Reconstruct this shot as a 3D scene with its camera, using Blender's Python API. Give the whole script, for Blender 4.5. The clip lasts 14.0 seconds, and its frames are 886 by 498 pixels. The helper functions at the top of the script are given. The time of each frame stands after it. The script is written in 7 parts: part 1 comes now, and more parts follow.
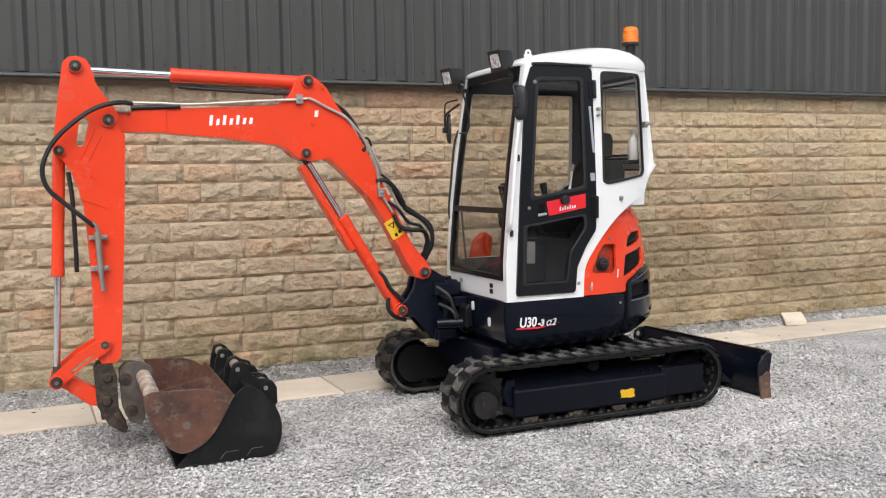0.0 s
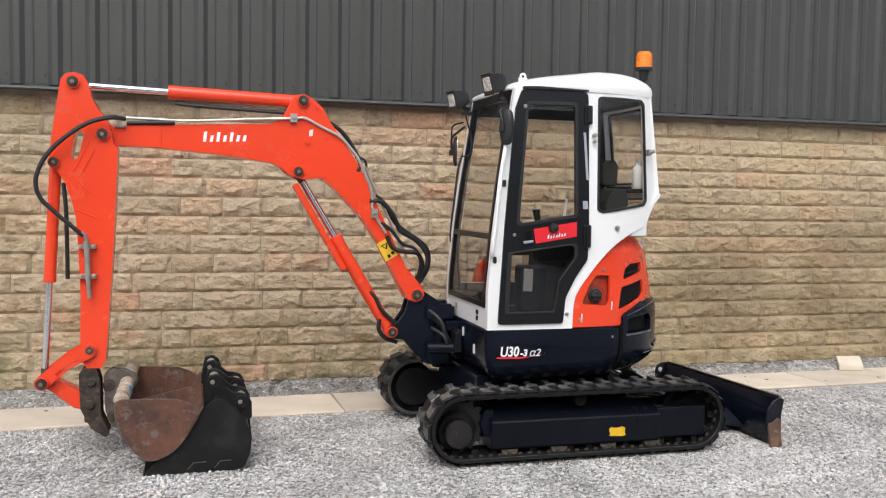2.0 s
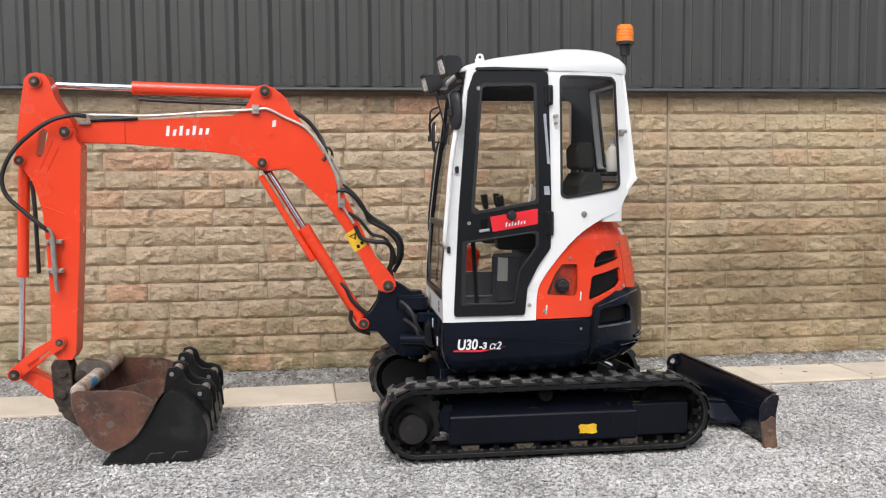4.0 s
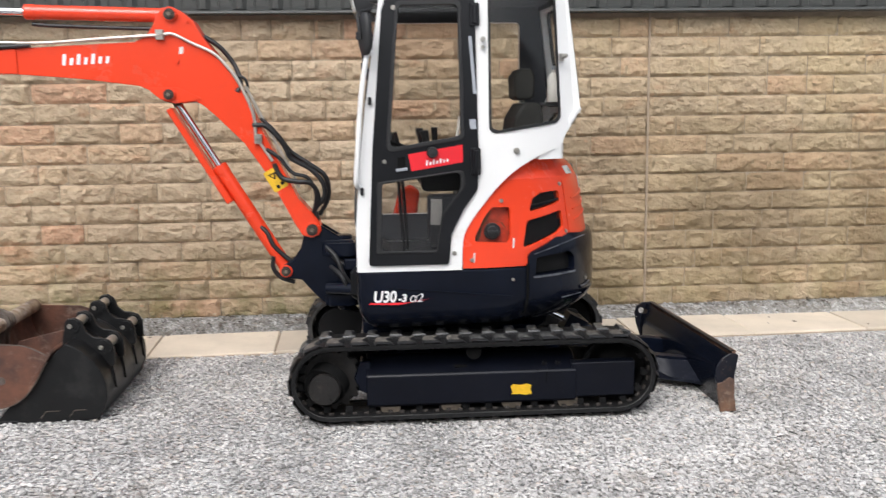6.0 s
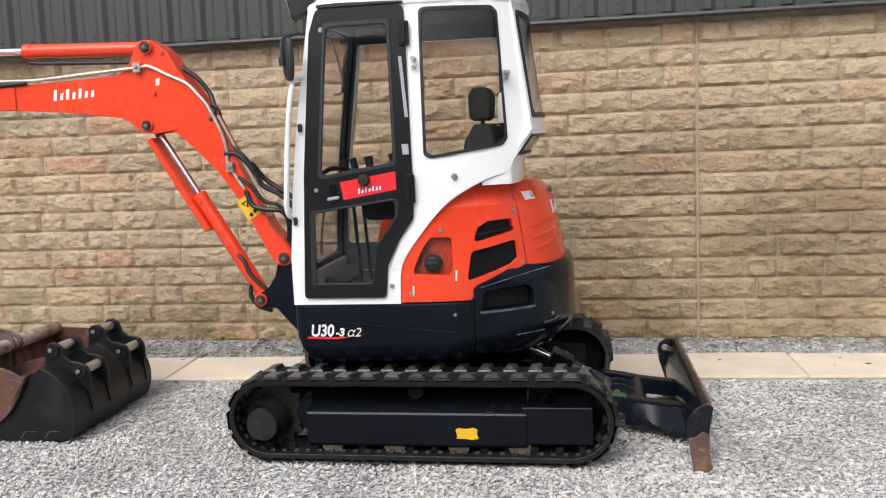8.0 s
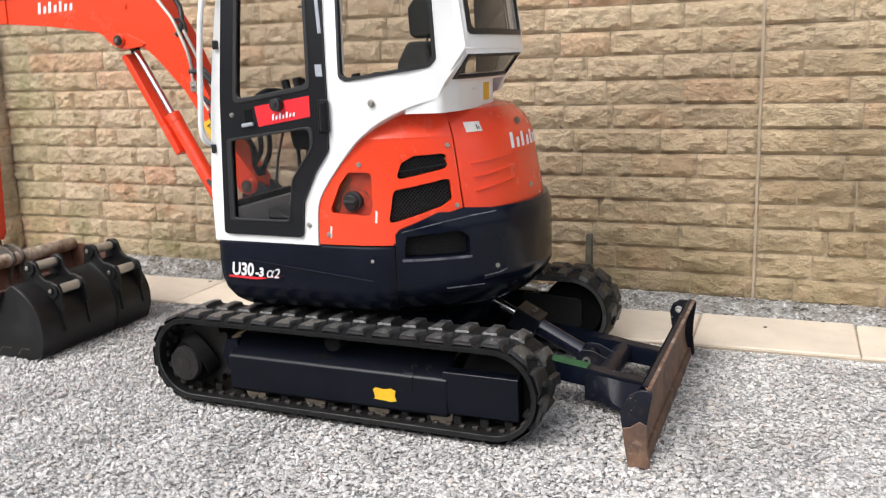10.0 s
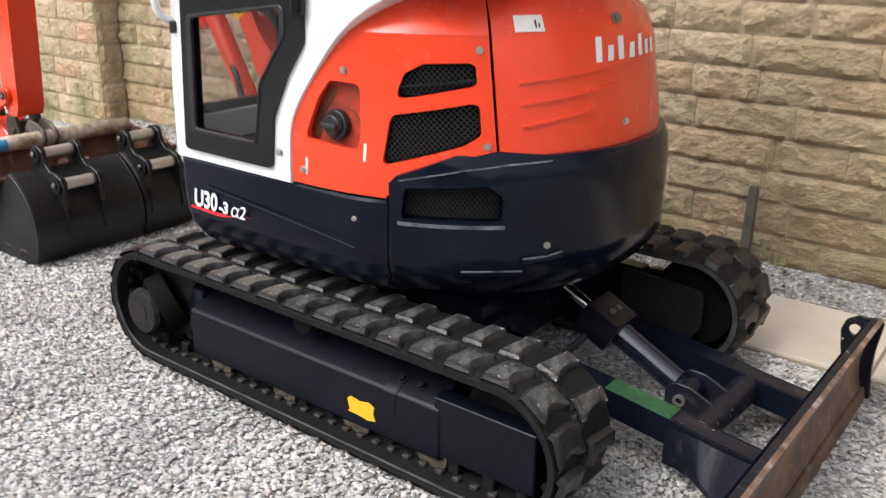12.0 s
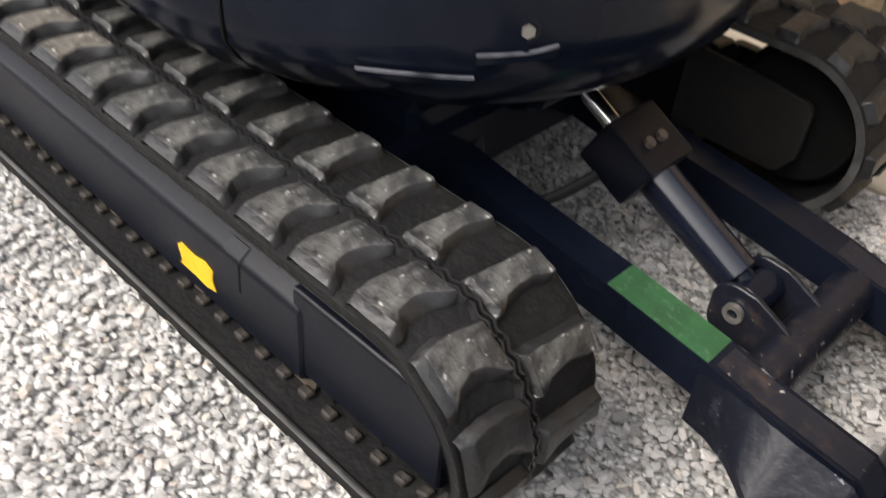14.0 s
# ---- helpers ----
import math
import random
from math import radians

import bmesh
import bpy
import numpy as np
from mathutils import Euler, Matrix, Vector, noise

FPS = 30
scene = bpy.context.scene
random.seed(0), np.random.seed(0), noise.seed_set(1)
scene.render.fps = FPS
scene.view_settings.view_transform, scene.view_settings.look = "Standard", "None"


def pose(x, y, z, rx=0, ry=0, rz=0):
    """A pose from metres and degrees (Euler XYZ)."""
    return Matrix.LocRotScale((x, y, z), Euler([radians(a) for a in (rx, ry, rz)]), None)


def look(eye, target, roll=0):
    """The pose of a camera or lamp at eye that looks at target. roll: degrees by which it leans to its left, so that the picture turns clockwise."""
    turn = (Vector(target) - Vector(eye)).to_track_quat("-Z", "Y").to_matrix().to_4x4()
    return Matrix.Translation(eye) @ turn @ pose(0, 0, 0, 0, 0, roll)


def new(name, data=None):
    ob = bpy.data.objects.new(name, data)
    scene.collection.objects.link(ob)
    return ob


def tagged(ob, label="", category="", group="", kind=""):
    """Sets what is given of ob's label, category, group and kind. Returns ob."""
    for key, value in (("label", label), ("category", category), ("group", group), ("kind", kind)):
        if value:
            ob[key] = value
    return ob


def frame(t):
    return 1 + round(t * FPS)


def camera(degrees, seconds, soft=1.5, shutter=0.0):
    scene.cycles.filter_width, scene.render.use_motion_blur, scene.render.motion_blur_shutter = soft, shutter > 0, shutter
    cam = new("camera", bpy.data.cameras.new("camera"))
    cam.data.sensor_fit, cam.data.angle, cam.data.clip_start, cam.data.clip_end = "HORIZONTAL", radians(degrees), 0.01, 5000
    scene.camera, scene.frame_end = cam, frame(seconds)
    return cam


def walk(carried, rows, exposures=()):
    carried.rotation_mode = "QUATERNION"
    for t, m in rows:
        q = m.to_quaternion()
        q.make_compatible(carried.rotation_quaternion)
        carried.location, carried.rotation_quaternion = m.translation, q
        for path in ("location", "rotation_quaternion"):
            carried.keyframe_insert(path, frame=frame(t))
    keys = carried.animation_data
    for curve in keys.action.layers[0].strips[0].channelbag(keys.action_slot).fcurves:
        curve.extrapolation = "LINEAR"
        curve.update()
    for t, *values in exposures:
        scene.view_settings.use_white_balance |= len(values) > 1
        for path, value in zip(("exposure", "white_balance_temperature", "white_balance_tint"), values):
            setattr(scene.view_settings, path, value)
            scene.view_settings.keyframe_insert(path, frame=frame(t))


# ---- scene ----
cam = camera(52.1, 14.0, 1.15, 0.5)
PATH = [
    (0, (-3.117, -5.592, 1.587), (-2.34, -3.756, 1.431), -1.1),
    (0.5, (-2.937, -5.733, 1.591), (-2.227, -3.869, 1.451), -0.6),
    (1, (-2.756, -5.852, 1.597), (-2.093, -3.97, 1.461), -0.3),
    (1.5, (-2.533, -5.809, 1.581), (-1.937, -3.904, 1.454), 0.4),
    (2, (-2.311, -5.797, 1.611), (-1.78, -3.872, 1.497), 0.9),
    (2.5, (-2.026, -5.909, 1.598), (-1.592, -3.96, 1.477), 0.8),
    (2.7, (-1.923, -5.95, 1.617), (-1.513, -3.997, 1.485), 0.7),
    (4.8, (-0.883, -5.748, 1.653), (-0.747, -3.76, 1.481), -0.4),
    (5, (-0.811, -5.733, 1.656), (-0.695, -3.745, 1.466), -0.3),
    (5.5, (-0.662, -5.577, 1.636), (-0.561, -3.595, 1.388), -0.6),
    (6, (-0.489, -5.344, 1.648), (-0.349, -3.372, 1.346), -0.8),
    (6.5, (-0.181, -5.232, 1.631), (-0.049, -3.267, 1.284), -1.4),
    (7, (0.187, -5.2, 1.683), (0.208, -3.219, 1.404), -0.7),
    (7.2, (0.31, -5.169, 1.68), (0.265, -3.186, 1.428), -1.1),
    (9.3, (1.8, -4.45, 1.643), (1.111, -2.605, 1.298), -2.7),
    (9.5, (1.873, -4.342, 1.656), (1.161, -2.51, 1.286), -2.7),
    (10, (2.017, -4.054, 1.627), (1.241, -2.259, 1.207), -1.9),
    (10.5, (2.147, -3.678, 1.621), (1.208, -1.974, 1.16), 0.8),
    (11, (2.108, -3.271, 1.576), (1.044, -1.634, 1.142), 1.9),
    (11.5, (2.029, -2.906, 1.582), (0.936, -1.324, 1.034), 1.0),
    (12, (1.946, -2.48, 1.55), (0.794, -0.986, 0.886), 1.1),
    (12.5, (1.787, -2.143, 1.469), (0.635, -0.706, 0.69), 2.1),
    (13, (1.596, -1.824, 1.425), (0.536, -0.457, 0.42), 3.5),
    (13.5, (1.474, -1.505, 1.331), (0.377, -0.254, 0.221), 3.9),
    (14, (1.401, -1.321, 1.285), (0.394, -0.158, 0.008), 5.7),
]
walk(cam, [(t, look(eye, target, roll)) for t, eye, target, roll in PATH],
     exposures=[(0.0, 0.14, 6270, 10), (5.0, 0.16, 6230, 10), (6.5, 0.30, 6250, 10), (7.0, 0.08, 6260, 10), (7.6, 0.2, 6280, 10), (9.3, 0.5, 6320, 10), (9.5, 0.54, 6320, 10), (10.0, 0.5, 6320, 10), (10.5, 0.47, 6340, 10), (11.0, 0.86, 6330, 10), (11.5, 0.55, 6350, 10), (12.0, 0.6, 6350, 10), (12.5, 0.72, 6420, 10), (13.0, 0.98, 6540, 10), (14.0, 0.93, 6680, 10)])

# ---- light ----
world = bpy.data.worlds.new("overcast")
scene.world = world
world.use_nodes = True
wn = world.node_tree
sky = wn.nodes.new("ShaderNodeTexSky")
sky.sky_type, sky.sun_disc = "NISHITA", False
sky.sun_elevation, sky.sun_rotation = radians(48), radians(200)
sky.air_density, sky.dust_density, sky.ozone_density = 1.0, 5.0, 0.6
soften = wn.nodes.new("ShaderNodeHueSaturation")
soften.inputs["Saturation"].default_value = 0.35
wn.links.new(sky.outputs[0], soften.inputs["Color"])
wn.links.new(soften.outputs[0], wn.nodes["Background"].inputs["Color"])
wn.nodes["Background"].inputs["Strength"].default_value = 0.18
sun = new("sun", bpy.data.lights.new("sun", "SUN"))
sun.data.energy, sun.data.angle, sun.data.color = 0.6, radians(30), (1.0, 0.975, 0.94)
sun.matrix_world = look((-3, -8, 10), (0, 0, 0))


# ---- materials ----
def shader(name, col, rough=0.5, metal=0.0, vary=0.15, scale=6.0, bump=0.0, bump_scale=60.0, dirt=None, dirt_amount=0.0,
           dirt_scale=4.0, coat=0.0, col2=None, island=False, spec=0.5, fleck=None):
    """A painted, rusted or rubbery surface: two colours by noise, dirt by a second noise, fine relief."""
    m = bpy.data.materials.new(name)
    m.use_nodes = True
    nt = m.node_tree
    b = nt.nodes["Principled BSDF"]
    co = nt.nodes.new("ShaderNodeTexCoord")
    n1 = nt.nodes.new("ShaderNodeTexNoise")
    n1.inputs["Scale"].default_value, n1.inputs["Detail"].default_value, n1.inputs["Roughness"].default_value = scale, 6, 0.6
    nt.links.new(co.outputs["Object"], n1.inputs["Vector"])
    ramp = nt.nodes.new("ShaderNodeValToRGB")
    c2 = col2 or tuple(c * (1 - vary) for c in col)
    ramp.color_ramp.elements[0].position, ramp.color_ramp.elements[1].position = 0.35, 0.65
    ramp.color_ramp.elements[0].color, ramp.color_ramp.elements[1].color = (*c2, 1), (*col, 1)
    nt.links.new(n1.outputs["Fac"], ramp.inputs["Fac"])
    last = ramp.outputs["Color"]
    if dirt:
        n2 = nt.nodes.new("ShaderNodeTexNoise")
        n2.inputs["Scale"].default_value, n2.inputs["Detail"].default_value, n2.inputs["Roughness"].default_value = dirt_scale, 9, 0.72
        nt.links.new(co.outputs["Object"], n2.inputs["Vector"])
        r2 = nt.nodes.new("ShaderNodeValToRGB")
        r2.color_ramp.elements[0].position, r2.color_ramp.elements[1].position = 0.62 - 0.3 * dirt_amount, 0.72
        nt.links.new(n2.outputs["Fac"], r2.inputs["Fac"])
        mix = nt.nodes.new("ShaderNodeMix")
        mix.data_type = "RGBA"
        mul = nt.nodes.new("ShaderNodeMath")
        mul.operation = "MULTIPLY"
        mul.inputs[1].default_value = min(1.0, 0.35 + dirt_amount)
        nt.links.new(r2.outputs["Color"], mul.inputs[0])
        nt.links.new(mul.outputs[0], mix.inputs["Factor"])
        nt.links.new(last, mix.inputs["A"])
        mix.inputs["B"].default_value = (*dirt, 1)
        last = mix.outputs["Result"]
        rr = nt.nodes.new("ShaderNodeMapRange")
        rr.inputs["To Min"].default_value, rr.inputs["To Max"].default_value = rough, min(1, rough + 0.35)
        nt.links.new(mul.outputs[0], rr.inputs["Value"])
        nt.links.new(rr.outputs[0], b.inputs["Roughness"])
    else:
        rr = nt.nodes.new("ShaderNodeMapRange")
        rr.inputs["To Min"].default_value, rr.inputs["To Max"].default_value = rough + 0.08, max(0.03, rough - 0.05)
        nt.links.new(n1.outputs["Fac"], rr.inputs["Value"])
        nt.links.new(rr.outputs[0], b.inputs["Roughness"])
    if fleck:
        tone, size, lo, hi = fleck
        n4, r4, m4 = nt.nodes.new("ShaderNodeTexNoise"), nt.nodes.new("ShaderNodeMapRange"), nt.nodes.new("ShaderNodeMix")
        n4.inputs["Scale"].default_value, n4.inputs["Detail"].default_value, n4.inputs["Roughness"].default_value = size, 4, 0.6
        nt.links.new(co.outputs["Object"], n4.inputs["Vector"])
        r4.inputs["From Min"].default_value, r4.inputs["From Max"].default_value = lo, hi
        nt.links.new(n4.outputs["Fac"], r4.inputs["Value"])
        m4.data_type = "RGBA"
        nt.links.new(r4.outputs[0], m4.inputs["Factor"])
        nt.links.new(last, m4.inputs["A"])
        m4.inputs["B"].default_value = (*tone, 1)
        last = m4.outputs["Result"]
    if island:
        info, geo = nt.nodes.new("ShaderNodeObjectInfo"), nt.nodes.new("ShaderNodeNewGeometry")
        add = nt.nodes.new("ShaderNodeMath")
        add.operation = "ADD"
        nt.links.new(info.outputs["Random"], add.inputs[0])
        nt.links.new(geo.outputs["Random Per Island"], add.inputs[1])
        fr = nt.nodes.new("ShaderNodeMath")
        fr.operation = "FRACT"
        nt.links.new(add.outputs[0], fr.inputs[0])
        hs = nt.nodes.new("ShaderNodeHueSaturation")
        mr = nt.nodes.new("ShaderNodeMapRange")
        mr.inputs["To Min"].default_value, mr.inputs["To Max"].default_value = 0.90, 1.10
        nt.links.new(fr.outputs[0], mr.inputs["Value"])
        nt.links.new(mr.outputs[0], hs.inputs["Value"])
        nt.links.new(last, hs.inputs["Color"])
        last = hs.outputs["Color"]
    nt.links.new(last, b.inputs["Base Color"])
    b.inputs["Metallic"].default_value = metal
    b.inputs["Coat Weight"].default_value = coat
    b.inputs["Coat Roughness"].default_value = 0.12
    b.inputs["Specular IOR Level"].default_value = spec
    if bump:
        n3 = nt.nodes.new("ShaderNodeTexNoise")
        n3.inputs["Scale"].default_value, n3.inputs["Detail"].default_value = bump_scale, 5
        nt.links.new(co.outputs["Object"], n3.inputs["Vector"])
        bp = nt.nodes.new("ShaderNodeBump")
        bp.inputs["Strength"].default_value, bp.inputs["Distance"].default_value = bump, 0.01
        nt.links.new(n3.outputs["Fac"], bp.inputs["Height"])
        nt.links.new(bp.outputs[0], b.inputs["Normal"])
    return m


def glass_material(name, tint, rough=0.02, mixing=0.88):
    """Clear tinted pane: mostly see-through, with a mirror gloss by Fresnel."""
    m = bpy.data.materials.new(name)
    m.use_nodes = True
    nt = m.node_tree
    nt.nodes.remove(nt.nodes["Principled BSDF"])
    tr, gl, mx, fr = (nt.nodes.new("ShaderNode" + k) for k in ("BsdfTransparent", "BsdfGlossy", "MixShader", "LayerWeight"))
    tr.inputs["Color"].default_value = (*tint, 1)
    gl.inputs["Roughness"].default_value = rough
    fr.inputs["Blend"].default_value = 0.5
    power, gain = nt.nodes.new("ShaderNodeMath"), nt.nodes.new("ShaderNodeMapRange")
    power.operation, power.inputs[1].default_value = "POWER", 5.0
    gain.inputs["To Min"].default_value, gain.inputs["To Max"].default_value = 0.025, 0.8
    nt.links.new(fr.outputs["Facing"], power.inputs[0])
    nt.links.new(power.outputs[0], gain.inputs["Value"])
    nt.links.new(gain.outputs[0], mx.inputs[0])
    nt.links.new(tr.outputs[0], mx.inputs[1])
    nt.links.new(gl.outputs[0], mx.inputs[2])
    nt.links.new(mx.outputs[0], nt.nodes["Material Output"].inputs["Surface"])
    return m


ORANGE = shader("orange_paint", (0.80, 0.058, 0.017), 0.26, vary=0.08, scale=2.0, coat=0.18, dirt=(0.46, 0.065, 0.03), dirt_amount=0.12, dirt_scale=5, bump=0.03, bump_scale=25)
NAVY = shader("navy_paint", (0.0052, 0.0074, 0.0150), 0.16, vary=0.3, scale=3.0, coat=0.0, dirt=(0.016, 0.019, 0.030), dirt_amount=0.06, dirt_scale=3, bump=0.012, bump_scale=10, spec=0.2)
FRAME_NAVY = shader("satin_navy_frame", (0.0040, 0.0052, 0.0102), 0.33, vary=0.25, scale=4, dirt=(0.020, 0.019, 0.020), dirt_amount=0.14, dirt_scale=22, bump=0.06, bump_scale=60, spec=0.27)
LINING_DARK = shader("dark_cab_lining", (0.055, 0.058, 0.066), 0.75, vary=0.15, scale=9)
# pale colour that stands for sheen on the counterweight's edges
EDGE_SHEEN = shader("painted_edge_sheen", (0.20, 0.205, 0.23), 0.4, 0.3, vary=0.7, scale=18, col2=(0.03, 0.032, 0.042))
ARM_RUSTY = shader("navy_paint_worn_to_rust", (0.012, 0.013, 0.020), 0.45, vary=0.4, scale=9, dirt=(0.10, 0.062, 0.045), dirt_amount=0.36, dirt_scale=16, bump=0.3, bump_scale=40, spec=0.35, fleck=((0.40, 0.36, 0.32), 40, 0.66, 0.71))
CYLINDER_NAVY = shader("cylinder_navy", (0.008, 0.010, 0.020), 0.16, vary=0.2, scale=6, spec=0.8)
NAVY_WORN = shader("worn_navy_paint", (0.0085, 0.010, 0.017), 0.36, vary=0.3, scale=7, dirt=(0.085, 0.055, 0.042), dirt_amount=0.28, dirt_scale=18, bump=0.2, bump_scale=50, spec=0.35, fleck=((0.36, 0.33, 0.30), 48, 0.665, 0.71))
GUSSET = shader("scuffed_navy_paint", (0.0085, 0.010, 0.017), 0.36, vary=0.3, scale=7, dirt=(0.060, 0.064, 0.085), dirt_amount=0.20, dirt_scale=14, bump=0.2, bump_scale=45, spec=0.2, fleck=((0.30, 0.30, 0.32), 34, 0.66, 0.71))
OILY = shader("oil_stained_orange", (0.62, 0.045, 0.013), 0.35, vary=0.3, scale=8, dirt=(0.045, 0.024, 0.012), dirt_amount=0.75, dirt_scale=9)
WHITE = shader("white_paint", (0.80, 0.80, 0.79), 0.33, vary=0.03, scale=2.0, coat=0.2, dirt=(0.62, 0.58, 0.53), dirt_amount=0.05, dirt_scale=4, bump=0.02, bump_scale=20)
BLACK = shader("black_paint", (0.0095, 0.010, 0.012), 0.33, vary=0.3, scale=4, dirt=(0.014, 0.014, 0.014), dirt_amount=0.1, spec=0.3)
BLACK_STEEL = shader("black_enamel", (0.0085, 0.0087, 0.0092), 0.42, vary=0.25, scale=3, dirt=(0.032, 0.031, 0.030), dirt_amount=0.25, bump=0.06, bump_scale=40, spec=0.35)
PLASTIC = shader("black_plastic", (0.014, 0.014, 0.015), 0.45, vary=0.2, scale=10, bump=0.05, bump_scale=200)
LIP_SHEEN = shader("painted_lip_sheen", (0.085, 0.083, 0.08), 0.5, vary=0.6, scale=14, spec=0.4)
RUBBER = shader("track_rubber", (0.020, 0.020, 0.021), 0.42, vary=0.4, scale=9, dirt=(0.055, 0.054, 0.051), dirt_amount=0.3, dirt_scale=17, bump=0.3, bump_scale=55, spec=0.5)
# soil with the sky's sheen painted in, for the front lugs
RUBBER_SOIL_LIT = shader("soiled_lit_tread_rubber", (0.050, 0.047, 0.043), 0.5, vary=0.45, scale=9, dirt=(0.21, 0.188, 0.160), dirt_amount=0.75, dirt_scale=15, bump=0.45, bump_scale=55, spec=0.5, fleck=((0.45, 0.43, 0.40), 60, 0.63, 0.70))
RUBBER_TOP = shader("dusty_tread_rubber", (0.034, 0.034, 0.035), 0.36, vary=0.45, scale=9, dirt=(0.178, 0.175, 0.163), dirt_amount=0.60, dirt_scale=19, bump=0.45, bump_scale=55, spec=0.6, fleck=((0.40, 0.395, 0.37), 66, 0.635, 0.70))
BELT = shader("belt_rubber", (0.011, 0.011, 0.0115), 0.62, vary=0.3, scale=12, spec=0.2, dirt=(0.024, 0.023, 0.021), dirt_amount=0.35, dirt_scale=30, bump=0.4, bump_scale=60)
MOTOR = shader("greasy_motor_cover", (0.015, 0.0135, 0.0125), 0.5, 0.1, vary=0.4, scale=14, dirt=(0.075, 0.06, 0.05), dirt_amount=0.25, dirt_scale=18, bump=0.3, bump_scale=50)
HOSE = shader("hose_rubber", (0.009, 0.009, 0.010), 0.45, vary=0.2, scale=20, bump=0.08, bump_scale=150)
HOSE_GREY = shader("dusty_hose", (0.017, 0.0175, 0.019), 0.5, vary=0.3, scale=20, bump=0.08, bump_scale=150)
PIN_STEEL = shader("dull_pin_steel", (0.28, 0.235, 0.185), 0.45, 0.7, vary=0.4, scale=20, dirt=(0.10, 0.07, 0.045), dirt_amount=0.4, dirt_scale=20)
CHROME = shader("chrome_rod", (0.78, 0.78, 0.80), 0.12, 1.0, vary=0.06, scale=8)
STEEL = shader("zinc_steel", (0.52, 0.50, 0.45), 0.38, 0.85, vary=0.3, scale=15, dirt=(0.16, 0.11, 0.07), dirt_amount=0.25, dirt_scale=18)
HANGER = shader("worn_grey_steel", (0.17, 0.145, 0.125), 0.5, 0.4, vary=0.5, scale=14, dirt=(0.10, 0.055, 0.035), dirt_amount=0.4, dirt_scale=18, bump=0.5, bump_scale=40)
PIPE = shader("bare_pipe", (0.62, 0.58, 0.52), 0.35, 0.7, vary=0.2, scale=12, dirt=(0.42, 0.33, 0.24), dirt_amount=0.35, dirt_scale=9)
CORE_IRON = shader("dusty_core_iron", (0.021, 0.0175, 0.015), 0.65, 0.1, vary=0.6, scale=9, dirt=(0.12, 0.085, 0.065), dirt_amount=0.22, dirt_scale=9, bump=0.5, bump_scale=60)
DARK_STEEL = shader("dirty_steel", (0.060, 0.045, 0.035), 0.58, 0.3, vary=0.6, scale=16, dirt=(0.17, 0.115, 0.08), dirt_amount=0.42, dirt_scale=22, bump=0.7, bump_scale=45)
RUST = shader("rust", (0.155, 0.066, 0.040), 0.62, 0.15, vary=0.4, scale=7, col2=(0.065, 0.033, 0.025), dirt=(0.33, 0.25, 0.19), dirt_amount=0.30, dirt_scale=13, bump=0.35, bump_scale=45)
RUST_PALE = shader("scraped_rust", (0.46, 0.36, 0.25), 0.7, 0.1, vary=0.55, scale=9, col2=(0.17, 0.095, 0.06), dirt=(0.80, 0.75, 0.66), dirt_amount=0.62, dirt_scale=8, bump=0.3, bump_scale=45)
BLADE_FACE = shader("worn_blade", (0.195, 0.108, 0.066), 0.6, 0.25, vary=0.4, scale=7, col2=(0.085, 0.055, 0.045), dirt=(0.43, 0.34, 0.26), dirt_amount=0.30, dirt_scale=13, bump=0.35, bump_scale=35)
BLADE_TOP = shader("chipped_blade_edge", (0.21, 0.118, 0.075), 0.6, 0.1, vary=0.5, scale=11, col2=(0.10, 0.062, 0.047), dirt=(0.66, 0.60, 0.53), dirt_amount=0.36, dirt_scale=10, bump=0.5, bump_scale=40)
GREEN_TAPE = shader("green_tape", (0.026, 0.100, 0.038), 0.45, vary=0.35, scale=20, dirt=(0.16, 0.26, 0.17), dirt_amount=0.25, dirt_scale=45, bump=0.3, bump_scale=60)
BLUE_MARK = shader("blue_marker", (0.05, 0.33, 0.62), 0.6, vary=0.25, scale=30)
YELLOW = shader("yellow_sticker", (0.82, 0.49, 0.02), 0.45, vary=0.2, scale=25, dirt=(0.3, 0.2, 0.05), dirt_amount=0.12, dirt_scale=25)
RED = shader("red_sticker", (0.72, 0.02, 0.03), 0.35, vary=0.08, scale=4)
DECAL = shader("white_decal", (0.82, 0.82, 0.82), 0.45, vary=0.05, scale=10)
GREY_TAPE = shader("grey_seal", (0.34, 0.36, 0.40), 0.5, vary=0.12, scale=12)
SEAT = shader("seat_fabric", (0.030, 0.030, 0.028), 0.9, vary=0.25, scale=30, bump=0.2, bump_scale=300)
TRIM_GREY = shader("cab_lining", (0.07, 0.07, 0.075), 0.8, vary=0.15, scale=8)
AMBER = shader("amber_lens", (0.95, 0.24, 0.01), 0.18, vary=0.12, scale=14, coat=0.5)
LENS = shader("lamp_lens", (0.80, 0.81, 0.80), 0.2, 0.0, vary=0.6, scale=45, coat=0.6)
MESH_DARK = shader("grille_mesh", (0.019, 0.019, 0.020), 0.5, 0.1, vary=0.3, scale=20, spec=0.3, dirt=(0.045, 0.042, 0.038), dirt_amount=0.3, dirt_scale=12)
# near-black: shade in openings and inside the running gear, put into the colour
VOID_BLACK = shader("void_black", (0.008, 0.008, 0.008), 0.9, vary=0.2, scale=10, spec=0.1)
STICKER = shader("paper_sticker", (0.74, 0.71, 0.66), 0.6, vary=0.1, scale=30)
GLASS = glass_material("tinted_glass", (0.945, 0.945, 0.94))
GLASS_DARK = glass_material("dark_glass", (0.85, 0.85, 0.85))
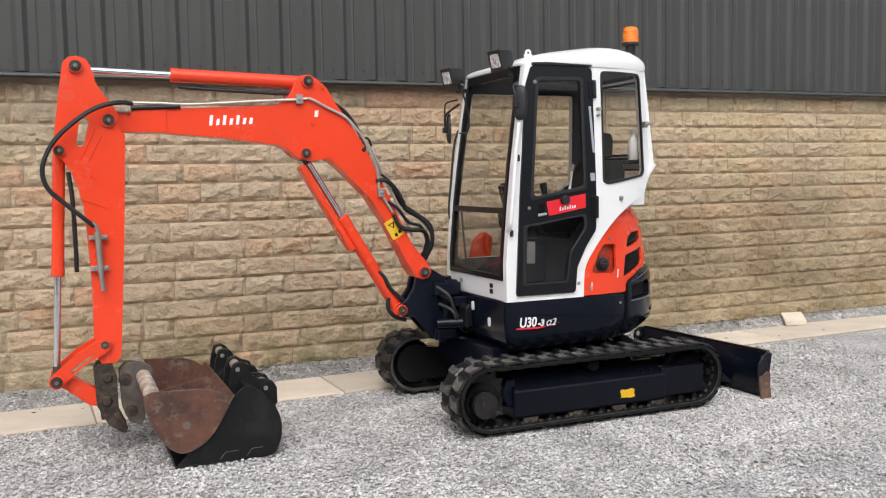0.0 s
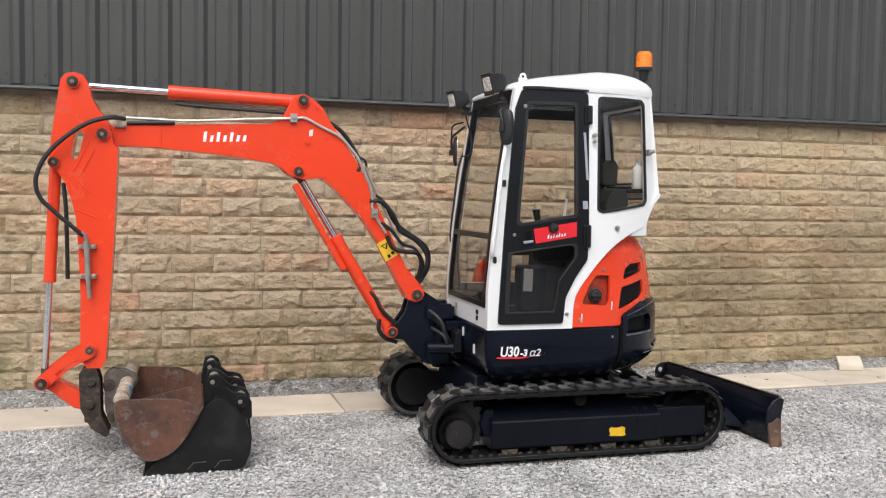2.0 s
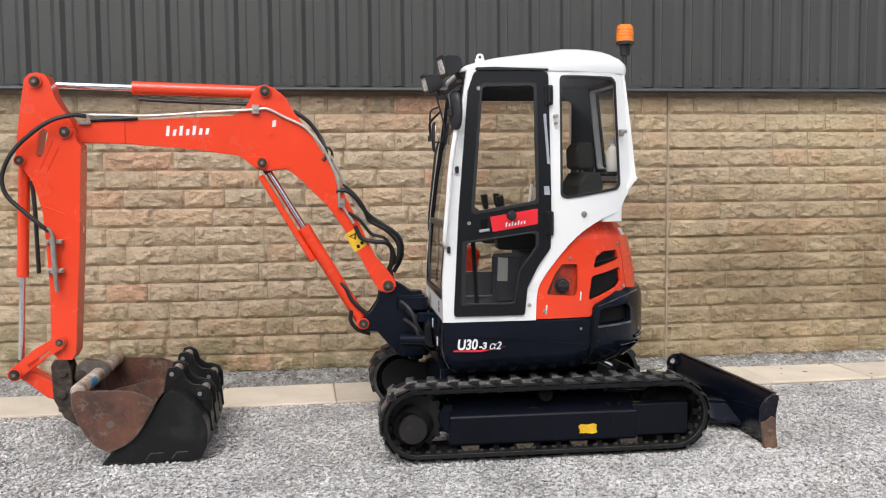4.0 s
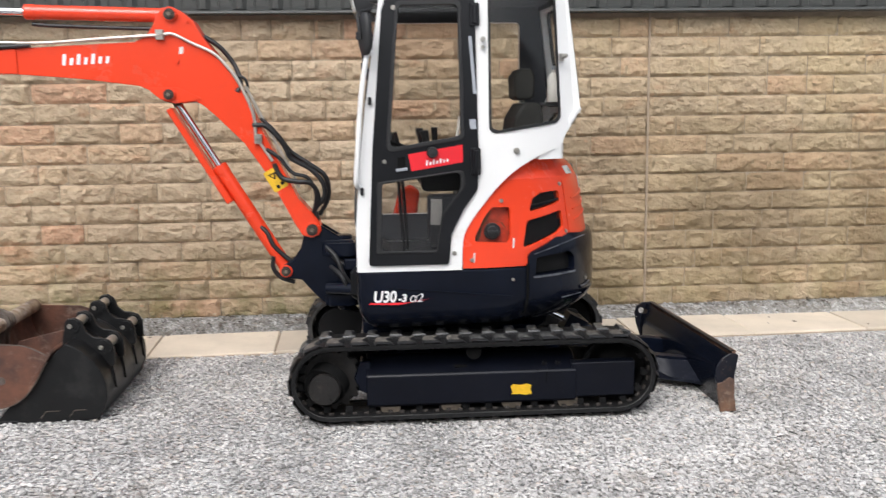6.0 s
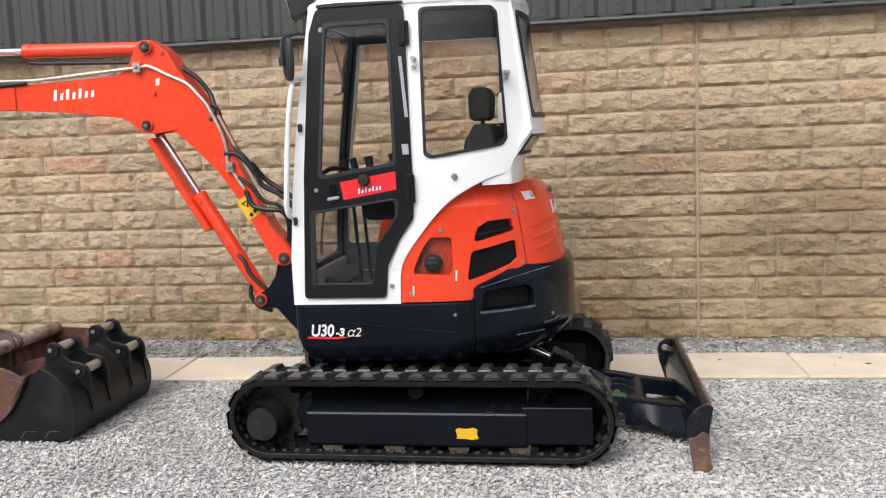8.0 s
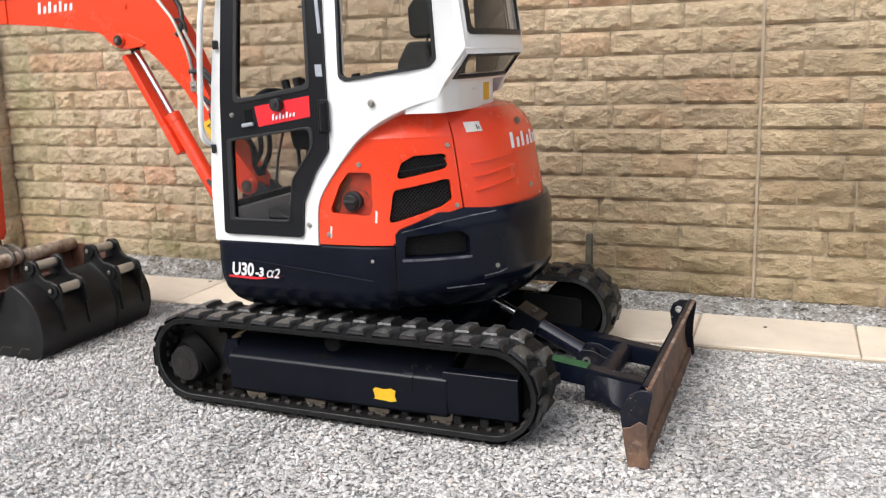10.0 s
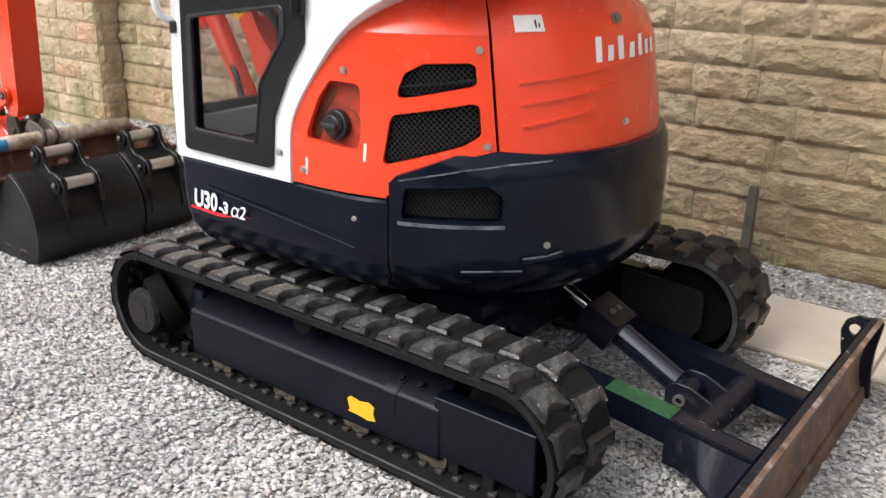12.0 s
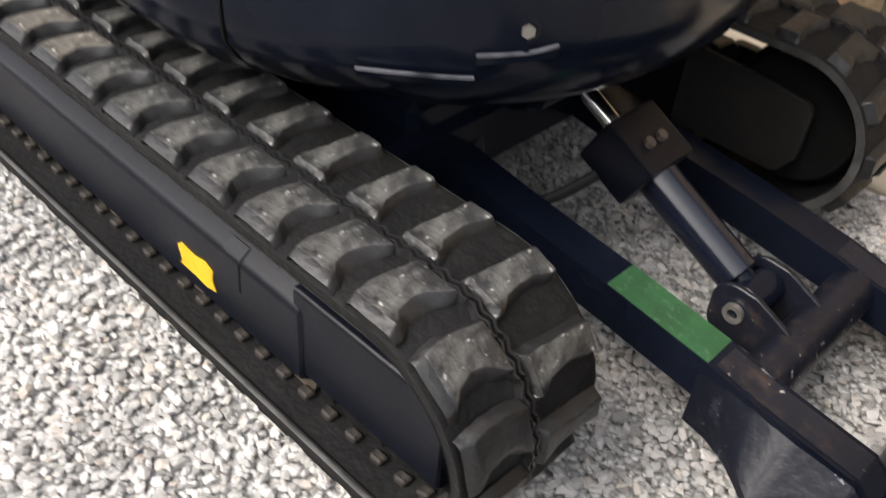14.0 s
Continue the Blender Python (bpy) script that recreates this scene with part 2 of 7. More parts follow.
CLADDING = shader("grey_cladding", (0.046, 0.047, 0.0435), 0.5, vary=0.12, scale=1.2, dirt=(0.068, 0.068, 0.061), dirt_amount=0.2, dirt_scale=2.5, bump=0.02, bump_scale=8)
FLASHING = shader("grey_flashing", (0.062, 0.065, 0.062), 0.5, vary=0.12, scale=2, dirt=(0.05, 0.05, 0.048), dirt_amount=0.2, dirt_scale=5)
MORTAR = shader("mortar", (0.41, 0.335, 0.245), 0.95, vary=0.25, scale=9, dirt=(0.29, 0.235, 0.165), dirt_amount=0.3, dirt_scale=6, bump=0.4, bump_scale=80)
MASTIC = shader("mastic", (0.44, 0.35, 0.26), 0.8, vary=0.15, scale=12)
FLAG = shader("paving_flag", (0.70, 0.61, 0.49), 0.9, vary=0.16, scale=3, dirt=(0.38, 0.33, 0.265), dirt_amount=0.22, dirt_scale=6, bump=0.2, bump_scale=60, island=True)
CONCRETE = shader("yard_concrete", (0.52, 0.50, 0.47), 0.9, vary=0.15, scale=0.8, dirt=(0.38, 0.36, 0.33), dirt_amount=0.2, dirt_scale=1.5)


def stone_material():
    """Pitched sandstone: tan to buff by block, some pink, iron and algae stains, rough relief."""
    m = bpy.data.materials.new("sandstone")
    m.use_nodes = True
    nt = m.node_tree
    b = nt.nodes["Principled BSDF"]
    b.inputs["Roughness"].default_value = 0.92
    b.inputs["Specular IOR Level"].default_value = 0.25
    geo, info = nt.nodes.new("ShaderNodeNewGeometry"), nt.nodes.new("ShaderNodeObjectInfo")
    add, fr = nt.nodes.new("ShaderNodeMath"), nt.nodes.new("ShaderNodeMath")
    add.operation, fr.operation = "ADD", "FRACT"
    nt.links.new(geo.outputs["Random Per Island"], add.inputs[0])
    nt.links.new(info.outputs["Random"], add.inputs[1])
    nt.links.new(add.outputs[0], fr.inputs[0])
    ramp = nt.nodes.new("ShaderNodeValToRGB")
    tones = [(0.0, (0.47, 0.365, 0.249)), (0.22, (0.53, 0.42, 0.292)), (0.45, (0.58, 0.464, 0.328)), (0.62, (0.52, 0.408, 0.284)),
             (0.78, (0.59, 0.455, 0.306)), (0.93, (0.575, 0.40, 0.265)), (1.0, (0.575, 0.355, 0.235))]
    while len(ramp.color_ramp.elements) < len(tones):
        ramp.color_ramp.elements.new(0.5)
    for e, (p, c) in zip(ramp.color_ramp.elements, tones):
        e.position, e.color = p, (*c, 1)
    nt.links.new(fr.outputs[0], ramp.inputs["Fac"])
    last = ramp.outputs["Color"]

    def layer(scale, detail, lo, hi, colour, amount, mask=None, stretch=None):
        nonlocal last
        n = nt.nodes.new("ShaderNodeTexNoise")
        n.inputs["Scale"].default_value, n.inputs["Detail"].default_value, n.inputs["Roughness"].default_value = scale, detail, 0.65
        src = geo.outputs["Position"]
        if stretch:
            mp = nt.nodes.new("ShaderNodeMapping")
            mp.inputs["Scale"].default_value = stretch
            nt.links.new(src, mp.inputs["Vector"])
            src = mp.outputs[0]
        nt.links.new(src, n.inputs["Vector"])
        r = nt.nodes.new("ShaderNodeMapRange")
        r.inputs["From Min"].default_value, r.inputs["From Max"].default_value, r.inputs["To Max"].default_value = lo, hi, amount
        nt.links.new(n.outputs["Fac"], r.inputs["Value"])
        fac = r.outputs[0]
        if mask:
            mu = nt.nodes.new("ShaderNodeMath")
            mu.operation = "MULTIPLY"
            nt.links.new(fac, mu.inputs[0])
            nt.links.new(mask, mu.inputs[1])
            fac = mu.outputs[0]
        mx = nt.nodes.new("ShaderNodeMix")
        mx.data_type = "RGBA"
        nt.links.new(fac, mx.inputs["Factor"])
        nt.links.new(last, mx.inputs["A"])
        mx.inputs["B"].default_value = (*colour, 1)
        last = mx.outputs["Result"]

    layer(3.2, 4, 0.57, 0.70, (0.45, 0.225, 0.125), 0.6, stretch=(0.6, 1, 1.2))
    layer(1.7, 5, 0.55, 0.75, (0.27, 0.23, 0.175), 0.5)
    layer(22, 8, 0.50, 0.74, (0.22, 0.15, 0.08), 0.55, stretch=(0.7, 1, 1.3))
    layer(30, 6, 0.52, 0.75, (0.64, 0.52, 0.35), 0.6)
    sep = nt.nodes.new("ShaderNodeSeparateXYZ")
    nt.links.new(geo.outputs["Position"], sep.inputs[0])
    low = nt.nodes.new("ShaderNodeMapRange")
    low.inputs["From Min"].default_value, low.inputs["From Max"].default_value = 0.75, 0.1
    nt.links.new(sep.outputs["Z"], low.inputs["Value"])
    layer(3.0, 7, 0.42, 0.62, (0.15, 0.155, 0.055), 0.75, low.outputs[0])
    # yellower towards the right, darker brown low on the right
    rightward = nt.nodes.new("ShaderNodeMapRange")
    rightward.inputs["From Min"].default_value, rightward.inputs["From Max"].default_value = -0.3, 1.3
    nt.links.new(sep.outputs["X"], rightward.inputs["Value"])
    layer(1.1, 5, 0.32, 0.60, (0.60, 0.475, 0.28), 0.55, rightward.outputs[0])
    downward = nt.nodes.new("ShaderNodeMapRange")
    downward.inputs["From Min"].default_value, downward.inputs["From Max"].default_value = 2.05, 1.0
    nt.links.new(sep.outputs["Z"], downward.inputs["Value"])
    low_right = nt.nodes.new("ShaderNodeMath")
    low_right.operation = "MULTIPLY"
    nt.links.new(rightward.outputs[0], low_right.inputs[0])
    nt.links.new(downward.outputs[0], low_right.inputs[1])
    layer(1.3, 8, 0.30, 0.60, (0.215, 0.157, 0.090), 0.80, low_right.outputs[0], stretch=(0.7, 1, 1.4))
    shady = nt.nodes.new("ShaderNodeMapRange")
    shady.inputs["From Min"].default_value, shady.inputs["From Max"].default_value = -2.8, -4.2
    nt.links.new(sep.outputs["X"], shady.inputs["Value"])
    layer(2.2, 7, 0.44, 0.66, (0.20, 0.205, 0.085), 0.6, shady.outputs[0], stretch=(1.6, 1, 0.45))
    nt.links.new(last, b.inputs["Base Color"])
    n = nt.nodes.new("ShaderNodeTexNoise")
    n.inputs["Scale"].default_value, n.inputs["Detail"].default_value, n.inputs["Roughness"].default_value = 24, 8, 0.62
    mp = nt.nodes.new("ShaderNodeMapping")
    mp.inputs["Scale"].default_value = (0.9, 1, 1.15)
    nt.links.new(geo.outputs["Position"], mp.inputs["Vector"])
    nt.links.new(mp.outputs[0], n.inputs["Vector"])
    bp = nt.nodes.new("ShaderNodeBump")
    bp.inputs["Strength"].default_value, bp.inputs["Distance"].default_value = 1.0, 0.06
    n.inputs["Scale"].default_value = 15
    nt.links.new(n.outputs["Fac"], bp.inputs["Height"])
    nt.links.new(bp.outputs[0], b.inputs["Normal"])
    return m


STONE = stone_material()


def gravel_material(name, sheet_cells):
    """Pale limestone chippings: each chip its own grey; on the sheet the chips are cells with relief."""
    m = bpy.data.materials.new(name)
    m.use_nodes = True
    nt = m.node_tree
    b = nt.nodes["Principled BSDF"]
    b.inputs["Roughness"].default_value = 0.85
    b.inputs["Specular IOR Level"].default_value = 0.3
    geo = nt.nodes.new("ShaderNodeNewGeometry")
    ramp = nt.nodes.new("ShaderNodeValToRGB")
    tones = [(0.0, (0.235, 0.227, 0.217)), (0.2, (0.39, 0.378, 0.363)), (0.55, (0.515, 0.50, 0.483)), (0.86, (0.63, 0.613, 0.595)), (1.0, (0.515, 0.452, 0.395))] if not sheet_cells else [(0.0, (0.33, 0.325, 0.32)), (0.22, (0.51, 0.505, 0.498)), (0.55, (0.63, 0.623, 0.615)), (0.85, (0.80, 0.795, 0.785)), (1.0, (0.62, 0.57, 0.51))]
    while len(ramp.color_ramp.elements) < len(tones):
        ramp.color_ramp.elements.new(0.5)
    for e, (p, c) in zip(ramp.color_ramp.elements, tones):
        e.position, e.color = p, (*c, 1)
    big = nt.nodes.new("ShaderNodeTexNoise")
    big.inputs["Scale"].default_value, big.inputs["Detail"].default_value = 1.9, 8
    nt.links.new(geo.outputs["Position"], big.inputs["Vector"])
    rng = nt.nodes.new("ShaderNodeMapRange")
    rng.inputs["From Min"].default_value, rng.inputs["From Max"].default_value = 0.35, 0.65
    rng.inputs["To Min"].default_value, rng.inputs["To Max"].default_value = 0.82, 1.15
    nt.links.new(big.outputs["Fac"], rng.inputs["Value"])
    hs = nt.nodes.new("ShaderNodeHueSaturation")
    nt.links.new(rng.outputs[0], hs.inputs["Value"])
    nt.links.new(ramp.outputs["Color"], hs.inputs["Color"])
    last = hs.outputs["Color"]

    def soil(mask, colour, lo, hi, amount, scale):
        """Patches of earth among the stones."""
        nonlocal last
        n = nt.nodes.new("ShaderNodeTexNoise")
        n.inputs["Scale"].default_value, n.inputs["Detail"].default_value, n.inputs["Roughness"].default_value = scale, 9, 0.7
        nt.links.new(geo.outputs["Position"], n.inputs["Vector"])
        r = nt.nodes.new("ShaderNodeMapRange")
        r.inputs["From Min"].default_value, r.inputs["From Max"].default_value, r.inputs["To Max"].default_value = lo, hi, amount
        nt.links.new(n.outputs["Fac"], r.inputs["Value"])
        fac = r.outputs[0]
        if mask:
            mu = nt.nodes.new("ShaderNodeMath")
            mu.operation = "MULTIPLY"
            nt.links.new(fac, mu.inputs[0])
            nt.links.new(mask, mu.inputs[1])
            fac = mu.outputs[0]
        mix = nt.nodes.new("ShaderNodeMix")
        mix.data_type = "RGBA"
        nt.links.new(fac, mix.inputs["Factor"])
        nt.links.new(last, mix.inputs["A"])
        mix.inputs["B"].default_value = (*colour, 1)
        last = mix.outputs["Result"]

    soil(None, (0.27, 0.225, 0.18), 0.56, 0.72, 0.6, 1.7)
    sep = nt.nodes.new("ShaderNodeSeparateXYZ")
    nt.links.new(geo.outputs["Position"], sep.inputs[0])
    foot = nt.nodes.new("ShaderNodeMapRange")
    foot.inputs["From Min"].default_value, foot.inputs["From Max"].default_value = 1.36, 1.44
    nt.links.new(sep.outputs["Y"], foot.inputs["Value"])
    soil(foot.outputs[0], (0.17, 0.15, 0.115), 0.36, 0.58, 0.75, 14)
    if sheet_cells:
        v = nt.nodes.new("ShaderNodeTexVoronoi")
        v.inputs["Scale"].default_value = 70
        nt.links.new(geo.outputs["Position"], v.inputs["Vector"])
        sp = nt.nodes.new("ShaderNodeSeparateColor")
        nt.links.new(v.outputs["Color"], sp.inputs[0])
        nt.links.new(sp.outputs[0], ramp.inputs["Fac"])
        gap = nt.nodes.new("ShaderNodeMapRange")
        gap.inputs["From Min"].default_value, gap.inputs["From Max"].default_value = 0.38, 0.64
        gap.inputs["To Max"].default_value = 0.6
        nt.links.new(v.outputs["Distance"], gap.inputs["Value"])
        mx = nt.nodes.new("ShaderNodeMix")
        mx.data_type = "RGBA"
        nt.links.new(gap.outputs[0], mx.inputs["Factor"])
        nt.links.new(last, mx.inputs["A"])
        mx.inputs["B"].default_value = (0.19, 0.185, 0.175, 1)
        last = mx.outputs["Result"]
        bp = nt.nodes.new("ShaderNodeBump")
        bp.invert = True
        bp.inputs["Strength"].default_value, bp.inputs["Distance"].default_value = 1.0, 0.012
        nt.links.new(v.outputs["Distance"], bp.inputs["Height"])
        nt.links.new(bp.outputs[0], b.inputs["Normal"])
    else:
        nt.links.new(geo.outputs["Random Per Island"], ramp.inputs["Fac"])
    nt.links.new(last, b.inputs["Base Color"])
    return m


GRAVEL_SHEET, GRAVEL_CHIP = gravel_material("gravel_bed", True), gravel_material("gravel_chip", False)


# ---- building helpers ----
def finish(bm, name, material, angle=35, bevel=0.0, segments=1):
    if bevel:
        sharp = [e for e in bm.edges if len(e.link_faces) == 2 and e.calc_face_angle(0) > radians(50)]
        bmesh.ops.bevel(bm, geom=sharp, offset=bevel, segments=segments, affect="EDGES", clamp_overlap=True, profile=0.6)
    bmesh.ops.recalc_face_normals(bm, faces=bm.faces)
    mesh = bpy.data.meshes.new(name)
    bm.to_mesh(mesh)
    bm.free()
    for p in mesh.polygons:
        p.use_smooth = True
    mesh.set_sharp_from_angle(angle=radians(angle))
    if material:
        mesh.materials.append(material)
    return mesh


def thing(name, at, label, category, group="", kind=""):
    """A top-level Empty at the base of a thing; its parts are built in world coordinates under it."""
    ob = new(name)
    ob.location = at
    ob.empty_display_size = 0.1
    return tagged(ob, label, category, group, kind)


def under(ob, parent):
    ob.parent = parent
    if parent.parent is None:
        ob.matrix_parent_inverse = Matrix.Translation(-Vector(parent.location))
    return ob


def part(name, bm, material, parent, label="", bevel=0.0, segments=1, angle=35):
    ob = new(name, finish(bm, name, material, angle, bevel, segments))
    if bevel:
        even = ob.modifiers.new("even_normals", "WEIGHTED_NORMAL")
        even.keep_sharp, even.weight = True, 80
    if parent:
        under(ob, parent)
    return tagged(ob, label)


def inside(p, poly):
    hit = False
    for (x1, y1), (x2, y2) in zip(poly, poly[1:] + poly[:1]):
        if (y1 > p[1]) != (y2 > p[1]) and p[0] < (x2 - x1) * (p[1] - y1) / (y2 - y1) + x1:
            hit = not hit
    return hit


def dense(poly, step):
    out = []
    for a, b in zip(poly, poly[1:] + poly[:1]):
        n = max(1, int(math.dist(a, b) / step)) if step else 1
        out += [(a[0] + (b[0] - a[0]) * k / n, a[1] + (b[1] - a[1]) * k / n) for k in range(n)]
    return out


def rounded(poly, r, n=4):
    """The outline with its corners rounded by radius r (one number, or one for each corner)."""
    out = []
    for k, p in enumerate(poly):
        rad = r[k] if isinstance(r, (list, tuple)) else r
        a, b = Vector(poly[k - 1]) - Vector(p), Vector(poly[(k + 1) % len(poly)]) - Vector(p)
        turn = a.angle(b, math.pi)
        if rad <= 0 or turn > radians(172):
            out.append(tuple(p))
            continue
        d = min(rad / math.tan(turn / 2), a.length * 0.48, b.length * 0.48)
        p0, p2 = Vector(p) + a.normalized() * d, Vector(p) + b.normalized() * d
        for i in range(n + 1):
            s = i / n
            q = p0.lerp(Vector(p), s).lerp(Vector(p).lerp(p2, s), s)
            out.append((q.x, q.y))
    return out


def solid(outer, f, thick, holes=(), step=0.0):
    """A plate with holes: 2D outline (u, v), put in space by f(u, v, depth), depth 0 in front to thick behind."""
    from mathutils.geometry import delaunay_2d_cdt
    loops = [dense(list(l), step) for l in (outer, *holes)]
    pts, edges = [], []
    for l in loops:
        s = len(pts)
        pts += l
        edges += [(s + k, s + (k + 1) % len(l)) for k in range(len(l))]
    if step:
        us, vs = [p[0] for p in outer], [p[1] for p in outer]
        u = min(us) + step / 2
        while u < max(us):
            v = min(vs) + step / 2
            while v < max(vs):
                q = (u, v)
                if inside(q, loops[0]) and not any(inside(q, h) for h in loops[1:]) and min((q[0] - p[0]) ** 2 + (q[1] - p[1]) ** 2 for p in pts[: sum(map(len, loops))]) > (0.45 * step) ** 2:
                    pts.append(q)
                v += step
            u += step
    vs, _, tris, *_ = delaunay_2d_cdt([Vector(p) for p in pts], edges, [], 0, 1e-6)
    keep = []
    for t in tris:
        c = (sum(vs[i].x for i in t) / 3, sum(vs[i].y for i in t) / 3)
        if inside(c, loops[0]) and not any(inside(c, h) for h in loops[1:]):
            keep.append(t)
    bm = bmesh.new()
    top = [bm.verts.new(f(v.x, v.y, 0.0)) for v in vs]
    low = [bm.verts.new(f(v.x, v.y, thick)) for v in vs]
    rim = {}
    for t in keep:
        bm.faces.new([top[i] for i in t])
        bm.faces.new([low[i] for i in reversed(t)])
        for a, b in zip(t, t[1:] + t[:1]):
            key = (min(a, b), max(a, b))
            rim[key] = None if key in rim else (a, b)
    for e in rim.values():
        if e:
            a, b = e
            bm.faces.new((top[b], top[a], low[a], low[b]))
    bmesh.ops.delete(bm, geom=[v for v in bm.verts if not v.link_faces], context="VERTS")
    if not step:
        bmesh.ops.dissolve_limit(bm, angle_limit=radians(0.5), verts=bm.verts, edges=bm.edges, delimit=set())
    return bm


def slab_y(y0):
    return lambda u, v, d: (u, y0 + d, v)


def box(x0, x1, y0, y1, z0, z1):
    bm = bmesh.new()
    bmesh.ops.create_cube(bm, size=1, matrix=Matrix.LocRotScale(((x0 + x1) / 2, (y0 + y1) / 2, (z0 + z1) / 2), None, (x1 - x0, y1 - y0, z1 - z0)))
    return bm


def merge(*bms):
    out = bmesh.new()
    for b in bms:
        mesh = bpy.data.meshes.new("joined")
        b.to_mesh(mesh)
        b.free()
        out.from_mesh(mesh)
        bpy.data.meshes.remove(mesh)
    return out


def moved(bm, m):
    bmesh.ops.transform(bm, matrix=m, verts=bm.verts)
    return bm


def rod(a, b, r, r2=None, n=20, caps=True):
    """A round bar from a to b."""
    a, b = Vector(a), Vector(b)
    bm = bmesh.new()
    m = Matrix.Translation((a + b) / 2) @ (b - a).to_track_quat("Z", "Y").to_matrix().to_4x4()
    bmesh.ops.create_cone(bm, cap_ends=caps, segments=n, radius1=r, radius2=r if r2 is None else r2, depth=(b - a).length, matrix=m)
    return bm


def ring(centre, axis, r_in, r_out, width, n=24):
    axis = Vector(axis).normalized()
    q = axis.to_track_quat("Z", "Y").to_matrix()
    bm = bmesh.new()
    rows = []
    for r, h in ((r_in, -0.5), (r_out, -0.5), (r_out, 0.5), (r_in, 0.5)):
        rows.append([bm.verts.new(Vector(centre) + q @ Vector((r * math.cos(2 * math.pi * k / n), r * math.sin(2 * math.pi * k / n), h * width))) for k in range(n)])
    for i in range(4):
        for k in range(n):
            bm.faces.new((rows[i][k], rows[i][(k + 1) % n], rows[(i + 1) % 4][(k + 1) % n], rows[(i + 1) % 4][k]))
    return bm


def tube(points, r, n=10, smooth=True, steps=6):
    """A bent pipe or hose along points, through a smooth curve."""
    pts = [Vector(p) for p in points]
    if smooth and len(pts) > 2:
        ext = [2 * pts[0] - pts[1], *pts, 2 * pts[-1] - pts[-2]]
        line = []
        for i in range(1, len(ext) - 2):
            p0, p1, p2, p3 = ext[i - 1: i + 3]
            for k in range(steps):
                t = k / steps
                line.append(0.5 * (2 * p1 + (p2 - p0) * t + (2 * p0 - 5 * p1 + 4 * p2 - p3) * t * t + (3 * p1 - p0 - 3 * p2 + p3) * t ** 3))
        pts = line + [pts[-1]]
    bm = bmesh.new()
    rings, up = [], Vector((0.13, 0.9, 0.31))
    for i, p in enumerate(pts):
        d = (pts[min(i + 1, len(pts) - 1)] - pts[max(i - 1, 0)]).normalized()
        s = d.cross(up).normalized()
        up = s.cross(d).normalized()
        rings.append([bm.verts.new(p + r * (math.cos(2 * math.pi * k / n) * s + math.sin(2 * math.pi * k / n) * up)) for k in range(n)])
    for a, b in zip(rings, rings[1:]):
        for k in range(n):
            bm.faces.new((a[k], a[(k + 1) % n], b[(k + 1) % n], b[k]))
    bm.faces.new(rings[0])
    bm.faces.new(rings[-1])
    return bm


def loft(loops, cap=True):
    bm = bmesh.new()
    rows = [[bm.verts.new(p) for p in l] for l in loops]
    n = len(rows[0])
    for a, b in zip(rows, rows[1:]):
        for k in range(n):
            bm.faces.new((a[k], a[(k + 1) % n], b[(k + 1) % n], b[k]))
    if cap:
        bm.faces.new(rows[0])
        bm.faces.new(rows[-1])
    return bm


def curve(points, n=6):
    pts = [Vector((*p, 0)) for p in points]
    ext = [2 * pts[0] - pts[1], *pts, 2 * pts[-1] - pts[-2]]
    out = []
    for i in range(1, len(ext) - 2):
        p0, p1, p2, p3 = ext[i - 1: i + 3]
        for k in range(n):
            t = k / n
            q = 0.5 * (2 * p1 + (p2 - p0) * t + (2 * p0 - 5 * p1 + 4 * p2 - p3) * t * t + (3 * p1 - p0 - 3 * p2 + p3) * t ** 3)
            out.append((q.x, q.y))
    return out + [tuple(points[-1])]


def bolt(centre, axis, r, h=0.012):
    """A hexagon bolt head on a washer."""
    c, a = Vector(centre), Vector(axis).normalized()
    return merge(rod(c, c + a * h * 0.3, r * 1.35, n=16), rod(c + a * h * 0.3, c + a * h, r, n=6))


def words(text, size, m, material, name, parent, depth=0.001, shear=0.0, label="", bold=0.0):
    cu = bpy.data.curves.new(name, "FONT")
    cu.body, cu.size, cu.extrude, cu.shear, cu.offset = text, size, depth, shear, bold
    tmp = bpy.data.objects.new(name, cu)
    scene.collection.objects.link(tmp)
    mesh = bpy.data.meshes.new_from_object(tmp.evaluated_get(bpy.context.evaluated_depsgraph_get()))
    bpy.data.objects.remove(tmp)
    mesh.transform(m)
    mesh.materials.clear()
    mesh.materials.append(material)
    ob = new(name, mesh)
    under(ob, parent)
    return tagged(ob, label)


def logo_bars(f, u0, u1, v, h):
    """A brand mark as plain strokes: seven slanted blocks of its size, put on a surface by f(u, v)."""
    bm = bmesh.new()
    w = (u1 - u0) / 7
    for k in range(7):
        tall = h * (1.0, 0.62, 0.95, 0.62, 0.9, 0.62, 0.1)[k] if k < 6 else h * 0.62
        a, b, lean = u0 + k * w, u0 + (k + 0.48) * w, 0.12 * h
        bm.faces.new([bm.verts.new(f(*q)) for q in ((a, v), (b, v), (b + lean, v + tall), (a + lean, v + tall))])
    ext = bmesh.ops.extrude_face_region(bm, geom=bm.faces[:])
    c = Vector(f(u0, v, 0.0015)) - Vector(f(u0, v))
    bmesh.ops.translate(bm, vec=c, verts=[g for g in ext["geom"] if isinstance(g, bmesh.types.BMVert)])
    return bm


# ---- ground ----
def ground_height(x, y):
    """Level gravel, banked up a little against the wall."""
    t = min(1.0, max(0.0, (y - 1.40) / 0.26))
    return 0.10 * t * t * (3 - 2 * t) if -5.2 < x < 9 else 0.0


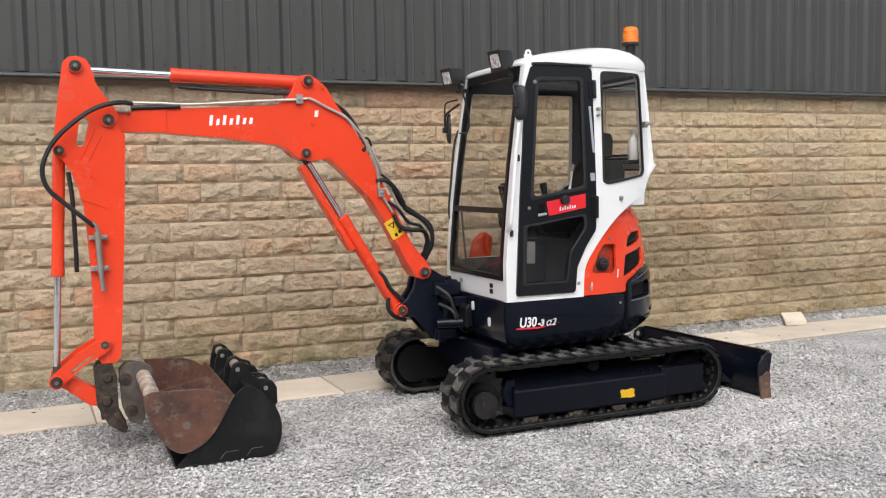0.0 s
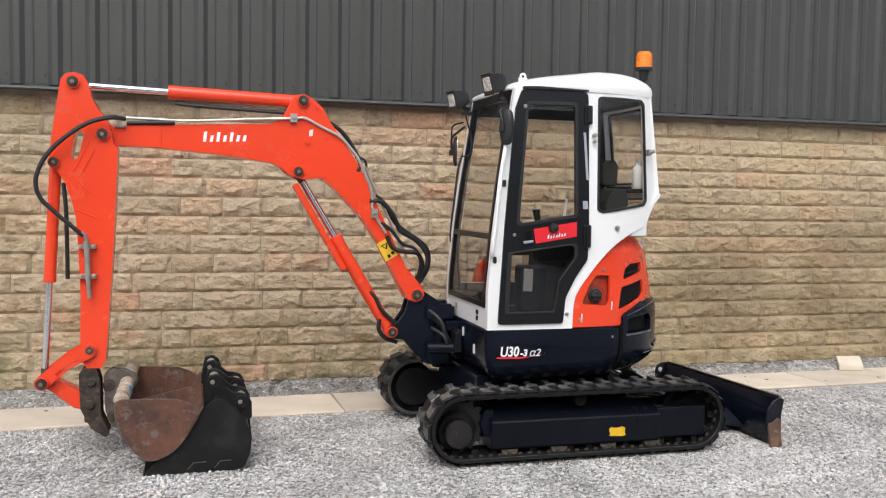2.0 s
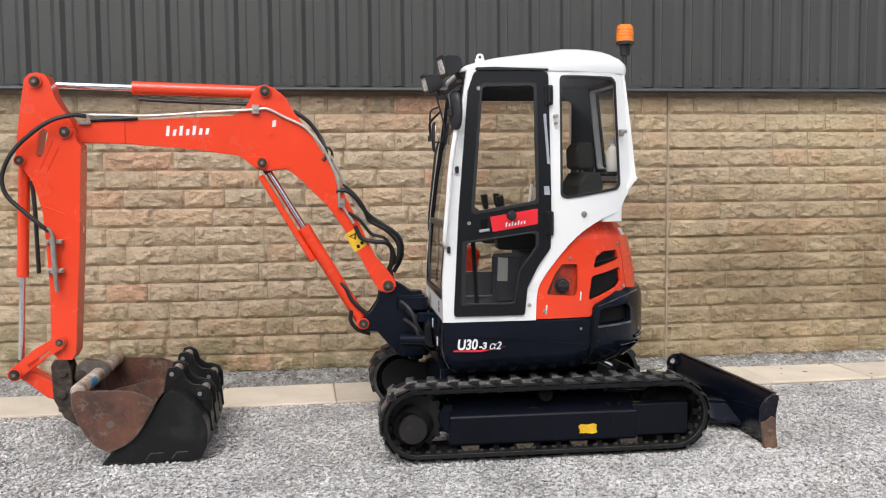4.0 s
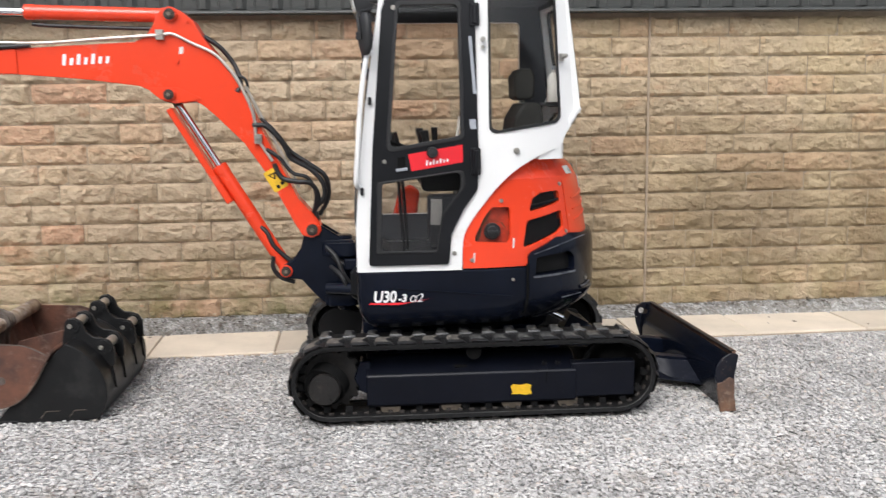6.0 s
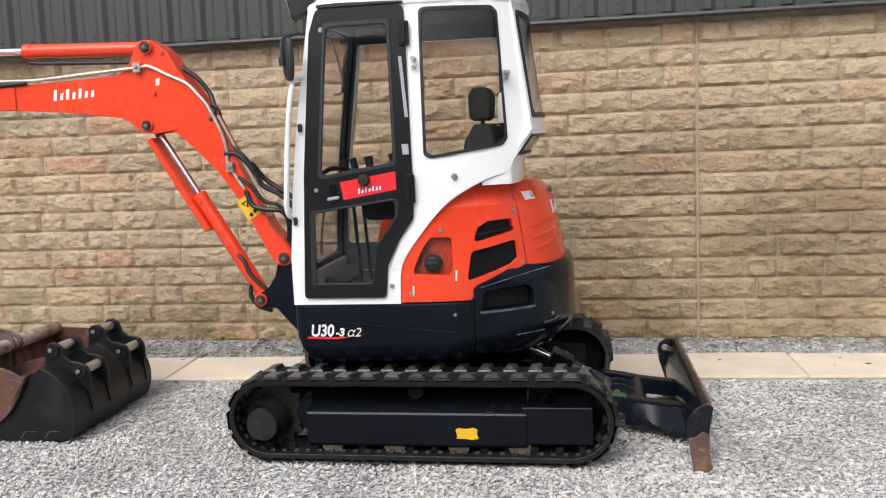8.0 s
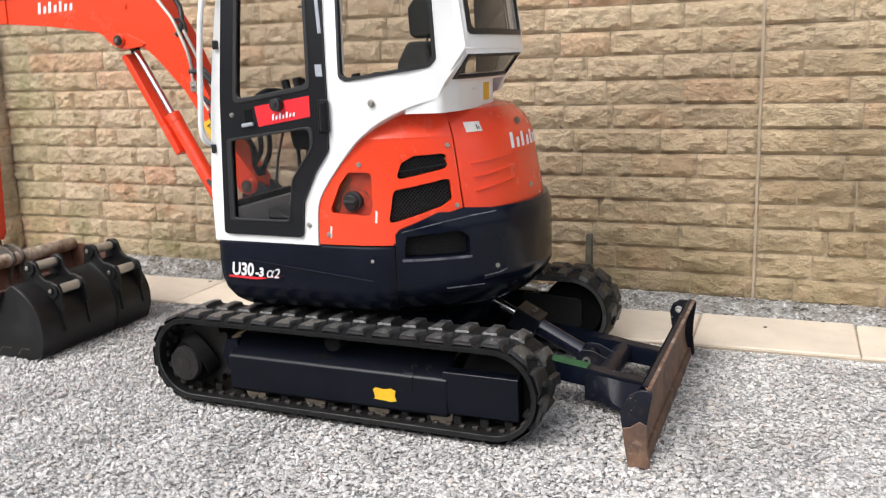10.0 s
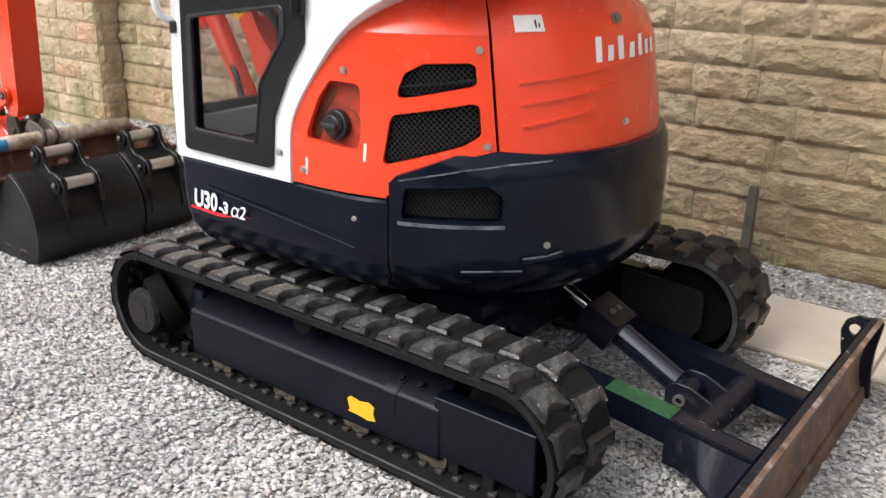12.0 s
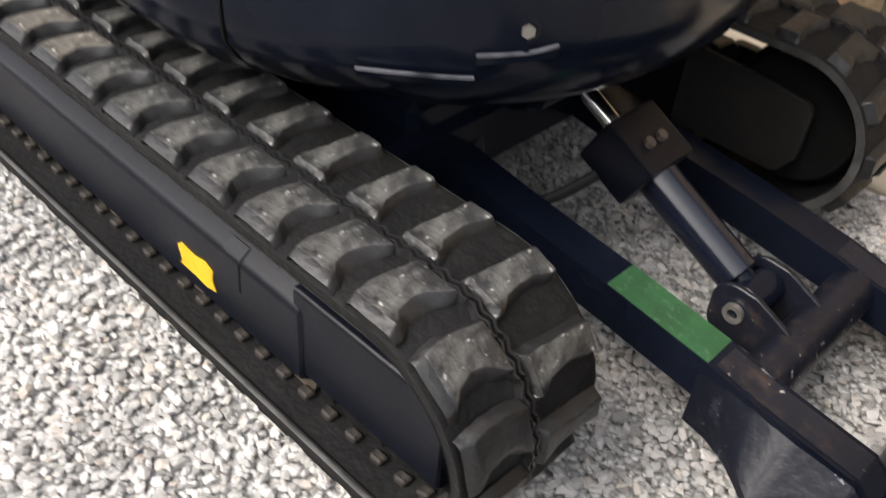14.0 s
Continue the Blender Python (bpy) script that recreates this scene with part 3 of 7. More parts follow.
def build_ground():
    xs = sorted({-400, -150, -60, -25, -12, *[round(-8 + 0.25 * k, 3) for k in range(73)], 14, 25, 60, 150, 400})
    ys = sorted({-400, -150, -60, -25, -12, -8, -6, *[round(-5 + 0.25 * k, 3) for k in range(25)], *[round(1.3 + 0.04 * k, 3) for k in range(11)], 3, 6, 12, 30, 100, 400})
    bm = bmesh.new()
    grid = [[bm.verts.new((x, y, ground_height(x, y) + (0.006 * noise.noise((x * 1.3, y * 1.3, 0)) - 0.004 if abs(x) < 9 and -6 < y < 1.7 else 0))) for x in xs] for y in ys]
    for a, b in zip(grid, grid[1:]):
        for k in range(len(xs) - 1):
            bm.faces.new((a[k], a[k + 1], b[k + 1], b[k]))
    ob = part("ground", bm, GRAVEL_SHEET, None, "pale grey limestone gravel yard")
    return tagged(ob, category="ground", kind="structure")


build_ground()


def kerb_y(x):
    return 0.835 + 0.03 * x


MID = 0.035
TRACK_X, TRACK_Z = (-0.765, 0.772), 0.237


def build_chips():
    """Loose chippings as real stones, thickest where the camera comes close."""
    rng = np.random.default_rng(5)
    ico = bmesh.new()
    bmesh.ops.create_icosphere(ico, subdivisions=1, radius=1.0)
    base = np.array([v.co[:] for v in ico.verts])
    tris = np.array([[v.index for v in f.verts] for f in ico.faces])
    ico.free()
    spots = []
    for x0, x1, y0, y1, per in ((-0.6, 2.2, -1.9, 0.85, 3200), (-3.6, -0.6, -2.2, 0.85, 2500), (2.2, 3.4, -2.2, 0.85, 2000), (-0.6, 2.2, -3.2, -1.9, 900), (-4.4, 4.6, 1.40, 1.62, 1500), (-3.8, 3.4, -4.0, -2.2, 1500), (-0.1, 1.7, -1.75, -0.5, 2200), (0.2, 1.4, -0.5, 0.7, 1800)):
        n = int((x1 - x0) * (y1 - y0) * per)
        spots.append(np.stack([rng.uniform(x0, x1, n), rng.uniform(y0, y1, n)], 1))
    p = np.concatenate(spots)
    ky = 0.835 + 0.03 * p[:, 0]
    p = p[(p[:, 1] < ky - 0.005) | (p[:, 1] > ky + 0.60)]
    n = len(p)
    size = rng.uniform(0.0068, 0.0122, n) * np.where(rng.random(n) < 0.12, 1.35, 1.0)
    shape = rng.uniform(0.6, 1.15, (n, 1, 3)) * np.array([1.15, 1.0, 0.60])
    v = base[None] * shape * (1 + rng.uniform(-0.42, 0.34, (n, len(base), 1))) * size[:, None, None]
    a, b = rng.uniform(0, 6.283, n), rng.uniform(-0.6, 0.6, n)
    ca, sa, cb, sb = np.cos(a)[:, None], np.sin(a)[:, None], np.cos(b)[:, None], np.sin(b)[:, None]
    x, y, z = v[..., 0], v[..., 1] * cb - v[..., 2] * sb, v[..., 1] * sb + v[..., 2] * cb
    v = np.stack([x * ca - y * sa, x * sa + y * ca, z], -1)
    t = np.clip((p[:, 1] - 1.40) / 0.26, 0, 1)
    h = 0.10 * t * t * (3 - 2 * t)
    v[..., 0] += p[:, :1]
    v[..., 1] += p[:, 1:]
    v[..., 2] += (h + size * rng.uniform(0.25, 0.6, n))[:, None]
    faces = (tris[None] + (np.arange(n) * len(base))[:, None, None]).reshape(-1, 3)
    mesh = bpy.data.meshes.new("gravel")
    mesh.vertices.add(n * len(base))
    mesh.vertices.foreach_set("co", v.reshape(-1))
    mesh.loops.add(len(faces) * 3)
    mesh.loops.foreach_set("vertex_index", faces.reshape(-1))
    mesh.polygons.add(len(faces))
    mesh.polygons.foreach_set("loop_start", np.arange(len(faces)) * 3)
    mesh.update(calc_edges=True)
    mesh.shade_flat()
    mesh.materials.append(GRAVEL_CHIP)
    return tagged(new("gravel", mesh), "loose pale grey limestone chippings", "gravel", kind="stuff")


build_chips()


def build_leaves():
    """Dead leaves and bits blown against the wall's foot."""
    rng = random.Random(8)
    bm = bmesh.new()
    for k in range(260):
        x, y = rng.uniform(-3.5, 4.5), rng.choice((rng.uniform(1.45, 1.60), rng.uniform(1.52, 1.62), rng.uniform(1.0, 1.5)))
        z = ground_height(x, y) + rng.uniform(0.014, 0.028)
        if y < 1.44 and rng.random() < 0.75:
            continue
        l, w, a = rng.uniform(0.008, 0.022), rng.uniform(0.004, 0.010), rng.uniform(0, 6.28)
        c, s = math.cos(a), math.sin(a)
        pts = [(-l, 0, 0.002), (-l * 0.3, -w, 0), (l * 0.6, -w * 0.8, 0.003), (l, 0, 0.005), (l * 0.5, w, 0.001), (-l * 0.4, w * 0.9, 0.004)]
        top = [bm.verts.new((x + c * u - s * v, y + s * u + c * v, z + h + rng.uniform(0, 0.003))) for u, v, h in pts]
        low = [bm.verts.new(v.co - Vector((0, 0, 0.0015))) for v in top]
        bm.faces.new(top)
        bm.faces.new(low[::-1])
        for i in range(6):
            bm.faces.new((top[i], low[i], low[(i + 1) % 6], top[(i + 1) % 6]))
    ob = part("leaf_litter", bm, shader("dead_leaf", (0.085, 0.058, 0.035), 0.8, vary=0.5, scale=30), None, "dead brown leaves blown against the wall's foot")
    return tagged(ob, category="leaves", kind="stuff")


build_leaves()

yard = part("pavement", box(-40, -5.7, -6, 30, -0.3, 0.012), CONCRETE, None, "pale concrete yard beyond the wall's end")
tagged(yard, category="pavement", kind="structure")

# ---- wall of pitched stone, metal cladding above ----
WALL_Y, COURSE, WALL_TOP, WALL_L, WALL_R, JOINT_X = 1.665, 0.1505, 2.37, -5.42, 9.0, 1.622
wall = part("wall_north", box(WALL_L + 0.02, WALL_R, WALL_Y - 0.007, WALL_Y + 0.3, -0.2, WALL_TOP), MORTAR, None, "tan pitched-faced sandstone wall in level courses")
tagged(wall, category="wall", kind="structure")


def clad_profile(x):
    """Box profile: a flat pan with a trapezium rib every 0.263 m and a small swage between."""
    s = (x + 3.40) / 0.263
    s -= math.floor(s)
    for a, b, h0, h1 in ((0.0, 0.14, 0.0, 0.0), (0.14, 0.27, 0.0, 0.026), (0.27, 0.42, 0.026, 0.026), (0.42, 0.55, 0.026, 0.0), (0.55, 0.72, 0.0, 0.0), (0.72, 0.76, 0.0, 0.005), (0.76, 0.80, 0.005, 0.0)):
        if a <= s < b:
            return h0 + (h1 - h0) * (s - a) / (b - a)
    return 0.0


def build_cladding():
    xs = []
    k = math.floor((WALL_L + 3.40) / 0.263)
    while -3.40 + k * 0.263 < WALL_R:
        xs += [-3.40 + (k + s) * 0.263 for s in (0.0, 0.14, 0.27, 0.42, 0.55, 0.72, 0.76, 0.80)]
        k += 1
    bm = bmesh.new()
    low = [bm.verts.new((x, 1.60 - clad_profile(x + 1e-5), 2.405)) for x in xs]
    top = [bm.verts.new((x, 1.60 - clad_profile(x + 1e-5), 5.2)) for x in xs]
    for i in range(len(xs) - 1):
        bm.faces.new((low[i], low[i + 1], top[i + 1], top[i]))
    ext = bmesh.ops.extrude_face_region(bm, geom=bm.faces[:])
    bmesh.ops.translate(bm, vec=(0, 0.3, 0), verts=[g for g in ext["geom"] if isinstance(g, bmesh.types.BMVert)])
    ob = part("wall_cladding", bm, CLADDING, None, "dark grey ribbed metal cladding above the stone wall", angle=20)
    return tagged(ob, category="cladding", kind="structure")


cladding = build_cladding()
sill = [(1.505, 2.368), (1.51, 2.362), (1.69, 2.366), (1.69, 2.41), (1.61, 2.41), (1.60, 2.425), (1.596, 2.425), (1.600, 2.398), (1.508, 2.382)]
flash = solid(sill, lambda u, v, d: (WALL_L + d, u, v), WALL_R - WALL_L)
tagged(part("trim", flash, FLASHING, None, "dark grey drip flashing along the foot of the cladding"), category="flashing", kind="structure")
for k in range(28):
    x = -3.40 + 0.263 * (k - 3) + 0.02
    part("screw", bolt((x, 1.60, 2.475), (0, -1, 0), 0.007, 0.008), PLASTIC, cladding)
mastic = part("wall_joint", box(JOINT_X - 0.006, JOINT_X + 0.006, 1.642, WALL_Y - 0.009, 0.02, WALL_TOP), MASTIC, None, "pale vertical mastic movement joint in the stone wall")
tagged(mastic, category="joint", kind="structure")
# the pier that ends the wall
PIER_Y = 1.44
pier = part("wall_pier", box(WALL_L + 0.03, -4.44, PIER_Y + 0.025, WALL_Y - 0.009, -0.2, WALL_TOP), MORTAR, None, "tan sandstone pier at the wall's end, streaked with algae")
tagged(pier, category="pier", kind="structure")


# unseen wall added across the yard to darken reflections in the paint
tagged(part("reflection_wall", box(-30, 30, -14.3, -14.0, -0.2, 4.5), shader("dull_reflection", (0.13, 0.12, 0.10), 0.9, vary=0.25, scale=1.5), None, "unseen plain dull wall, added to darken reflections"), category="wall", kind="structure")


tagged(part("roof_flat", box(WALL_L - 0.05, WALL_R, 1.50, 9.0, 5.2, 5.35), FLASHING, None, "flat grey roof edge of the building"), category="roof", kind="structure")
tagged(part("wall_west", box(WALL_L + 0.03, WALL_L + 0.3, WALL_Y + 0.31, 9.0, -0.2, 5.19), CLADDING, None, "grey clad end wall of the building"), category="wall", kind="structure")


# ---- excavator: running gear ----
EXC = thing("excavator", (0, 0, 0), "orange, white and navy mini excavator on rubber tracks with cab", "excavator")


def along(s, r):
    """A point and direction on the track's loop: s metres from the top front, clockwise to the rear, r off the axle line."""
    (a, b), c = TRACK_X, math.pi * 0.21
    flat = b - a
    s %= 2 * (flat + c)
    if s < flat:
        return (a + s, TRACK_Z + r), (1, 0)
    s -= flat
    if s < c:
        w = s / c * math.pi
        return (b + r * math.sin(w), TRACK_Z + r * math.cos(w)), (math.cos(w), -math.sin(w))
    s -= c
    if s < flat:
        return (b - s, TRACK_Z - r), (-1, 0)
    w = (s - flat) / c * math.pi
    return (a - r * math.sin(w), TRACK_Z - r * math.cos(w)), (-math.cos(w), math.sin(w))


LOOP = 2 * (TRACK_X[1] - TRACK_X[0] + math.pi * 0.21)


def blend(pairs, v):
    """Straight lines through (v, value) pairs."""
    for (v0, a), (v1, b) in zip(pairs, pairs[1:]):
        if v <= v1:
            return a + (b - a) * max(0.0, (v - v0) / (v1 - v0))
    return pairs[-1][1]


def lug_mesh(outer, seed):
    """One moulded tread bar: steep in front, scooped out behind, with a scuffed top; u along the track, v across it."""
    rng = random.Random(seed)
    if outer:
        wide, high = 0.131, 0.0175
        lead = ((0.0, -0.040), (0.045, -0.049), (0.09, -0.044), (0.131, -0.034))
        trail = ((0.0, 0.040), (0.020, 0.034), (0.034, 0.016), (0.060, 0.006), (0.088, 0.010), (0.104, 0.024), (0.116, 0.036), (0.131, 0.040))
        rake = ((0.0, 0.012), (0.03, 0.020), (0.06, 0.028), (0.10, 0.020), (0.12, 0.008), (0.131, 0.008))
        vs = (0.0, 0.006, 0.016, 0.026, 0.036, 0.048, 0.062, 0.076, 0.090, 0.102, 0.112, 0.120, 0.126, 0.131)
    else:
        wide, high = 0.146, 0.019
        lead = ((0.0, -0.036), (0.05, -0.031), (0.10, -0.026), (0.146, -0.022))
        trail = ((0.0, 0.030), (0.018, 0.028), (0.040, 0.014), (0.070, 0.008), (0.10, 0.010), (0.122, 0.020), (0.146, 0.022))
        rake = ((0.0, 0.008), (0.05, 0.014), (0.10, 0.012), (0.146, 0.008))
        vs = (0.0, 0.005, 0.012, 0.025, 0.040, 0.055, 0.070, 0.085, 0.100, 0.115, 0.128, 0.138, 0.146)
    bm = bmesh.new()
    rows = []
    for j, v in enumerate(vs):
        a, b, w = blend(lead, v), blend(trail, v), blend(rake, v)
        edge = min(1.0, v / 0.012, (wide - v) / 0.006) if not outer else min(1.0, 0.45 + 0.55 * v / 0.016, (wide - v) / 0.006)
        wob = rng.uniform(-0.0015, 0.0015)
        us = (a - 0.009, a - 0.006, a - 0.0015, a + 0.002, a + (b - a) * 0.33, a + (b - a) * 0.66, b - 0.002, b + w * 0.12, b + w * 0.5, b + w * 0.9, b + w)
        hs = (-0.004, 0.35, 0.93, 1.0, 1.0, 1.0, 1.0, 0.90, 0.45, 0.10, -0.004)
        rows.append([bm.verts.new((u + wob, v, (h * high * max(0.0, edge) if h > 0 else h) + (rng.uniform(-0.0011, 0.0011) if h > 0.9 else 0) - (0.003 if edge <= 0 else 0))) for u, h in zip(us, hs)])
    for j, (p, q) in enumerate(zip(rows, rows[1:])):
        for k in range(10):
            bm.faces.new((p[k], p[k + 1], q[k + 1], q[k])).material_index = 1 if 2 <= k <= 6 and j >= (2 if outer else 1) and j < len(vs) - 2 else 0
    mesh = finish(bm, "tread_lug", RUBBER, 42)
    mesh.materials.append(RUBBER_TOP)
    return mesh


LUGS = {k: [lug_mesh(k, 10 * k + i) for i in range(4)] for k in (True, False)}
# light put into the tread's colour: soiled front copies paler, rear ones darker
SOILED_LIT = {k: [m.copy() for m in LUGS[k]] for k in LUGS}
for m in SOILED_LIT[True] + SOILED_LIT[False]:
    m.materials[1] = RUBBER_SOIL_LIT
PLAIN_SHADED = {k: [m.copy() for m in LUGS[k]] for k in LUGS}
for m in PLAIN_SHADED[True] + PLAIN_SHADED[False]:
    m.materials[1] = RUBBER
TREADS = 35
PITCH = LOOP / TREADS


def seam_mesh():
    """Half a pitch of the interlocking core links: two wavy ribs with a dark gap between them."""
    bm = bmesh.new()
    n = 8
    for side in (-1, 1):
        rows = []
        for k in range(n + 1):
            u = (k / n - 0.5) * PITCH / 2
            w = 0.0035 * math.sin(4 * math.pi * k / n) + side * 0.0055
            rows.append([bm.verts.new((u, w + dv, h)) for dv, h in ((-0.003, -0.004), (-0.0022, 0.012), (0.0022, 0.012), (0.003, -0.004))])
        for a, b in zip(rows, rows[1:]):
            for i in range(3):
                bm.faces.new((a[i], a[i + 1], b[i + 1], b[i]))
    return finish(bm, "seam_link", RUBBER, 50)


CLEAT = finish(box(-0.02, 0.02, -0.012, 0.012, -0.02, 0.02), "guide_cleat", BELT, 35, 0.004)
LINK = seam_mesh()
CORE = finish(box(-0.014, 0.014, -0.011, 0.011, -0.012, 0.006), "core_end", CORE_IRON, 35, 0.004)


def build_track(y0, sign):
    """One endless rubber track, its inner guide cleats, bars and the gear inside it. sign -1: the outer edge towards -y."""
    n = 120
    bm = bmesh.new()
    rows = []
    width = 0.30
    prof = [(0.013, 0.1785), (0.003, 0.180), (0.0, 0.200), (0.012, 0.204), (0.288, 0.204), (0.30, 0.200), (0.297, 0.180), (0.287, 0.1785), (0.28, 0.186), (0.10, 0.186), (0.02, 0.186)]
    for k in range(n):
        row = []
        for v, r in prof:
            (x, z), _ = along(k * LOOP / n, r)
            row.append(bm.verts.new((x, y0 - sign * v, z)))
        rows.append(row)
    for a, b in zip(rows, rows[1:] + rows[:1]):
        for k in range(len(prof)):
            bm.faces.new((a[k], a[(k + 1) % len(prof)], b[(k + 1) % len(prof)], b[k]))
    tr = part("rubber_track", bm, BELT, EXC, "black rubber track, dusty on the tread")
    for k in range(TREADS):
        for outer in (True, False):
            (x, z), (dx, dz) = along((k + (0.31 if outer else 0.84)) * PITCH, 0.2035)
            m = Matrix(((dx, 0, -dz, x), (0, -sign, 0, y0 - sign * (0.003 if outer else 0.147)), (dz, 0, dx, z), (0, 0, 0, 1)))
            ob = new("tread_lug", (PLAIN_SHADED if sign > 0 or x > 0.95 else SOILED_LIT if outer and x < 0.12 + 0.1 * math.sin(5.0 * k) else LUGS)[outer][(k * 7 + outer) % 4])
            ob.parent = tr
            ob.matrix_basis = m
        (x, z), (dx, dz) = along(k * PITCH, 0.168)
        ob = new("guide_cleat", CLEAT)
        ob.parent = tr
        ob.matrix_basis = Matrix(((dx, 0, -dz, x), (0, 1, 0, y0 - sign * 0.105), (dz, 0, dx, z), (0, 0, 0, 1)))
    # the seam where the core links meet
    for k in range(TREADS * 2):
        (x, z), (dx, dz) = along(k * PITCH / 2, 0.205)
        ob = new("seam_link", LINK)
        ob.parent = tr
        ob.matrix_basis = Matrix(((dx, 0, -dz, x), (0, 1, 0, y0 - sign * 0.138), (dz, 0, dx, z), (0, 0, 0, 1)))
        (x, z), (dx, dz) = along((k + 0.5) * PITCH / 2, 0.185)
        ob = new("core_end", CORE)
        ob.parent = tr
        ob.matrix_basis = Matrix(((dx, 0, -dz, x), (0, 1, 0, y0 - sign * 0.073), (dz, 0, dx, z), (0, 0, 0, 1)))
    f = lambda y: y0 - sign * y
    # sprocket in front, idler behind
    sp, cx0 = [], TRACK_X[0]
    teeth = 15
    for k in range(teeth * 2):
        w = math.pi * k / teeth
        r = 0.172 if k % 2 else 0.145
        sp += [(TRACK_X[0] + r * math.cos(w - 0.05), TRACK_Z + r * math.sin(w - 0.05)), (TRACK_X[0] + r * math.cos(w + 0.05), TRACK_Z + r * math.sin(w + 0.05))]
    y_in = min(f(0.13), f(0.16))
    part("drive_sprocket", solid(sp, slab_y(y_in), 0.03), MOTOR, EXC, "toothed steel drive sprocket")
    part("sprocket_back", rod((cx0, f(0.17), TRACK_Z), (cx0, f(0.20), TRACK_Z), 0.168, n=36), BELT, EXC)
    hx, hz = -0.795, 0.208
    drum = merge(rod((TRACK_X[0], f(0.14), TRACK_Z), (hx, f(0.085), hz), 0.112, 0.112, 32), rod((hx, f(0.086), hz), (hx, f(0.024), hz), 0.074, 0.072, 32), ring((hx, f(0.086), hz), (0, 1, 0), 0.080, 0.110, 0.014, 32))
    # drum and idler coloured black for the dark hollow of the track
    motor = part("drive_motor", drum, VOID_BLACK, EXC, "drive motor, blackened for the shade around it", bevel=0.004)
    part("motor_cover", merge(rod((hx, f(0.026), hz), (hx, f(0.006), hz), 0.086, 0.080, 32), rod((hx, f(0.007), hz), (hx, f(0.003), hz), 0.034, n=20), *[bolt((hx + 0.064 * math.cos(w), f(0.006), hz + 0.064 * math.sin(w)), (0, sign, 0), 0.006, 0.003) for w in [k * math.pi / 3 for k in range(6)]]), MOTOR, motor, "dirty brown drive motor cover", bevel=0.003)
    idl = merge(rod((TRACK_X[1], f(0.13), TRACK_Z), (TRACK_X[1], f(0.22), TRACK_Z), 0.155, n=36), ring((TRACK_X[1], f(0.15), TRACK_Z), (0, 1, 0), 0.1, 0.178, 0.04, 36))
    part("idler", idl, VOID_BLACK, EXC, "track idler wheel, blackened for the shade inside the track", bevel=0.004)
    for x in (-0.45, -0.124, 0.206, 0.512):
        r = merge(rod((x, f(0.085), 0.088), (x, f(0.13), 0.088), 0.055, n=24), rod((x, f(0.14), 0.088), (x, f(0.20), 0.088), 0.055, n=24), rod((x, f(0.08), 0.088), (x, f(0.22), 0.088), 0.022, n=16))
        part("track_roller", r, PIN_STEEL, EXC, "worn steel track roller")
    part("top_roller", rod((0.0, f(0.06), 0.375), (0.0, f(0.2), 0.375), 0.04, n=20), VOID_BLACK, EXC)
    # the side beam: a folded box, stepped near the rear
    main = [(f(0.074), 0.086), (f(0.062), 0.10), (f(0.060), 0.247), (f(0.0625), 0.257), (f(0.072), 0.2665), (f(0.165), 0.333), (f(0.24), 0.338), (f(0.24), 0.086)]
    part("track_frame", solid(main, lambda u, v, d: (-0.575 + d, u, v), 1.13), FRAME_NAVY, EXC, bevel=0.006)
    tail = [(f(0.080), 0.100), (f(0.069), 0.110), (f(0.066), 0.288), (f(0.070), 0.297), (f(0.100), 0.302), (f(0.12), 0.302), (f(0.12), 0.100)]
    part("tensioner_cover", solid(tail, lambda u, v, d: (0.530 + d, u, v), 0.345), FRAME_NAVY, EXC, bevel=0.004)
    part("fork_plate", solid(rounded([(0.50, 0.125), (0.79, 0.125), (0.83, 0.18), (0.83, 0.32), (0.50, 0.34)], [0.02, 0.03, 0.03, 0.035, 0.02]), slab_y(min(f(0.262), f(0.280))), 0.018), MOTOR, EXC, "dusty dark tensioner guard plate", bevel=0.005, segments=2)
    part("motor_bracket", solid([(-0.61, 0.17), (-0.55, 0.14), (-0.55, 0.33), (-0.61, 0.33), (-0.64, 0.24)], slab_y(min(f(0.10), f(0.26))), 0.16), NAVY, EXC, bevel=0.006)
    part("drain_slot", solid(rounded([(-0.105, 0.094), (-0.035, 0.094), (-0.035, 0.110), (-0.105, 0.110)], 0.006), lambda u, v, d: (u, f(v + d * 0.58), 0.2642 + (v - 0.066) * 0.707 - d), 0.004), VOID_BLACK, EXC)
    part("paint_crack", solid([(0.388, 0.192), (0.391, 0.190), (0.393, 0.23), (0.396, 0.256), (0.391, 0.257), (0.389, 0.225)], slab_y(min(f(0.0592), f(0.0602))), 0.001), VOID_BLACK, EXC)
    cx, cz = TRACK_X[0], TRACK_Z
    hub = [(cx + 0.138 * math.cos(w), cz + 0.138 * math.sin(w)) for w in [radians(60 + 15 * k) for k in range(17)]] + [(-0.45, 0.12), (-0.45, 0.33)]
    part("inner_cover", solid(hub, slab_y(min(f(0.262), f(0.288))), 0.026), BLACK_STEEL, EXC, "smooth black inner hub cover", bevel=0.01, segments=2)
    tab = [(f(0.0585), 0.252), (f(0.0635), 0.2635), (f(0.086), 0.2795), (f(0.087), 0.2765), (f(0.066), 0.261), (f(0.062), 0.251)]
    part("cover_tab", solid(tab, lambda u, v, d: (0.345 + d, u, v), 0.050), FRAME_NAVY, EXC, bevel=0.0015)
    # paler strips: the light on the belt's two rims put into colour
    for rim in (((0.001, 0.1795), (0.0045, 0.1775), (0.009, 0.1778)), ((0.3015, 0.2000), (0.2988, 0.1800), (0.2940, 0.1778))):
        lip = bmesh.new()
        runs = []
        for k in range(n):
            runs.append([])
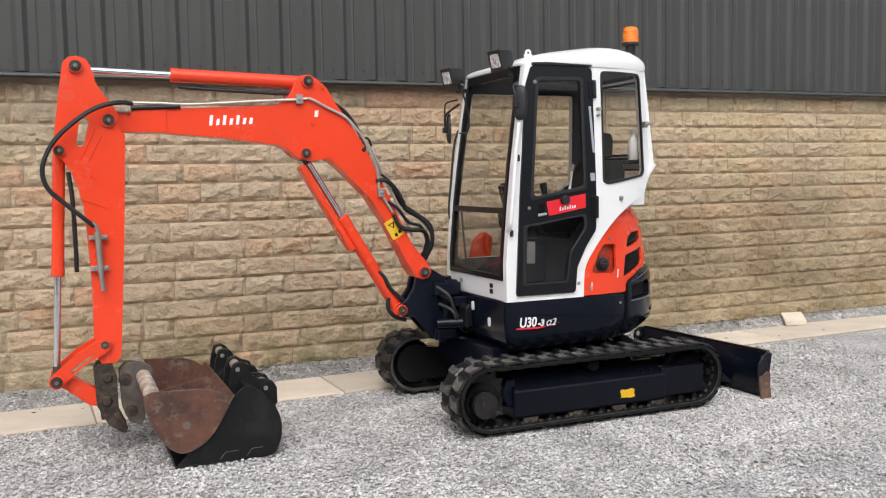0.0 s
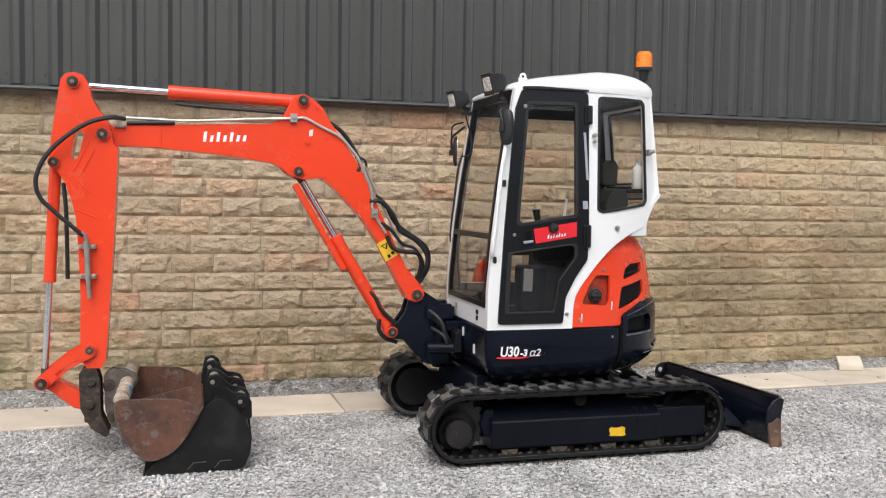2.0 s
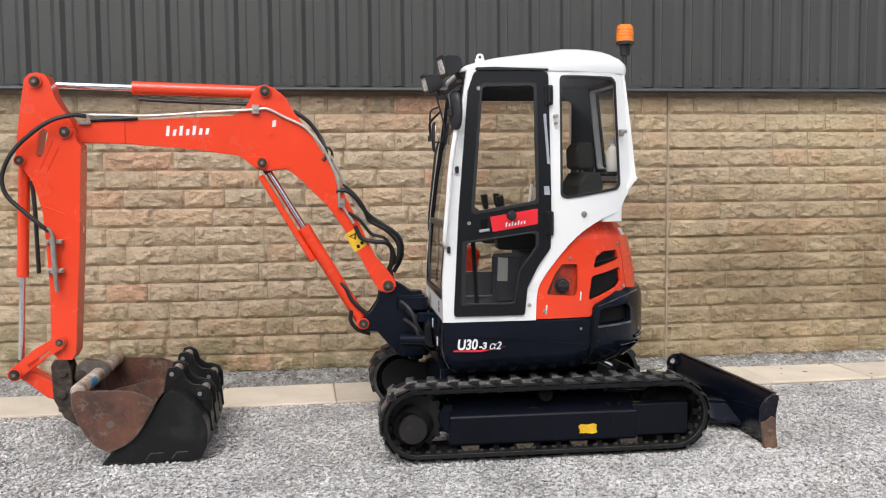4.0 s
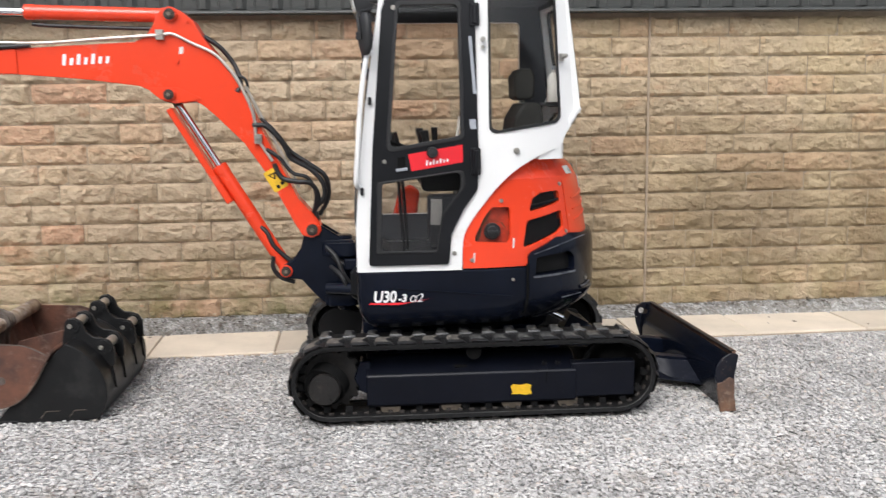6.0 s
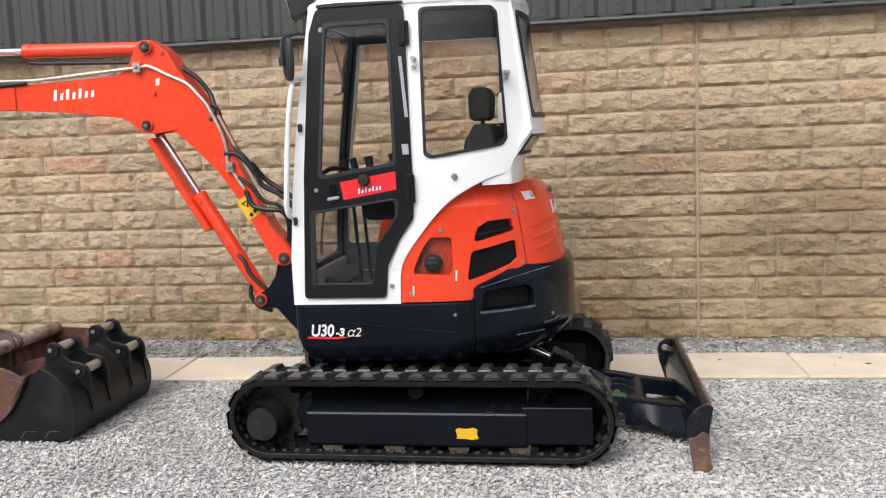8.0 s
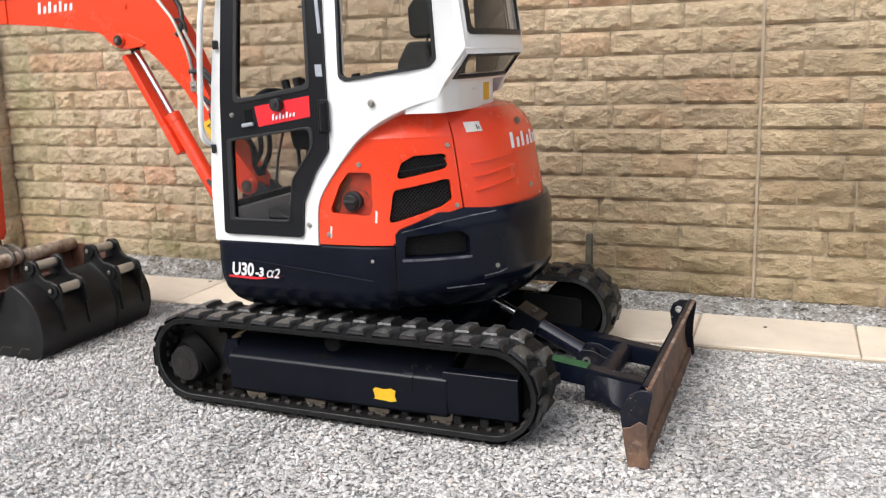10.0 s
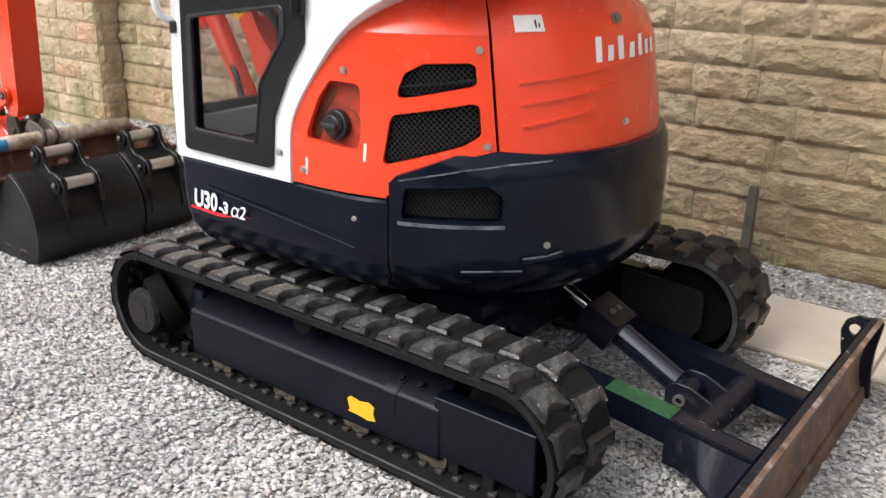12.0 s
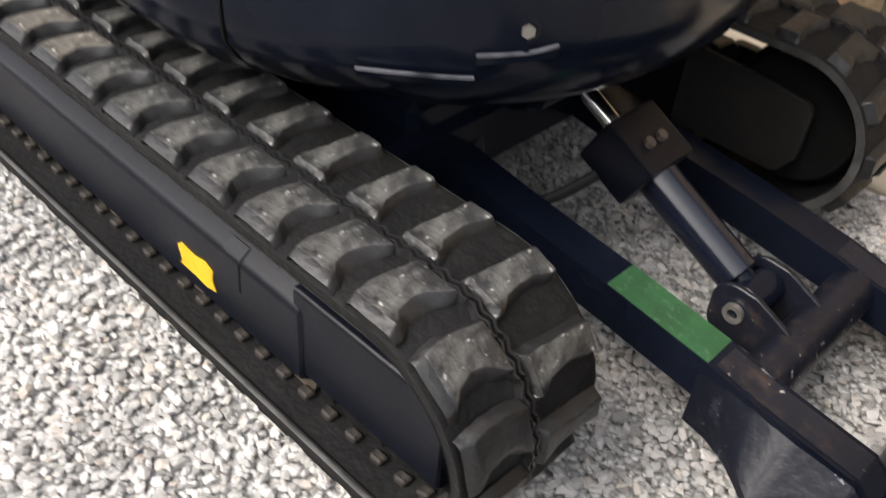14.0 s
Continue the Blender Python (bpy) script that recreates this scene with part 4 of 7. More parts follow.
            for v, r in rim:
                (x, z), _ = along(k * LOOP / n, r)
                runs[-1].append(lip.verts.new((x, y0 - sign * v, z)))
        for a, b in zip(runs, runs[1:] + runs[:1]):
            for k in range(2):
                lip.faces.new((a[k], a[k + 1], b[k + 1], b[k]))
        part("lit_lip", lip, LIP_SHEEN, tr, "track rim painted pale as if catching the light")
    for x in (0.386, 0.459):
        part("bolt", bolt((x, f(0.102), 0.2905), (0, sign * 0.58, 0.82), 0.012, 0.016), BLACK, EXC)
    return tr


build_track(MID - 0.775, -1)
build_track(MID + 0.775, 1)
part("car_body", box(-0.42, 0.40, MID - 0.32, MID + 0.32, 0.26, 0.42), NAVY, EXC, bevel=0.02)
for a, b in ((-0.50, -0.2), (0.15, 0.42)):
    part("axle_beam", box(a, b, MID - 0.55, MID + 0.55, 0.2, 0.36), NAVY, EXC, bevel=0.02)
part("front_frame", box(-0.60, -0.30, MID - 0.46, MID + 0.46, 0.27, 0.50), NAVY, EXC, "navy undercarriage frame", bevel=0.03, segments=2)
# slew ring blackened for the shade under the platform
part("slew_ring", merge(rod((0, MID, 0.40), (0, MID, 0.47), 0.36, n=48), rod((0, MID, 0.47), (0, MID, 0.53), 0.33, n=48)), VOID_BLACK, EXC)
stick = [(0.196, 0.135), (0.206, 0.143), (0.196, 0.178), (0.21, 0.19), (0.25, 0.184), (0.285, 0.192), (0.308, 0.182), (0.303, 0.158), (0.312, 0.136), (0.28, 0.129), (0.245, 0.134)]
part("grease_sticker", solid(stick, slab_y(MID - 0.7165), 0.002), YELLOW, EXC, "torn yellow warning sticker with worn print")

# ---- dozer blade ----
BLADE_NEAR, BLADE_LONG = -0.712, 1.425      # the near end, and how long the blade is


def blade_curve():
    """The blade's section: front skin, hollow towards the rear, with a cutting edge."""
    out = [(1.412 - 0.040 * math.sin(math.pi * s) + 0.012 * s, 0.008 + 0.325 * s) for s in [k / 10 for k in range(11)]]
    back = [(x - 0.014, z) for x, z in reversed(out)]
    return out + [(1.426, 0.343), (1.416, 0.350), (1.400, 0.346)] + back


def on_blade(u, d, v):
    """A point of the blade, d metres from its near end: the far end stands a little lower and further forward."""
    k = d / BLADE_LONG
    return (u - 0.026 * k, BLADE_NEAR + d, v * (0.965 - 0.062 * k))


long_way = lambda inset: (lambda u, v, d: on_blade(u, inset + d, v))
part("blade_plate", solid(blade_curve(), long_way(0.012), BLADE_LONG - 0.024), BLADE_FACE, EXC, "dozer blade, bare rusty steel on its face", bevel=0.002)
part("cutting_edge", solid([(1.396, 0.003), (1.416, 0.003), (1.409, 0.055), (1.396, 0.060)], long_way(0.0), BLADE_LONG), BLADE_FACE, EXC, bevel=0.003)
near_end = rounded([(1.345, 0.006), (1.428, 0.008), (1.414, 0.10), (1.416, 0.21), (1.436, 0.325), (1.390, 0.330), (1.345, 0.303), (1.316, 0.255), (1.310, 0.20), (1.328, 0.10)], 0.018)
part("blade_end_plate", solid(near_end, slab_y(BLADE_NEAR - 0.004), 0.014), NAVY_WORN, EXC, bevel=0.003)
far_end = rounded([(1.335, 0.006), (1.405, 0.008), (1.392, 0.12), (1.394, 0.20), (1.408, 0.312), (1.322, 0.312), (1.284, 0.288), (1.270, 0.246), (1.280, 0.17), (1.310, 0.08)], 0.018)
hole = [(1.316 + 0.020 * math.cos(w), 0.257 + 0.020 * math.sin(w)) for w in [k * math.pi / 6 for k in range(12)]]
part("blade_end_plate", solid(far_end, slab_y(BLADE_NEAR + BLADE_LONG - 0.008), 0.014, [hole]), NAVY_WORN, EXC, bevel=0.003)
part("worn_corner", solid(rounded([(1.342, 0.004), (1.430, 0.006), (1.416, 0.10), (1.416, 0.185), (1.385, 0.200), (1.350, 0.172), (1.318, 0.165), (1.326, 0.10)], 0.008), slab_y(BLADE_NEAR - 0.008), 0.018), BLADE_FACE, EXC, "rusty worn lower corner of the blade", bevel=0.003)
part("blade_back", solid([(1.378, 0.010), (1.352, 0.10), (1.345, 0.17), (1.352, 0.25), (1.385, 0.335), (1.378, 0.340), (1.345, 0.255), (1.336, 0.17), (1.343, 0.10), (1.370, 0.010)], long_way(0.012), BLADE_LONG - 0.024), NAVY, EXC)
part("blade_cap", solid([(1.392, 0.3485), (1.414, 0.3485), (1.414, 0.3545), (1.392, 0.3545)], long_way(0.016), BLADE_LONG - 0.032), NAVY_WORN, EXC)
part("chipped_edge", solid([(1.414, 0.3475), (1.4275, 0.3440), (1.4275, 0.3510), (1.414, 0.3548)], long_way(0.016), BLADE_LONG - 0.032), BLADE_TOP, EXC, "rusty blade edge with chipped pale paint")
# two arms that run forward to the car body, joined by a cross tube behind the blade
for s in (-1, 1):
    y = MID - 0.21 if s < 0 else MID + 0.237
    arm = loft([[(x, y - 0.041, z - 0.060), (x, y + 0.041, z - 0.060), (x, y + 0.041, z + 0.024), (x, y - 0.041, z + 0.024)] for x, z, k in ((0.30, 0.285, 0.0), (0.60, 0.240, 0.0), (0.85, 0.212, 0.0), (1.06, 0.183, 0.0), (1.14, 0.166, 0.0), (1.345, 0.140, 0.0))])
    part("blade_arm", arm, NAVY, EXC, bevel=0.009, segments=2)
    cap = loft([[(x, y - 0.030, z + 0.0235), (x, y + 0.030, z + 0.0235), (x, y + 0.030, z + 0.0262), (x, y - 0.030, z + 0.0262)] for x, z in ((1.060, 0.183), (1.14, 0.166), (1.335, 0.1413))])
    part("worn_top", cap, ARM_RUSTY, EXC, "navy paint worn to rust on the blade arm")
    edge_y = y + s * 0.038
    gus = loft([[(x, edge_y, zt), (x, edge_y + s * w, zt - drop), (x, edge_y + s * w, 0.062), (x, edge_y, 0.075)] for x, w, zt, drop in
                ((1.040, 0.004, 0.200, 0.03), (1.090, 0.012, 0.192, 0.05), (1.140, 0.032, 0.184, 0.075), (1.185, 0.066, 0.174, 0.090), (1.235, 0.105, 0.166, 0.090), (1.345, 0.190, 0.156, 0.075))])
    part("blade_gusset", gus, GUSSET, EXC, "scuffed navy gusset", bevel=0.008, segments=2)
tape = loft([[(x, MID - 0.249, z), (x, MID - 0.171, z), (x, MID - 0.171, z + 0.002), (x, MID - 0.249, z + 0.002)] for x, z in ((0.832, 0.2385), (0.85, 0.2365), (1.048, 0.2092))])
part("green_tape", tape, GREEN_TAPE, EXC, "strip of scratched green tape on the blade arm")
part("cross_tube", rod((1.115, MID - 0.18, 0.150), (1.115, MID + 0.21, 0.150), 0.047, n=24), NAVY_WORN, EXC, bevel=0.004)
A, B = Vector((0.47, 0.035, 0.455)), Vector((1.003, 0.035, 0.182))
d = (B - A).normalized()
part("blade_cylinder", merge(rod(A + d * 0.245, B - d * 0.045, 0.042, n=28), rod(A + d * 0.19, A + d * 0.25, 0.046, n=28)), CYLINDER_NAVY, EXC, bevel=0.004)
part("cylinder_rod", rod(A, A + d * 0.2, 0.019, n=20), CHROME, EXC)
part("cylinder_eye", merge(rod(B + Vector((0, -0.045, 0)), B + Vector((0, 0.045, 0)), 0.04, n=24), rod(B - d * 0.06, B, 0.03, n=20)), NAVY, EXC, bevel=0.003)
for y in (-0.034, 0.082):
    part("cylinder_lug", solid(rounded([(0.953, 0.118), (0.950, 0.212), (0.983, 0.235), (1.033, 0.232), (1.12, 0.192), (1.12, 0.11)], 0.035), slab_y(y), 0.012), NAVY_WORN, EXC, bevel=0.002)
pin = part("cylinder_pin", rod((1.003, -0.040, 0.182), (1.003, 0.105, 0.182), 0.015, n=20), FRAME_NAVY, EXC)
part("washer", ring((1.003, -0.041, 0.182), (0, 1, 0), 0.0105, 0.020, 0.010), STEEL, pin, "dull steel washer round the pin")
turn = Matrix.Translation(A + d * 0.25) @ Matrix.Rotation(math.atan2(-d.z, d.x), 4, "Y")
part("port_block", moved(box(-0.065, 0.065, -0.072, 0.072, -0.056, 0.054), turn), FRAME_NAVY, EXC, "square navy head block on the blade cylinder", bevel=0.008, segments=2)
for y in (0.005, 0.045):
    part("hydraulic_fitting", moved(rod((0.01, y - 0.03, 0.054), (0.01, y - 0.03, 0.066), 0.011, n=8), turn), HANGER, EXC)
part("blade_hose", tube([(0.66, -0.03, 0.30), (0.60, -0.07, 0.23), (0.53, -0.12, 0.20), (0.45, -0.13, 0.25), (0.36, -0.06, 0.34)], 0.012), HOSE, EXC)
part("lift_bracket", solid(rounded([(0.36, 0.30), (0.36, 0.47), (0.46, 0.49), (0.52, 0.45), (0.50, 0.36)], 0.03), slab_y(-0.035), 0.13), NAVY, EXC, bevel=0.01)



# ---- excavator: house ----
def plan_ring(z, inset, x0=-0.612, y0=-0.657, y1=0.727):
    """The platform's outline from above: square in front, round behind."""
    pts = []
    r = 0.05
    for cx, cy, a0 in ((x0 + r, y1 - r, 90), (x0 + r, y0 + r, 180)):
        for k in range(5):
            w = radians(a0 + 22.5 * k)
            pts.append((cx + r * math.cos(w), cy + r * math.sin(w)))
    n = 30
    for k in range(n + 1):
        w = radians(-78 + 156 * k / n)
        sx, sy = math.cos(w), math.sin(w)
        pts.append((-0.03 + 0.80 * abs(sx) ** 0.9, MID + 0.69 * abs(sy) ** 0.9 * (1 if sy > 0 else -1)))
    c = Vector((0.05, MID))
    out = []
    for p in pts:
        q = Vector(p)
        q = q - (q - c).normalized() * (inset + (0.07 if p[0] > 0.36 else 0.008 if p[0] > 0.25 else 0.0))
        out.append((q.x, q.y, z))
    return out


levels = ((0.486, 0.16), (0.500, 0.110), (0.532, 0.060), (0.582, 0.022), (0.64, 0.004), (0.70, 0.0), (0.806, 0.0), (0.814, 0.008))
part("platform", loft([plan_ring(z, i) for z, i in levels]), NAVY, EXC, "glossy navy platform skirt")


def hood(a, z, d, rx=0.710, ry=0.678, n=2.2, low=None, top=1.25, flare=1.0, crease=0.0):
    """A point on the rounded engine cover: a is the angle from the cab's side to the rear."""
    s, c = math.sin(a), math.cos(a)
    inward = d
    if z > top:
        inward += crease * (z - top) if crease else 0.10 * ((z - top) / 0.14) ** 2
    if low and z < low:
        inward += 0.11 * ((low - z) / 0.12) ** 1.6
    grow = flare * max(0.0, min(1.0, (1.28 - z) / 0.31))
    x = math.copysign(abs(s) ** (2 / n), s) * (rx + 0.058 * grow - inward)
    y = -math.copysign(abs(c) ** (2 / n), c) * (ry + 0.010 * grow * abs(s) - inward)
    return (-0.03 + x, MID + y, z)


def ang(x, rx=0.710, n=2.2):
    s = (x + 0.03) / rx
    return math.asin(math.copysign(min(1, abs(s)) ** (n / 2), s))


def on_hood(pts):
    return [(ang(x), z) for x, z in pts]


panel = [(-0.050, 0.820), (0.285, 0.820), (0.310, 0.895), (0.462, 0.955), (0.512, 0.972), (0.512, 1.287), (0.125, 1.287), (0.09, 1.25), (0.0, 1.13), (-0.05, 1.02)]
grille_low = rounded([(0.250, 0.912), (0.452, 0.985), (0.486, 1.012), (0.486, 1.105), (0.285, 1.062), (0.275, 1.04)], 0.018)
grille_top = rounded([(0.290, 1.102), (0.484, 1.148), (0.484, 1.212), (0.37, 1.206), (0.322, 1.178)], 0.020)
fuel = rounded([(0.012, 0.962), (0.012, 0.985), (0.056, 1.085), (0.100, 1.142), (0.198, 1.140), (0.192, 0.990), (0.180, 0.950)], 0.022)
sp = part("side_panel", solid(on_hood(panel), lambda a, z, d: hood(a, z, d, top=1.285, crease=0.62), 0.018, [on_hood(h) for h in (grille_low, grille_top, fuel)], 0.045), ORANGE, EXC, "orange engine side panel", bevel=0.002, segments=2)
fold = [(0.512, 1.284), (0.512, 1.385), (0.40, 1.392), (0.30, 1.385), (0.20, 1.34), (0.121, 1.284)]
part("panel_fold", solid(on_hood(fold), lambda a, z, d: hood(a, z, d - 0.0006, top=1.285, crease=0.62), 0.018, step=0.03), ORANGE, sp, "sloping top of the side panel", angle=30)


def honeycomb(outline, depth, pitch=0.0135):
    """Woven mesh behind an opening: two sets of crossing wires cut to the outline."""
    bm = bmesh.new()
    us, vs = [p[0] for p in outline], [p[1] for p in outline]
    for s in (1, -1):
        k = -70
        while k < 70:
            c = (min(us) + max(us)) / 2 + k * pitch
            run = []
            v = min(vs)
            while v <= max(vs):
                u = c + s * (v - min(vs)) * 0.8
                run.append((u, v) if inside((u, v), outline) else None)
                v += 0.009
            for p, q in zip(run, run[1:]):
                if p and q:
                    w = 0.0012
                    bm.faces.new([bm.verts.new(hood(ang(x), z, depth)) for x, z in ((p[0] - w, p[1]), (p[0] + w, p[1]), (q[0] + w, q[1]), (q[0] - w, q[1]))])
            k += 1
    ext = bmesh.ops.extrude_face_region(bm, geom=bm.faces[:])
    bmesh.ops.translate(bm, vec=(0, 0.002, 0), verts=[g for g in ext["geom"] if isinstance(g, bmesh.types.BMVert)])
    return bm


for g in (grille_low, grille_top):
    # the sheet's black stands for the shade behind the mesh
    part("grille_backing", solid(on_hood(g), lambda a, z, d: hood(a, z, d + 0.035), 0.004, step=0.05), VOID_BLACK, sp)
    part("grille_mesh", honeycomb(g, 0.014), MESH_DARK, sp, "black woven wire grille")
part("grille_bar", solid(on_hood([(0.30, 1.135), (0.484, 1.160), (0.484, 1.167), (0.303, 1.142)]), lambda a, z, d: hood(a, z, d + 0.006), 0.006, step=0.05), BLACK, sp)
part("fuel_recess", solid(on_hood(rounded([(0.0, 0.945), (0.0, 0.99), (0.044, 1.09), (0.094, 1.152), (0.205, 1.15), (0.20, 0.94)], 0.02)), lambda a, z, d: hood(a, z, d + 0.032), 0.004, step=0.04), OILY, sp, "oil-stained orange filler recess")
GREASE = shader("oily_grime", (0.035, 0.022, 0.012), 0.45, vary=0.6, scale=14, col2=(0.16, 0.05, 0.018), bump=0.5, bump_scale=40)
for line, w in ((((0.018, 0.966), (0.020, 0.990), (0.042, 1.042), (0.068, 1.092), (0.092, 1.122)), 0.019), (((0.118, 1.066), (0.150, 1.060), (0.172, 1.030)), 0.011)):
    edge = [(x, z) for x, z in line] + [(x + w * (1.3 if k % 2 else 0.7), z - 0.004) for k, (x, z) in reversed(list(enumerate(line)))]
    part("oily_streak", solid(on_hood(edge), lambda a, z, d: hood(a, z, d + 0.0295), 0.003, step=0.02), GREASE, sp, "dark oily grime in the filler recess")
c = Vector(hood(ang(0.10), 1.012, 0.0))
part("fuel_cap", merge(rod(c + Vector((0, 0.04, 0)), c + Vector((0, 0.012, 0)), 0.045, n=28), rod(c + Vector((0, 0.012, 0)), c + Vector((0, -0.004, 0)), 0.036, 0.031, n=12), box(c.x - 0.03, c.x + 0.03, c.y - 0.016, c.y - 0.002, c.z - 0.008, c.z + 0.008)), PLASTIC, sp, "black plastic fuel cap", bevel=0.003)
for x, z in ((0.15, 1.175), (0.492, 1.245), (0.494, 0.985), (-0.005, 0.865)):
    p = Vector(hood(ang(x), z, -0.001))
    part("bolt", bolt(p, p - Vector((-0.03, MID, z)), 0.008, 0.009), STEEL, sp)
for x in (0.0, 0.198):
    part("paint_chip", solid(on_hood([(x, 0.85 + 0.9 * x * 0.4), (x + 0.008, 0.85 + 0.36 * x), (x + 0.012, 0.90 + 0.36 * x), (x + 0.004, 0.905 + 0.36 * x)]), lambda a, z, d: hood(a, z, d - 0.0012), 0.001), STICKER, sp)
a0 = ang(0.518)
hz = lambda a: 0.972 - 0.035 * min(1, max(0, (a - a0) / 0.5))
A1 = math.pi + 0.55 - a0
rear = [(a0, 0.972), (a0 + 0.25, 0.955), (a0 + 0.5, 0.938), (math.pi - a0 - 0.5, 0.938), (math.pi - a0, 0.972), (A1, 0.972), (A1, 1.385), (a0, 1.385)]
bonnet = part("engine_bonnet", solid(rear, lambda a, z, d: hood(a, z, d), 0.018, step=0.06), ORANGE, EXC, "orange rear engine bonnet", bevel=0.005, segments=2)
top_loop = [hood(a0 * 0.2 + k * (A1 - a0 * 0.2) / 40, 1.386, 0.012) for k in range(41)]
part("bonnet_top", loft([[(x, y, 1.383) for x, y, _ in top_loop], [(x * 0.9 + 0.0, y * 0.9, 1.402) for x, y, _ in top_loop], [(x * 0.3, y * 0.3, 1.41) for x, y, _ in top_loop]]), ORANGE, EXC, angle=60)
for z, w in ((1.155, 0.62), (1.095, 0.50), (1.035, 0.36)):
    rib = [(a0 + 0.10, z), (a0 + 0.10 + w, z + 0.035), (a0 + 0.10 + w, z + 0.043), (a0 + 0.10, z + 0.008)]
    part("pressed_rib", solid(rib, lambda a, zz, d: hood(a, zz, d - 0.006), 0.008, step=0.05), ORANGE, bonnet, bevel=0.003)
lab = [(a0 + 0.105, 1.292), (a0 + 0.105, 1.334), (a0 + 0.245, 1.334), (a0 + 0.245, 1.292)]
part("rating_sticker", solid(lab, lambda a, z, d: hood(a, z, d - 0.0015), 0.001, step=0.03), STICKER, bonnet, "white paper sticker with black print")
for k, h in enumerate((0.020, 0.012)):
    u = a0 + 0.200 + 0.016 * k
    part("sticker_print", solid([(u, 1.302), (u, 1.302 + h), (u + 0.008, 1.302 + h), (u + 0.008, 1.302)], lambda a, z, d: hood(a, z, d - 0.003), 0.001), BLACK, bonnet)
part("bonnet_logo", logo_bars(lambda u, v, d=0.0: hood(u, v, -0.0015 - d), a0 + 0.50, a0 + 1.02, 1.200, 0.07), DECAL, bonnet, "white brand mark")
p = Vector(hood(a0 + 0.68, 1.315, -0.002))
part("bonnet_lock", merge(rod(p, p + Vector((0.005, -0.003, 0.002)), 0.017, n=20), rod(p, p + Vector((0.010, -0.005, 0.004)), 0.009, n=16)), PIN_STEEL, bonnet)
p = Vector(hood(a0 + 0.66, 1.02, -0.002))
part("bolt", bolt(p, (1, -0.5, 0), 0.008, 0.008), STEEL, bonnet)

# counterweight with its vent
CW = dict(rx=0.814, ry=0.700, n=2.15, low=0.63, top=0.895, flare=0.0)
c0 = ang(0.308, 0.814, 2.15)
cang = lambda x: ang(x, 0.814, 2.15)
body = [(c0, 0.505), (c0, 0.872), (c0 + 0.025, 0.893), (cang(0.47), 0.954), (cang(0.53), 0.978), (c0 + 0.62, 0.960), (math.pi - c0 - 0.5, 0.957), (math.pi - c0, 0.96), (math.pi - c0, 0.505)]
vent = rounded([(cang(0.342), 0.768), (cang(0.352), 0.862), (cang(0.555), 0.878), (cang(0.588), 0.845), (cang(0.590), 0.768)], [0.02, 0.02, 0.05, 0.03, 0.015])
cw = part("counterweight", solid(body, lambda a, z, d: hood(a, z, d, **CW), 0.05, [vent], 0.05), NAVY, EXC, "glossy navy cast counterweight", bevel=0.010, segments=2)
# black sheet for the shade inside the vent
part("vent_backing", solid(rounded([(cang(0.33), 0.75), (cang(0.33), 0.885), (cang(0.605), 0.885), (cang(0.605), 0.75)], 0.01), lambda a, z, d: hood(a, z, d + 0.052, **CW), 0.004, step=0.05), VOID_BLACK, cw)


def vent_wires():
    bm = bmesh.new()
    for s in (1, -1):
        for k in range(-24, 48):
            run = []
            for i in range(14):
                v = 0.765 + 0.009 * i
                u = cang(0.34) + 0.02 * k + s * (v - 0.765) * 1.1
                run.append((u, v) if inside((u, v), vent) else None)
            for p, q in zip(run, run[1:]):
                if p and q:
                    bm.faces.new([bm.verts.new(hood(x, z, 0.034, **CW)) for x, z in ((p[0] - 0.0035, p[1]), (p[0] + 0.0035, p[1]), (q[0] + 0.0035, q[1]), (q[0] - 0.0035, q[1]))])
    ext = bmesh.ops.extrude_face_region(bm, geom=bm.faces[:])
    bmesh.ops.translate(bm, vec=(-0.001, 0.002, 0), verts=[g for g in ext["geom"] if isinstance(g, bmesh.types.BMVert)])
    return bm


part("vent_mesh", vent_wires(), BELT, cw, "dark wire mesh in the vent")
for u0, u1, z, s in ((0.50, 0.63, 0.612, 0.0), (0.63, 0.70, 0.648, 0.012)):
    rib = rounded([(cang(u0), z), (cang(u1), z + s), (cang(u1), z + s + 0.016), (cang(u0), z + 0.014)], 0.006)
    part("cast_ridge", solid(rib, lambda a, zz, d: hood(a, zz, d - 0.009, **CW), 0.022, step=0.03), NAVY, cw, bevel=0.006, segments=2)
# ridge highlights put into the colour as pale strips
for pts in ([(0.50, 0.624), (0.565, 0.626), (0.63, 0.625)], [(0.63, 0.662), (0.675, 0.666), (0.70, 0.676)]):
    line = [(cang(u), z) for u, z in pts]
    part("ridge_sheen", solid(line + [(a, z + 0.0042) for a, z in reversed(line)], lambda a, zz, d: hood(a, zz, d - 0.0105, **CW), 0.006, step=0.03), EDGE_SHEEN, cw, "pale line painted for the sheen along the ridge")
# the sky's sheen on the vent's sill, painted as a pale strip
part("vent_ledge", solid([(cang(0.335), 0.752), (cang(0.592), 0.753), (cang(0.594), 0.763), (cang(0.333), 0.762)], lambda a, zz, d: hood(a, zz, d - 0.004, **CW), 0.02, step=0.03), EDGE_SHEEN, cw, "sill under the vent, painted pale for the sky's sheen", bevel=0.002)
shoulder = [(cang(u), z) for u, z in ((0.335, 0.880), (0.42, 0.900), (0.50, 0.919), (0.60, 0.936), (0.68, 0.943))]
part("ridge_sheen", solid(shoulder + [(a, z + 0.0035) for a, z in reversed(shoulder)], lambda a, zz, d: hood(a, zz, d - 0.0015, **CW), 0.003, step=0.03), EDGE_SHEEN, cw, "pale line painted for the sheen along the ridge")
